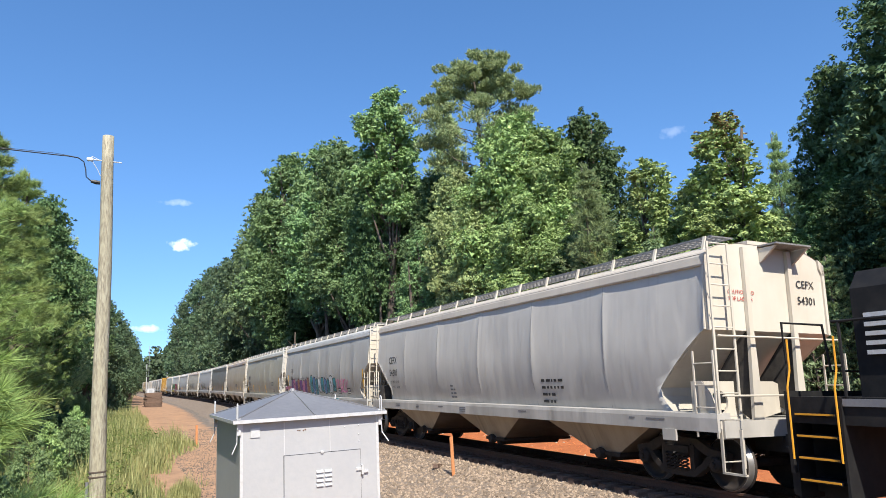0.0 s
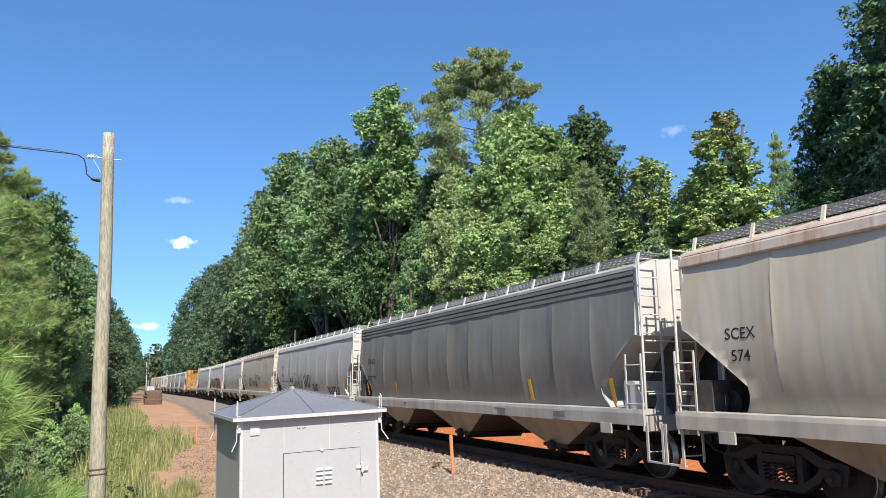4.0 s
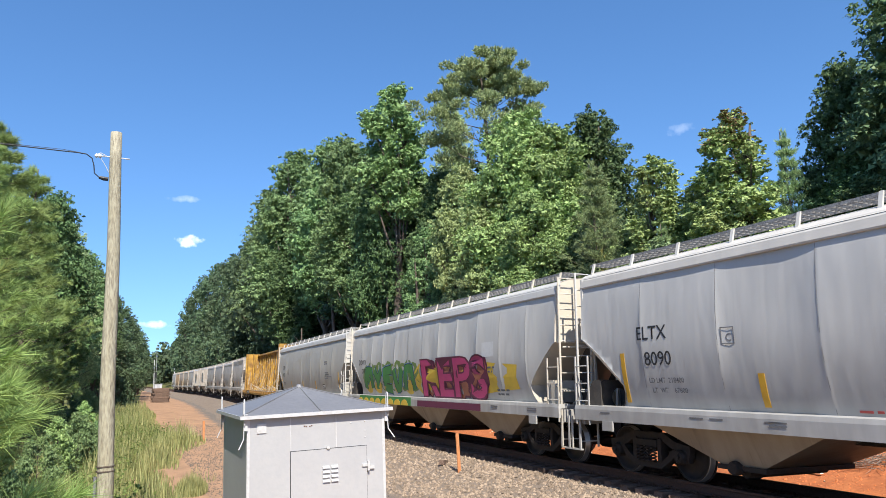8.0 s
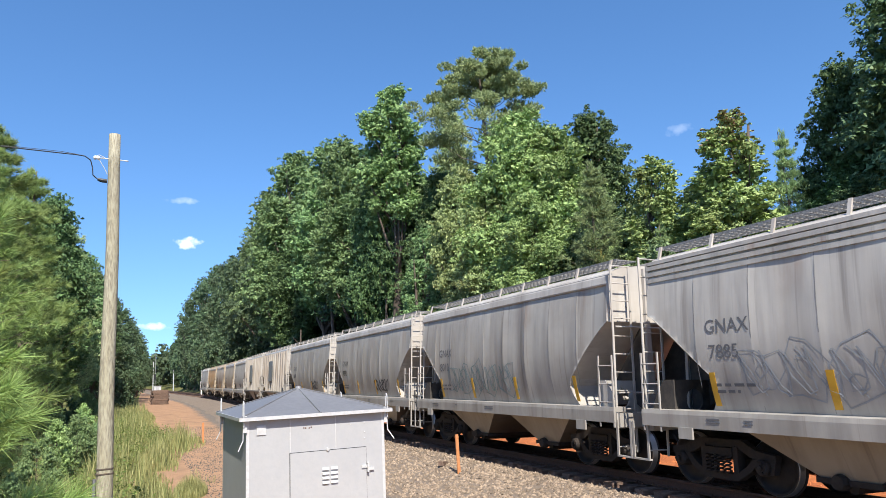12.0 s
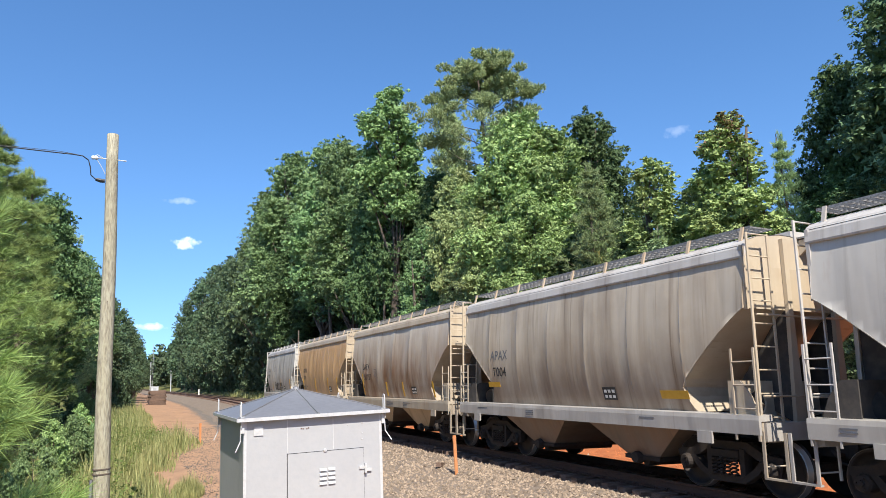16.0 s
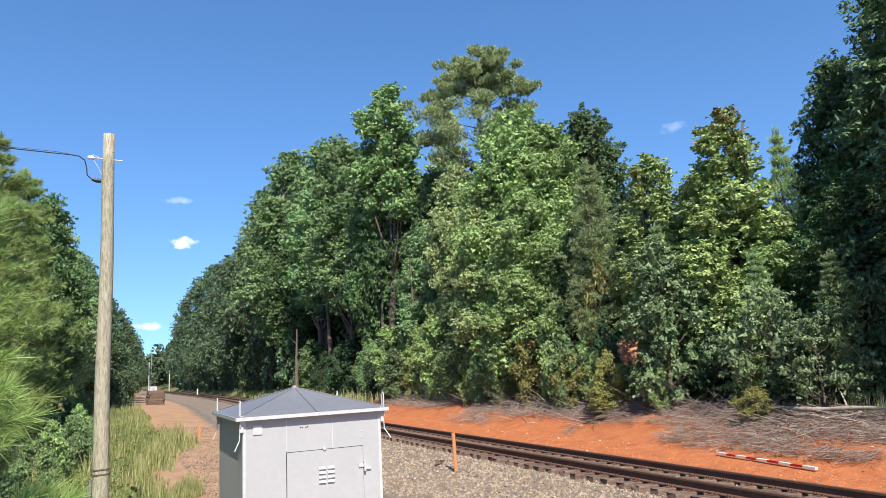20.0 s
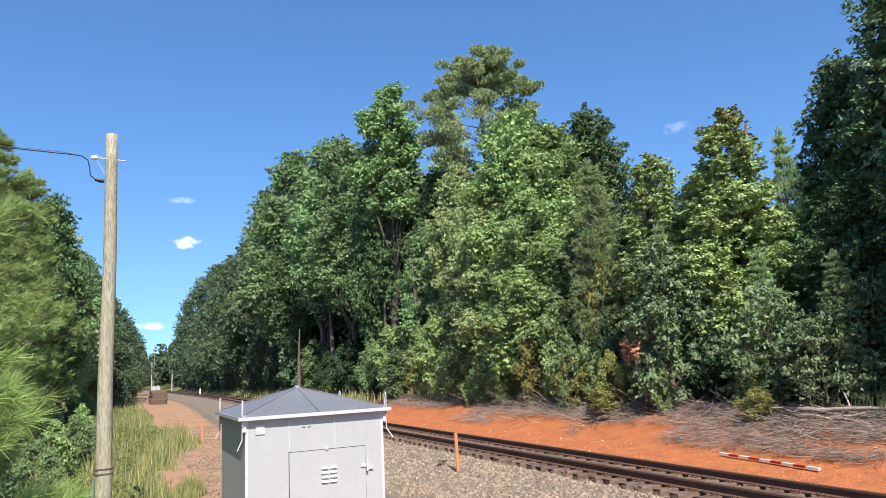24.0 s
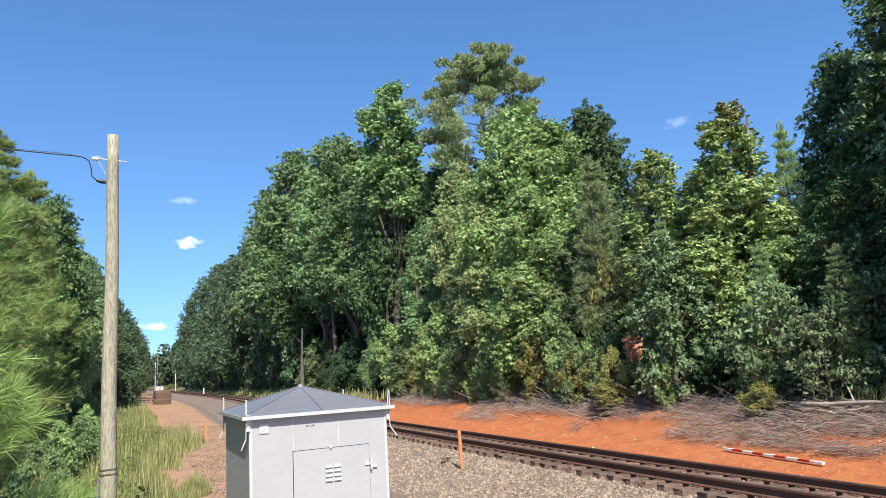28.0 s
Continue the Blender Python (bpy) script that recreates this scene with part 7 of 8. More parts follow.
def broadleaf(name, label, tall, spread, base, leaves, size, mat, seed, top=None, lobes=26, flat=0.8, category="tree", bunch=14, cone=False):
    """A broad-leaved tree: a crown of many uneven leaf masses on limbs. base: height at which the crown begins."""
    r = random.Random(seed)
    rs = np.random.RandomState(seed)
    tree = thing(name, label, category, "trees by the line")
    lob = []
    for k in range(lobes):
        u = (k + 0.5) / lobes
        z = base + (tall - base) * (0.04 + 0.94 * u)
        env = math.sin(math.pi * min(1.0, (0.16 + 0.80 * u)) ** 0.85) ** 0.75
        if cone:
            env = min(1.0, 0.75 + u) * (1 - u) ** 0.62 + 0.06
        rad = spread * env * r.uniform(0.35, 0.85)
        q = k * 2.4 + r.uniform(-0.5, 0.5)
        size_l = spread * r.uniform(0.24, 0.42) * (0.30 + 0.80 * env if cone else 0.6 + 0.55 * env)
        lob.append((rad * math.cos(q), rad * math.sin(q), z, size_l))
    limbs = [(max(base * 0.7, z - 0.35 * tall * r.uniform(0.3, 0.8)), (x, y, z)) for x, y, z, _ in lob]
    part("trunk", wood("trunk", tall * 0.93, 0.018 * tall + 0.03, limbs, r, M["bark"]), None, tree)
    tot = sum(s * s for *_, s in lob)
    C, N = [], []
    for x, y, z, s in lob:
        n = max(2, int(leaves / bunch * s * s / tot))
        d = rs.normal(0, 1, (n, 3))
        d[:, 2] = np.where(d[:, 2] < -0.3, -d[:, 2], d[:, 2])
        d /= np.linalg.norm(d, axis=1)[:, None]
        bumps = 1 + 0.25 * np.sin(d[:, :1] * 5 + z) * np.cos(d[:, 1:2] * 6 + x)
        p = d * s * bumps * (1 - 0.5 * rs.rand(n, 1) ** 2.2) * np.array([1, 1, flat]) + np.array([x, y, z])
        spread_l = s * 0.125
        off = rs.normal(0, 1, (n, bunch, 3))
        off *= 1.45 * rs.rand(n, bunch, 1) ** 0.45 / np.linalg.norm(off, axis=2)[..., None] * np.array([1, 1, 0.5]) * spread_l
        p = (p[:, None] + off).reshape(-1, 3)
        C.append(p)
        tilt = rs.normal(0, 0.32, (n, 1, 3))
        N.append((d[:, None] * 0.55 + tilt + off / spread_l * 0.2 + np.array([0, 0, 0.75])).reshape(-1, 3))
        # the shaded inside of the crown
        k = int(leaves * 0.25 * s * s / tot)
        C.append(rs.normal(0, 0.26, (k, 3)) * s + np.array([x, y, z]))
        N.append(rs.normal(0, 1, (k, 3)))
    S = np.concatenate([np.full(len(c), size if i % 2 == 0 else size * 1.9) for i, c in enumerate(C)])
    C, N = np.concatenate(C), np.concatenate(N)
    if top is None:
        part("crown", sprays("crown", C, N, S, mat, seed), None, tree)
    else:
        pick = C[:, 2] + rs.normal(0, 0.9, len(C)) > tall * 0.955
        part("crown", sprays("crown", C[~pick], N[~pick], S[~pick], mat, seed), None, tree)
        part("crown_top", sprays("crown_top", C[pick], N[pick], S[pick], top, seed), None, tree, "reddening top leaves")
    return tree


def pine(name, label, tall, spread, base, whorls, per_whorl, tufts, needle, width, per, mat, seed, dome=0.5, droop=0.1, tight=1.0, spread_n=0.5):
    """A pine: whorls of boughs set with needle tufts."""
    r = random.Random(seed)
    rs = np.random.RandomState(seed)
    tree = thing(name, label, "pine tree", "trees by the line")
    limbs, B, W = [], [], []
    for k in range(whorls):
        u = (k + 0.5) / whorls
        z = base + (tall - base) * u * 0.97
        reach = spread * ((1 - u) ** dome) * (0.6 + 0.5 * min(1, u * 4)) + 0.12
        for j in range(per_whorl):
            q = 2 * math.pi * j / per_whorl + k * 1.3 + r.uniform(-0.45, 0.45)
            ln = reach * r.uniform(0.55, 1.1)
            tip = Vector((ln * math.cos(q), ln * math.sin(q), z + ln * r.uniform(0.05, 0.45) - droop * ln))
            limbs.append((z, tuple(tip)))
            for i in range(tufts):
                f = r.uniform(0.35, 1.0) ** 0.7
                c = Vector((0, 0, z)).lerp(tip, f)
                sp = (0.10 + 0.22 * ln) * (1.15 - 0.6 * f) * tight
                c += Vector((r.gauss(0, sp), r.gauss(0, sp), r.gauss(0, sp * 0.45)))
                B.append(tuple(c))
                w = Vector((math.cos(q) + r.gauss(0, 0.6), math.sin(q) + r.gauss(0, 0.6), 0.55 + r.gauss(0, 0.3))).normalized()
                W.append(tuple(w))
    for i in range(tufts * 2):
        B.append((r.gauss(0, 0.12), r.gauss(0, 0.12), tall - r.uniform(0, 0.8)))
        W.append((r.gauss(0, 0.3), r.gauss(0, 0.3), 1.0))
    part("trunk", wood("trunk", tall, 0.014 * tall + 0.03, limbs, r, M["bark"], 0.12, 0.2), None, tree)
    part("crown", needle_cloud("crown", np.array(B), np.array(W), needle, width, per, mat, seed, spread_n), None, tree)
    return tree


def crown_pine(name, label, tufts, needle, width, per, mat, seed):
    """A tall pine, ten high, whose crown is a rounded head over spreading plates of needles on crooked boughs."""
    r = random.Random(seed)
    rs = np.random.RandomState(seed)
    tree = thing(name, label, "pine tree", "trees by the line")
    limbs, B, W = [], [], []
    head = [(1.0 * math.cos(k * 2.4) * math.sqrt((k + 0.5) / 14), 1.0 * math.sin(k * 2.4) * math.sqrt((k + 0.5) / 14), 9.72 - 0.085 * k, 0.40) for k in range(14)]
    wings = [(1.25, -0.2, 8.62, 0.42), (-1.05, -0.3, 8.75, 0.42), (-1.55, 0.2, 8.35, 0.48), (-1.35, -0.6, 7.85, 0.55), (0.9, 0.5, 8.3, 0.5), (0.2, -0.8, 8.25, 0.55), (1.1, -0.5, 7.7, 0.5), (-1.6, 0.0, 7.3, 0.55), (-0.5, -0.9, 7.3, 0.6), (0.5, 0.9, 7.4, 0.6), (-1.1, 0.6, 6.7, 0.6), (0.9, -0.4, 6.8, 0.5)]
    for x, y, z, s in head + wings:
        c = np.array([x, y, z])
        limbs.append((max(5.0, z - 0.5 * math.hypot(x, y) - 0.15), (x, y, z - 0.05)))
        for _ in range(6):
            c2 = c + np.array([r.gauss(0, 0.30), r.gauss(0, 0.30), r.gauss(0, 0.15)])
            k = tufts // 16
            d = rs.normal(0, 1, (k, 3))
            d /= np.linalg.norm(d, axis=1)[:, None]
            B.append(c2 + d * (rs.rand(k, 1) ** 0.4) * np.array([s, s, s * 0.42]) * 0.62)
            W.append(d * np.array([0.8, 0.8, 0.3]) + np.array([0, 0, 0.7]))
    part("trunk", wood("trunk", 9.7, 0.16, limbs, r, M["bark"], 0.15, 0.3), None, tree)
    part("crown", needle_cloud("crown", np.concatenate(B), np.concatenate(W), needle, width, per, mat, seed), None, tree)
    return tree


def set_down(proto, x, y, scale, turn, sink=0.1, squeeze=1.0, label=""):
    m = Matrix.Translation((x, y, ground_z(x, y) - sink)) @ Matrix.Rotation(turn, 4, "Z") @ Matrix.Diagonal((scale * squeeze, scale * squeeze, scale, 1))
    ob = copy_thing(proto, m)
    if label:
        ob["label"] = label
    return ob


def drop(proto):
    for o in list(proto.children_recursive) + [proto]:
        bpy.data.objects.remove(o)


def plant():
    r = random.Random(31)
    # patterns, each of unit height 10 unless said
    P = {
        "oak": broadleaf("oak_tree", "tall green broad-leaved tree at the forest edge", 10, 2.2, 1.6, 50000, 0.084, M["leaf_a"], 1, lobes=56),
        "high": broadleaf("oak_tree", "tall forest tree with a bare lower trunk", 10, 2.0, 3.9, 38000, 0.084, M["leaf_a"], 21, lobes=46),
        "gum": broadleaf("sweetgum_tree", "bright green leafy tree at the forest edge", 10, 2.2, 1.2, 62000, 0.083, M["leaf_b"], 2, lobes=56),
        "dark": broadleaf("dark_oak_tree", "dark green broad-leaved tree in the forest", 10, 2.5, 1.5, 46000, 0.094, M["leaf_c"], 3, lobes=56),
        "olive": broadleaf("elm_tree", "olive green leafy tree with dulling leaves", 10, 2.2, 1.0, 58000, 0.080, M["leaf_d"], 4, lobes=56),
        "poplar": broadleaf("poplar_tree", "tall narrow bright green tree", 10, 1.35, 5.2, 34000, 0.066, M["leaf_poplar"], 5, lobes=40),
        "turning": broadleaf("turning_tree", "young tree with leaves beginning to yellow", 10, 2.2, 0.6, 56000, 0.082, M["leaf_e"], 6, lobes=60, cone=True),
        "redtop": broadleaf("redtop_tree", "young green tree with a reddening top", 10, 2.4, 0.6, 60000, 0.082, M["leaf_e"], 7, top=M["leaf_red"], lobes=64, cone=True),
        "big": broadleaf("big_maple_tree", "large dark green leafy tree beside the line", 10, 3.3, 0.4, 110000, 0.090, M["leaf_maple"], 15, lobes=100, cone=True),
        # back trees wear the shade colour to darken the depth of the wood
        "back": broadleaf("forest_tree", "green tree deeper in the wood", 10, 3.0, 1.2, 9000, 0.19, M["leaf_shade"], 16, lobes=24),
        "far": broadleaf("forest_tree", "green broad-leaved tree down the line", 10, 2.9, 1.0, 17000, 0.120, M["leaf_far"], 17, lobes=38),
        "pine": crown_pine("tall_pine", "tall pine with a broad layered crown", 1400, 0.085, 0.024, 10, M["needle"], 8),
        "midpine": pine("loblolly_pine", "bushy green pine at the edge of the wood", 10, 2.5, 0.8, 18, 7, 22, 0.20, 0.030, 16, M["needle"], 9, dome=0.7, droop=0.05),
        "sunny": pine("loblolly_pine", "bushy yellow-green pine on the sunny side of the path", 10, 2.6, 0.5, 20, 7, 20, 0.24, 0.016, 36, M["needle_left"], 19, dome=0.6, droop=0.15, tight=0.65),
        "young": pine("young_pine", "young blue-green pine with dense needles", 10, 2.2, 0.5, 20, 8, 20, 0.20, 0.026, 16, M["needle_blue"], 10, dome=0.75, droop=0.0, tight=0.9),
        "shrub": broadleaf("shrub", "green leafy shrub at the foot of the trees", 10, 5.0, 0.3, 15000, 0.20, M["leaf_a"], 11, lobes=20, category="shrub"),
        "bright": broadleaf("bright_shrub", "light green leafy sapling", 10, 4.2, 0.3, 15000, 0.20, M["leaf_b"], 12, lobes=20, category="shrub"),
        "pale": broadleaf("pale_shrub", "pale silvery-green leafy sapling", 10, 3.0, 0.3, 22000, 0.15, M["leaf_pale"], 22, lobes=34, category="shrub"),
        "feather": broadleaf("feathery_shrub", "light green shrub with drooping feathery sprays", 10, 6.0, 1.5, 5200, 0.22, M["leaf_pale"], 23, lobes=22, flat=0.15, category="shrub"),
        "yellow": broadleaf("yellowing_shrub", "shrub with yellowing leaves and vines", 10, 5.0, 0.2, 13000, 0.20, M["leaf_yellow"], 13, lobes=16, category="shrub"),
        # shrubs with shade painted into their leaves, for the dark recesses
        "deep": broadleaf("dark_shrub", "dark green shrub, shade of the wood put in its leaf colour", 10, 5.0, 0.3, 13000, 0.21, M["leaf_shade"], 14, lobes=18, category="shrub"),
        "thicket": broadleaf("shrub", "green shrub at the foot of the far trees", 10, 5.0, 0.3, 2600, 0.5, M["leaf_far"], 18, lobes=16, category="shrub"),
    }

    def tree(kind, x, y, h, wide=1.0, turn=None):
        set_down(P[kind], x, y, h / 10, r.uniform(0, 6.28) if turn is None else turn, 0.1, wide)

    # right of the line: the near trees
    for row in (("big", 23.6, 11.6, 15.0, 0.95), ("dark", 24.4, 15.8, 12.0, 0.7), ("dark", 20.9, 13.6, 6.5, 1.1), ("dark", 20.8, 10.8, 8.2, 1.1), ("back", 27.5, 13.0, 10.0, 1.0), ("dark", 22.3, 14.4, 8.0, 1.0),
                ("redtop", 21.2, 18.5, 11.2, 1.2), ("turning", 20.2, 21.6, 10.3, 1.1), ("olive", 21.2, 20.4, 8.6, 0.95), ("young", 21.9, 16.7, 9.6, 0.55), ("young", 19.0, 24.3, 10.8, 0.85),
                ("gum", 20.6, 33.0, 16.4, 0.98), ("gum", 22.0, 31.6, 15.0, 0.95), ("gum", 18.8, 29.4, 10.6, 1.0), ("olive", 20.1, 39.9, 15.4, 0.7), ("olive", 18.9, 34.0, 12.0, 1.0), ("dark", 29.8, 37.9, 18.6, 0.85),
                ("dark", 19.9, 26.6, 8.0, 1.0), ("dark", 21.0, 24.0, 7.6, 1.0)):
        tree(*row)
    # the tall trees in the middle
    tree("pine", 23.9, 42.3, 24.9, 0.95, radians(-30.5))
    for row in (("midpine", 25.6, 51.6, 24.0, 0.7), ("dark", 23.7, 55.6, 19.0, 0.75), ("poplar", 21.2, 55.0, 27.2, 0.95), ("dark", 21.4, 59.3, 22.5, 0.62), ("oak", 20.3, 46.2, 12.2, 0.8), ("dark", 22.6, 48.0, 17.0, 0.75),
                ("high", 23.0, 73.7, 28.2, 0.85), ("high", 23.5, 84.5, 31.2, 0.85), ("high", 21.4, 78.9, 24.2, 1.0), ("oak", 21.9, 96.8, 34.0, 0.95), ("oak", 22.6, 118.0, 34.0, 0.95), ("high", 21.6, 68.0, 20.0, 1.1), ("dark", 21.6, 90.0, 22.0, 0.9)):
        tree(*row)
    # saplings and bushes before the trees
    for row in (("bright", 18.2, 31.9, 5.8, 0.85), ("bright", 18.3, 40.3, 5.3, 0.75), ("bright", 18.8, 50.1, 5.3, 0.9), ("pale", 18.0, 19.4, 6.2, 0.85), ("young", 19.4, 20.7, 7.0, 0.75), ("yellow", 19.0, 24.0, 6.4, 0.32),
                ("feather", 18.3, 15.2, 3.9, 0.80), ("feather", 18.0, 13.4, 2.9, 0.85), ("young", 19.7, 16.5, 5.2, 0.85), ("shrub", 19.8, 76.1, 5.8, 0.9), ("deep", 19.5, 62.5, 4.9, 1.0), ("deep", 19.0, 26.1, 3.8, 0.85),
                ("deep", 19.0, 18.4, 3.2, 0.9), ("deep", 19.0, 14.6, 2.6, 1.1), ("yellow", 17.5, 24.7, 2.4, 0.75), ("yellow", 17.7, 28.1, 3.2, 0.7), ("young", 17.6, 31.1, 3.7, 1.0), ("yellow", 17.0, 21.8, 1.3, 1.3),
                ("yellow", 17.1, 15.0, 1.1, 1.2), ("pale", 17.9, 46.7, 3.6, 1.2), ("shrub", 18.0, 36.5, 4.2, 0.8), ("bright", 18.0, 26.5, 4.6, 0.6)):
        tree(*row)
    # and on down the line
    for row in (("far", 21.2, 107.0, 29.0, 0.75), ("far", 20.4, 128.0, 27.0, 0.8), ("far", 21.0, 132.0, 25.5, 0.8), ("far", 20.2, 146.0, 27.0, 0.75), ("far", 20.4, 160.0, 28.0, 0.8), ("far", 20.0, 176.0, 30.0, 0.75),
                ("far", 19.5, 195.0, 30.0, 0.75), ("far", 19.2, 216.0, 29.0, 0.7), ("far", 19.0, 240.0, 28.0, 0.7)):
        tree(*row)
    # wood's edge beside and behind the camera: unseen trees added to shade the right
    for row in (("dark", 20.0, 4.4, 17.0, 0.85), ("dark", 24.6, 6.0, 15.0, 0.8), ("dark", 21.0, 1.0, 14.0, 1.1), ("dark", 20.0, -4.5, 15.0, 1.0), ("back", 27.0, 6.0, 13.5, 1.2), ("back", 21.5, -8.0, 12.0, 1.0)):
        tree(*row)
    # second rows behind, which close the wood
    for k in range(30):
        y = 8 + k * 6.2 + r.uniform(-1.5, 1.5)
        tree("back", 27.0 + r.uniform(0, 3.0), y, (8.5 if y < 38 else min(10.5 + 0.17 * y, 25)) * r.uniform(0.85, 1.0), 1.1)
    for k in range(9):
        tree("back", 25.0 + r.uniform(-1, 2), 6 + k * 3.6, 7.5 + r.uniform(-1, 1), 1.3)
    # understorey along the bank
    for k in range(62):
        y = 9.5 + 1.15 * k + r.uniform(-0.5, 0.5)
        o = 7.5 + r.uniform(0, 1.8) + (0.6 if y < 16 else 0)
        x = track_x(y) + o
        h = r.uniform(1.6, 3.6) if k % 3 else r.uniform(3.2, 5.2)
        kind = "deep" if y < 15.5 else r.choice(("shrub", "bright", "bright", "deep", "shrub", "yellow", "bright")) if y < 50 else r.choice(("shrub", "deep", "deep", "deep"))
        tree(kind, x, y, min(h, 2.2) if kind == "yellow" else h, 0.6)
    for k in range(15):
        y = 19.5 + 1.9 * k + r.uniform(-0.5, 0.5)
        tree(("bright", "yellow", "bright", "shrub")[k % 4], track_x(y) + 6.9 + r.uniform(-0.2, 0.4), y, r.uniform(1.5, 3.2), 0.55)
    for k in range(26):
        y = 80 + 7 * k
        x = track_x(y) + 6.6 + r.uniform(-0.5, 0.7)
        tree("thicket", x, y, r.uniform(3.5, 7.5), 0.6)
    for x, y, h in ((19.0, 16.2, 3.4), (18.7, 27.4, 4.2), (18.2, 21.8, 3.0), (18.6, 35.0, 4.5), (18.9, 13.2, 4.6)):
        tree("young", x, y, h, 1.0)
    # left of the line
    for row in (("sunny", -4.7, 18.4, 8.6, 1.05), ("sunny", -4.4, 24.0, 10.6, 0.95), ("sunny", -4.7, 30.0, 12.3, 0.95), ("sunny", -4.5, 38.0, 13.0, 0.85), ("dark", -4.2, 47.0, 14.0, 0.8), ("midpine", -3.9, 55.0, 14.2, 0.8),
                ("oak", -3.4, 63.0, 13.4, 0.8), ("dark", -2.9, 72.0, 13.4, 0.8), ("far", -2.3, 84.0, 13.4, 0.8), ("far", -1.4, 97.0, 13.4, 0.8), ("far", -0.3, 112.0, 13.6, 0.75)):
        tree(*row)
    for row in (("far", 0.8, 130.0, 13.6, 0.75), ("far", 1.8, 148.0, 13.6, 0.75), ("far", 2.7, 170.0, 14.0, 0.75), ("far", 3.4, 195.0, 14.0, 0.75), ("far", 3.8, 225.0, 15.0, 0.75),
                ("back", -9.5, 24.0, 12.0, 1.0), ("back", -9.0, 36.0, 14.0, 1.0), ("back", -8.5, 50.0, 15.0, 1.0), ("back", -9.0, 17.0, 9.0, 1.0), ("back", -8.0, 65.0, 14.0, 1.0)):
        tree(*row)
    for k in range(22):
        y = 13.5 + 2.6 * k + r.uniform(-0.6, 0.6)
        tree(r.choice(("shrub", "bright", "deep", "shrub")), -2.9 + 0.012 * y + r.uniform(-1.0, 0.5), y, r.uniform(1.0, 2.3), 0.55)
    for k in range(16):
        y = 11.5 + 1.3 * k + r.uniform(-0.4, 0.4)
        tree(r.choice(("bright", "shrub", "bright")), -1.6 + 0.02 * y + r.uniform(-0.8, 0.4), y, r.uniform(0.9, 2.0), 0.6)
    for k in range(18):
        y = 70 + 9 * k
        tree("thicket", -0.6 + 0.024 * (y - 70) + r.uniform(-0.5, 0.5), y, r.uniform(2.2, 4.2), 0.6)
    # behind the camera, so that the wood closes round
    for k in range(5):
        tree("back", -9 + 1.5 * k, -9 - 1.2 * (k % 3), 6.0, 1.0)
    for p in P.values():
        drop(p)


plant()


def far_wood():
    """The woods where the line runs out of sight: leaf masses too far to tell apart."""
    rs = np.random.RandomState(9)
    C, N = [], []
    for k in range(150):
        y = 270 + 330 * rs.rand()
        s = 1 if k % 2 else -1
        x = track_x(y) + s * (8.5 + 30 * rs.rand() ** 1.5) + (1 if s > 0 else -1)
        h = rs.uniform(11, 21) if s < 0 else rs.uniform(15, 26)
        for _ in range(9):
            d = rs.normal(0, 1, (42, 3))
            d /= np.linalg.norm(d, axis=1)[:, None]
            c = np.array([x + rs.normal(0, 2.2), y + rs.normal(0, 2.2), 1 + h * rs.uniform(0.15, 0.9)])
            C.append(c + d * rs.uniform(1.5, 2.8))
            N.append(d)
    for k in range(70):
        x = -40 + 110 * rs.rand()
        h = rs.uniform(12, 17)
        for _ in range(6):
            d = rs.normal(0, 1, (42, 3))
            d /= np.linalg.norm(d, axis=1)[:, None]
            C.append(np.array([x, 640, 1 + h * rs.uniform(0.1, 0.9)]) + d * 3)
            N.append(d)
    me = leaf_cloud("far_wood", np.concatenate(C), np.concatenate(N), 2.0, M["leaf_far"], 3, 1.3)
    tagged(new("far_wood", me), "distant green woods where the railway runs out of sight", "woods", kind="stuff")


far_wood()


def wood_behind():
    """The closed depth of the woods on both sides: leaf masses that fill the gaps between the trees."""
    rs = np.random.RandomState(21)
    C, N = [], []
    for k in range(520):
        right = k % 4 != 0
        y = 2 + 200 * rs.rand() ** 1.3
        x = track_x(y) + (18.5 + 7 * rs.rand() if right else -17.5 + 0.02 * y - 5 * rs.rand())
        h = 8.0 if y < 38 else 13
        d = rs.normal(0, 1, (110, 3))
        d /= np.linalg.norm(d, axis=1)[:, None]
        C.append(np.array([x, y, 0.8 + (h - 1.5) * rs.rand()]) + d * np.array([1.3, 2.0, 1.5]) * rs.uniform(0.4, 1.0, (110, 1)))
        N.append(d)
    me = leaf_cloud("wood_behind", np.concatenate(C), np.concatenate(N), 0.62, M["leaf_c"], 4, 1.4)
    tagged(new("wood_behind", me), "dense dark foliage deep in the woods", "woods", kind="stuff")


wood_behind()


def near_pines():
    """The long-needled pine boughs close on the left of the camera."""
    for x, y, h, sd, spread in ((-1.28, 4.1, 4.3, 51, 0.95), (-1.75, 6.4, 4.6, 52, 1.15), (-2.3, 9.2, 5.0, 53, 1.5)):
        t = pine("near_pine", "young long-needled pine close beside the path", h, spread, 0.3, 11, 6, 7, 0.17, 0.0045, 130, M["needle_near"], sd, dome=0.45, droop=-0.05, tight=0.45, spread_n=0.62)
        t.matrix_basis = pose(x, y, ground_z(x, y) - 0.1)


near_pines()


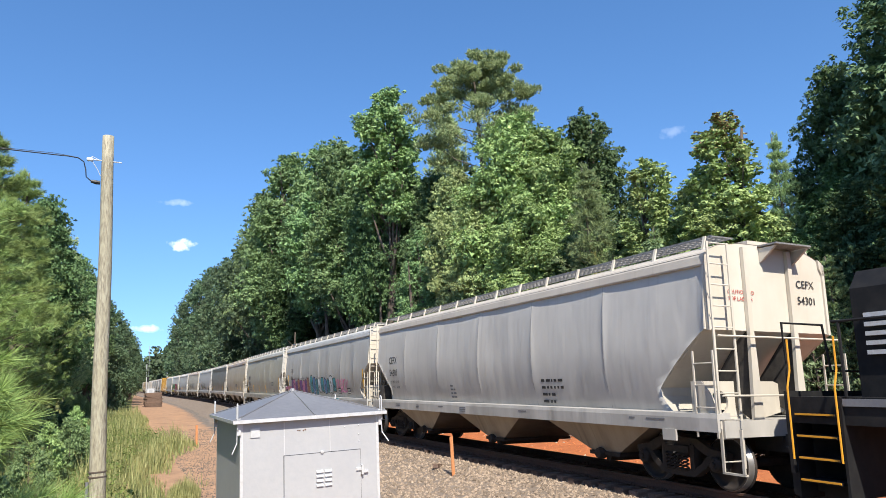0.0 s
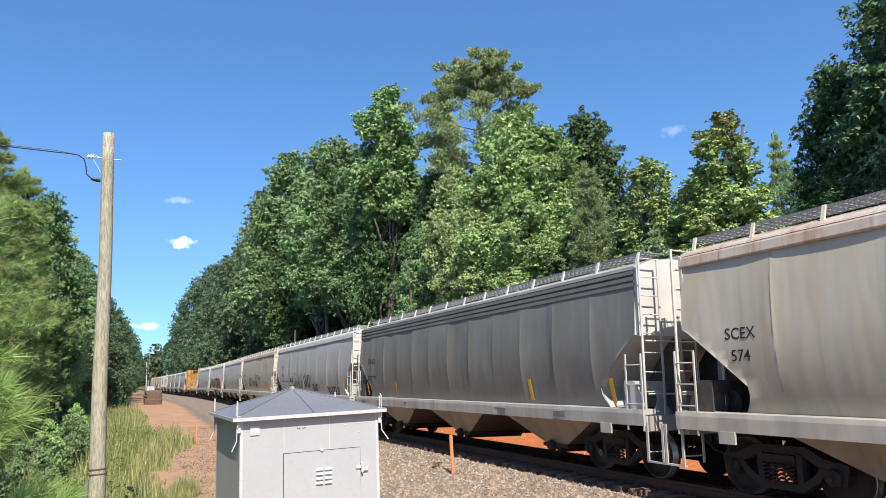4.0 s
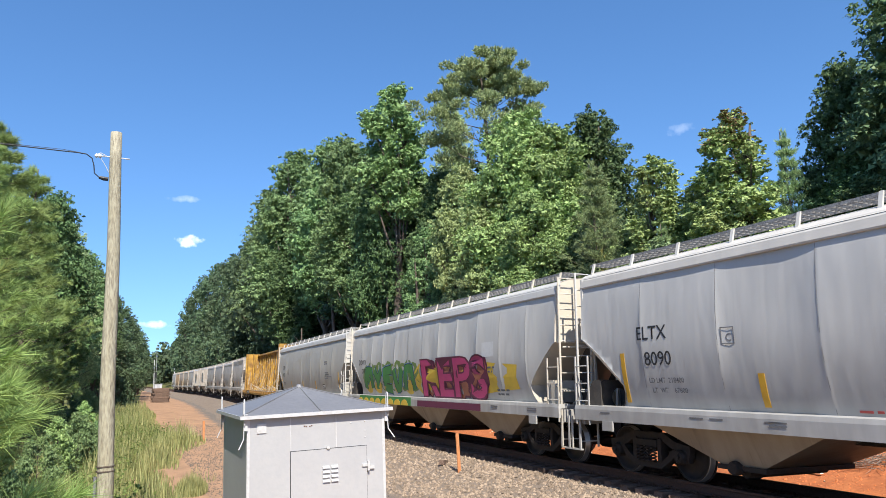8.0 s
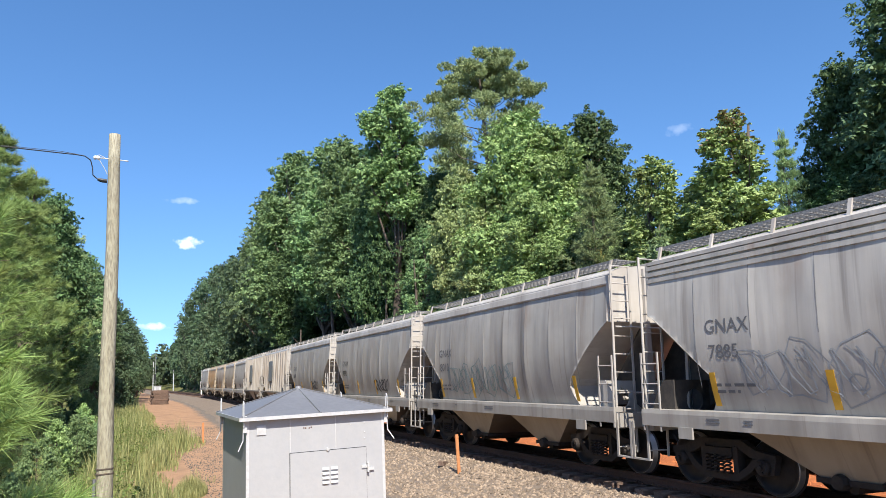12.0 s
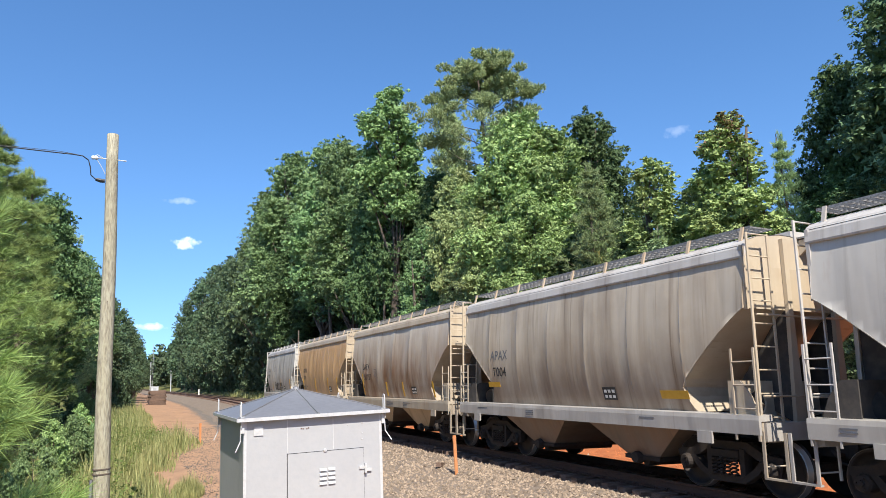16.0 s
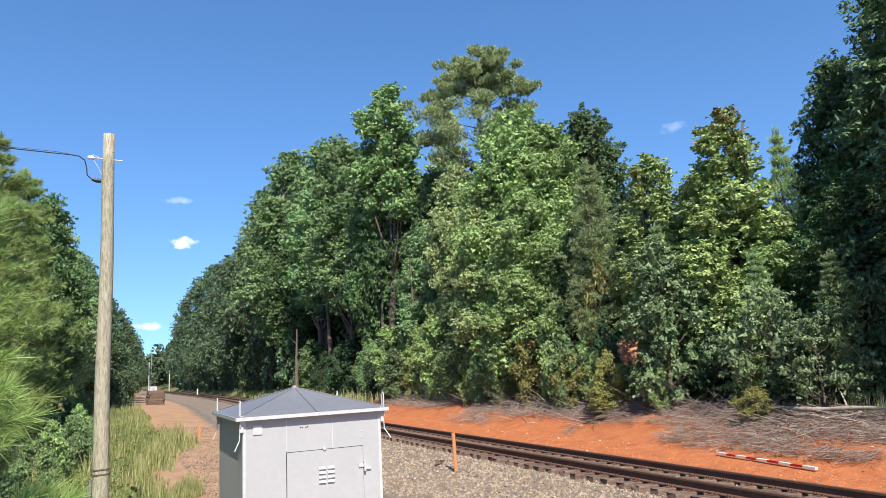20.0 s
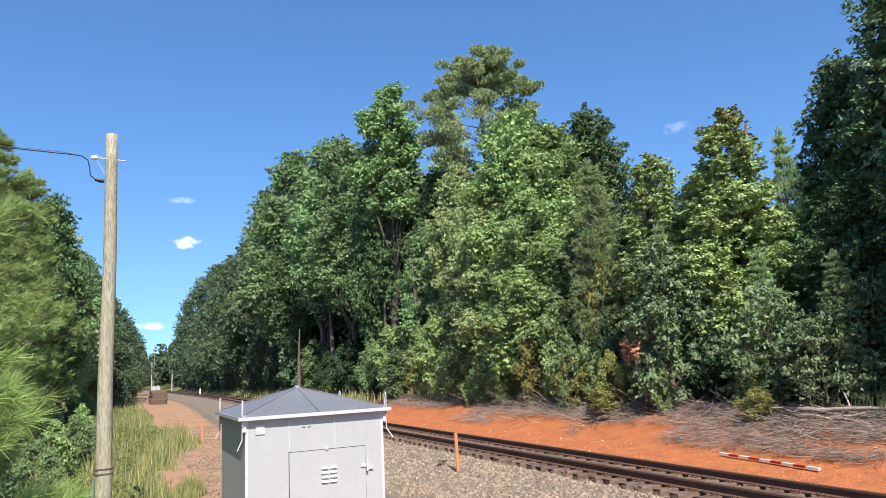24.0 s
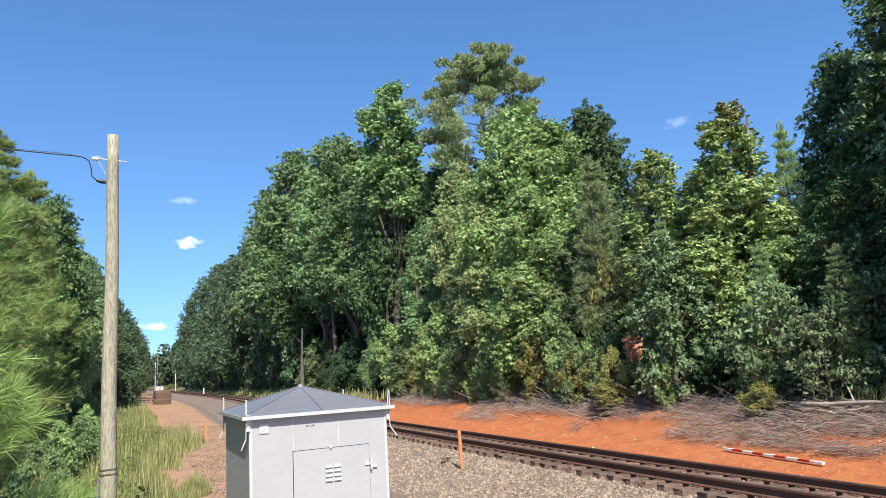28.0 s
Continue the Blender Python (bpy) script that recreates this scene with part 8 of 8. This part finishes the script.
def blades(name, places, mat, label, category, seed, bend=0.35):
    """Grass: places are rows of (x, y, z, height, width); each blade is two quads that lean over."""
    r = np.random.RandomState(seed)
    p = np.array(places)
    n = len(p)
    q = r.uniform(0, 6.28, n)
    a = np.stack([np.cos(q), np.sin(q), np.zeros(n)], 1)
    b = np.stack([-np.sin(q), np.cos(q), np.zeros(n)], 1)
    h, w = p[:, 3:4], p[:, 4:5]
    ln = r.uniform(0.1, 1.0, (n, 1)) * bend
    base = p[:, :3]
    mid = base + np.array([0, 0, 0.55]) * h + b * h * ln * 0.35
    tip = base + np.array([0, 0, 1.0]) * h + b * h * ln
    v = np.stack([base - a * w, base + a * w, mid + a * w * 0.8, mid - a * w * 0.8, tip], 1).reshape(-1, 3)
    f = []
    for k in range(n):
        f += [(5 * k, 5 * k + 1, 5 * k + 2, 5 * k + 3), (5 * k + 3, 5 * k + 2, 5 * k + 4)]
    return tagged(new(name, mesh_of(name, v.tolist(), f, mat)), label, category, kind="stuff")


def undergrowth():
    r = np.random.RandomState(17)
    rows, weeds = [], []
    for _ in range(46000):
        y = 8.5 + 62 * r.rand() ** 1.7
        x = grass_edge(y) + 0.25 - 4.2 * r.rand() ** 0.85
        tuft = noise.noise(Vector((x * 1.1, y * 0.5, 2)))
        if tuft < -0.28:
            continue
        edge = min(1, max(0.3, (grass_edge(y) + 0.3 - x) / 0.8))
        rows.append((x, y, ground_z(x, y), r.uniform(0.35, 1.0) ** 1.2 * edge * (0.7 + 1.2 * max(0, tuft)), r.uniform(0.004, 0.010) * (1 + y / 40)))
    for _ in range(2600):
        q = 0.35 * r.rand() ** 0.5
        x, y = 1.62 + q * math.cos(_) * 1.1, 18.9 + 2.2 * q * math.sin(_)
        rows.append((x, y, ground_z(x, y), r.uniform(0.2, 0.62) * (1.1 - 2 * q), 0.006))
    blades("tall_grass", rows, M["grass"], "tall sunlit grass and weeds along the path", "grass", 1)
    C = []
    for _ in range(900):
        y = 9 + 45 * r.rand() ** 1.5
        x = grass_edge(y) - 0.9 - 3.2 * r.rand()
        h = r.uniform(0.3, 0.95)
        n = 34
        c = np.stack([x + r.normal(0, 0.13, n), y + r.normal(0, 0.13, n), ground_z(x, y) + h * r.rand(n) ** 0.7], 1)
        C.append(c)
    C = np.concatenate(C)
    tagged(new("weeds", leaf_cloud("weeds", C, np.tile((0, 0, 1.0), (len(C), 1)), 0.075, M["weed"], 5)), "leafy green weeds among the grass", "weeds", kind="stuff")
    rows = []
    for _ in range(3500):
        y = 5.5 + 9.5 * r.rand()
        x = track_x(y) + 7.0 + 2.0 * r.rand()
        if y > 12 and r.rand() < 0.8:
            continue
        rows.append((x, y, ground_z(x, y), r.uniform(0.2, 0.8), 0.006))
    for _ in range(2600):
        y = 50 + 90 * r.rand()
        x = track_x(y) + 4.6 + 2.4 * r.rand()
        rows.append((x, y, ground_z(x, y), r.uniform(0.3, 0.9), 0.03))
    for _ in range(1400):
        y = 9.5 + 14 * r.rand()
        x = 1.6 + 1.3 * r.rand() + 0.02 * y
        if noise.noise(Vector((x * 0.9, y * 0.5, 7))) < 0.12:
            continue
        rows.append((x, y, ground_z(x, y), r.uniform(0.08, 0.35), 0.006))
    blades("bank_grass", rows, M["grass"], "tufts of grass on the clay bank", "grass", 2)


undergrowth()


def brush():
    """Cut branches heaped along the bank, a few pale logs."""
    r = random.Random(23)
    lump = Lump()

    def stick(x, y, ln, q, up, rad, z=None):
        z = ground_z(x, y) + r.uniform(0.0, 0.22) if z is None else z
        a = Vector((x, y, z))
        b = a + Vector((math.cos(q) * ln, math.sin(q) * ln, up * ln))
        b.z = max(b.z, ground_z(b.x, b.y) + 0.01)
        c = (a + b) / 2 + Vector((r.gauss(0, 0.08), r.gauss(0, 0.08), r.gauss(0.03, 0.05))) * ln
        lump.tube([a, c, b], [rad, rad * 0.7, rad * 0.3], 4, cap=False)

    for _ in range(17000):
        y = 9.5 + 38 * r.random() ** 1.5
        o = 5.0 + 2.9 * r.random()
        x = track_x(y) + o
        heap = noise.noise(Vector((x * 0.35, y * 0.22, 11))) + (0.55 if 10.5 < y < 17.5 and o > 4.6 + 0.12 * abs(y - 14) else 0) + (0.3 if o > 6.0 else -0.14)
        if heap < 0.16:
            continue
        stick(x, y, r.uniform(0.2, 0.85), r.gauss(2.6, 1.6), r.uniform(-0.2, 0.3), r.uniform(0.003, 0.009))
    for _ in range(420):
        y = 15 + 30 * r.random()
        x = track_x(y) + 6.6 + r.random()
        stick(x, y, r.uniform(0.5, 1.4), r.uniform(0, 6.28), r.uniform(0.2, 0.9), r.uniform(0.005, 0.014))
    for y0, o0 in ((26.5, 6.5), (22.0, 6.6), (12.6, 6.7), (14.2, 6.8)):
        for _ in range(60):
            stick(track_x(y0) + o0 + r.gauss(0, 0.5), y0 + r.gauss(0, 0.7), r.uniform(0.5, 1.3), r.uniform(1.8, 4.4), r.uniform(-0.1, 0.45), r.uniform(0.006, 0.018))
    tagged(new("cut_branches", lump.mesh("cut_branches", M["deadwood"])), "grey-brown cut branches heaped along the clay bank", "brushwood", kind="stuff")
    for a, b, rad in (((17.3, 14.2, 0.62), (17.6, 10.7, 0.72), 0.075), ((17.5, 12.4, 0.68), (18.0, 12.9, 1.25), 0.030), ((17.4, 26.0, 0.75), (17.2, 23.6, 0.62), 0.045), ((17.2, 11.8, 0.60), (16.9, 12.7, 0.45), 0.03)):
        log = thing("fallen_log", "pale barkless log lying on the brush", "log", "logs on the bank", m=look(a, b))
        ln = (Vector(b) - Vector(a)).length
        part("log", Lump().tube([(0.02 * math.sin(k), 0.02 * math.cos(k * 1.7), -ln * k / 6) for k in range(7)], [rad * (1 - 0.08 * k) for k in range(7)], 8).mesh("log", M["pale_log"], True), None, log)
    # a bough of dead orange leaves
    rs = np.random.RandomState(3)
    bough = thing("dead_bough", "bough of dead orange leaves against the green shrubs", "branch", m=pose(16.95, 20.15, 2.55))
    C, lump = [], Lump()
    for k in range(9):
        q = k * 0.7
        tip = Vector((-0.15 + rs.normal(0, 0.15), 0.8 * math.cos(q) * rs.uniform(0.6, 1.1), 0.5 * math.sin(q) * rs.uniform(0.5, 1.0)))
        lump.tube([(0, 0, -0.3), tip * 0.5, tip], [0.014, 0.009, 0.003], 4, cap=False)
        for j in range(26):
            C.append(np.array(tip) * rs.uniform(0.3, 1.05) + rs.normal(0, 0.07, 3))
    part("twigs", lump.mesh("twigs", M["bark"]), None, bough)
    C = np.array(C)
    part("leaves", leaf_cloud("leaves", C, np.tile((-0.6, -0.4, 0.6), (len(C), 1)), 0.13, M["leaf_dead"], 5), None, bough)


brush()


def bare_trunks():
    r = random.Random(3)
    for x, y, h, rad in ((16.6, 71.5, 7.6, 0.30), (20.4, 56.0, 14.0, 0.20), (20.4, 60.5, 14.0, 0.22), (20.3, 71.0, 14.0, 0.34), (19.3, 45.6, 9.8, 0.26)):
        t = thing("bare_trunk", "bare tree trunk standing at the forest edge", "tree trunk", "bare trunks", m=pose(x, y, ground_z(x, y), r.uniform(-2, 2), r.uniform(-3, 3), r.uniform(0, 360)))
        part("trunk", wood("trunk", h, rad, [(h * 0.8, (0.5, 0.4, h * 0.9)), (h * 0.6, (-0.6, 0.2, h * 0.72))], r, M["bark"], 0.1), None, t)


bare_trunks()


def motions():
    """The train runs towards the camera and past it at a steady 17.5 m/s, out of sight after 18.5 s."""
    for car, y0, half in TRAIN:
        rows = []
        for k in range(29):
            t = float(k)
            y = y0 - 17.493 * t - 0.0082 * ((t - 9) ** 2 - 81)
            a, b = on_track(y + half), on_track(y - half)
            mid = [(p + q) / 2 for p, q in zip(a, b)]
            turn = -math.atan2(a[0] - b[0], a[1] - b[1])
            rows.append((t, Matrix.Translation(mid) @ Matrix.Rotation(turn, 4, "Z") @ Matrix.Rotation(CANT, 4, "Y")))
        walk(car, rows)


motions()
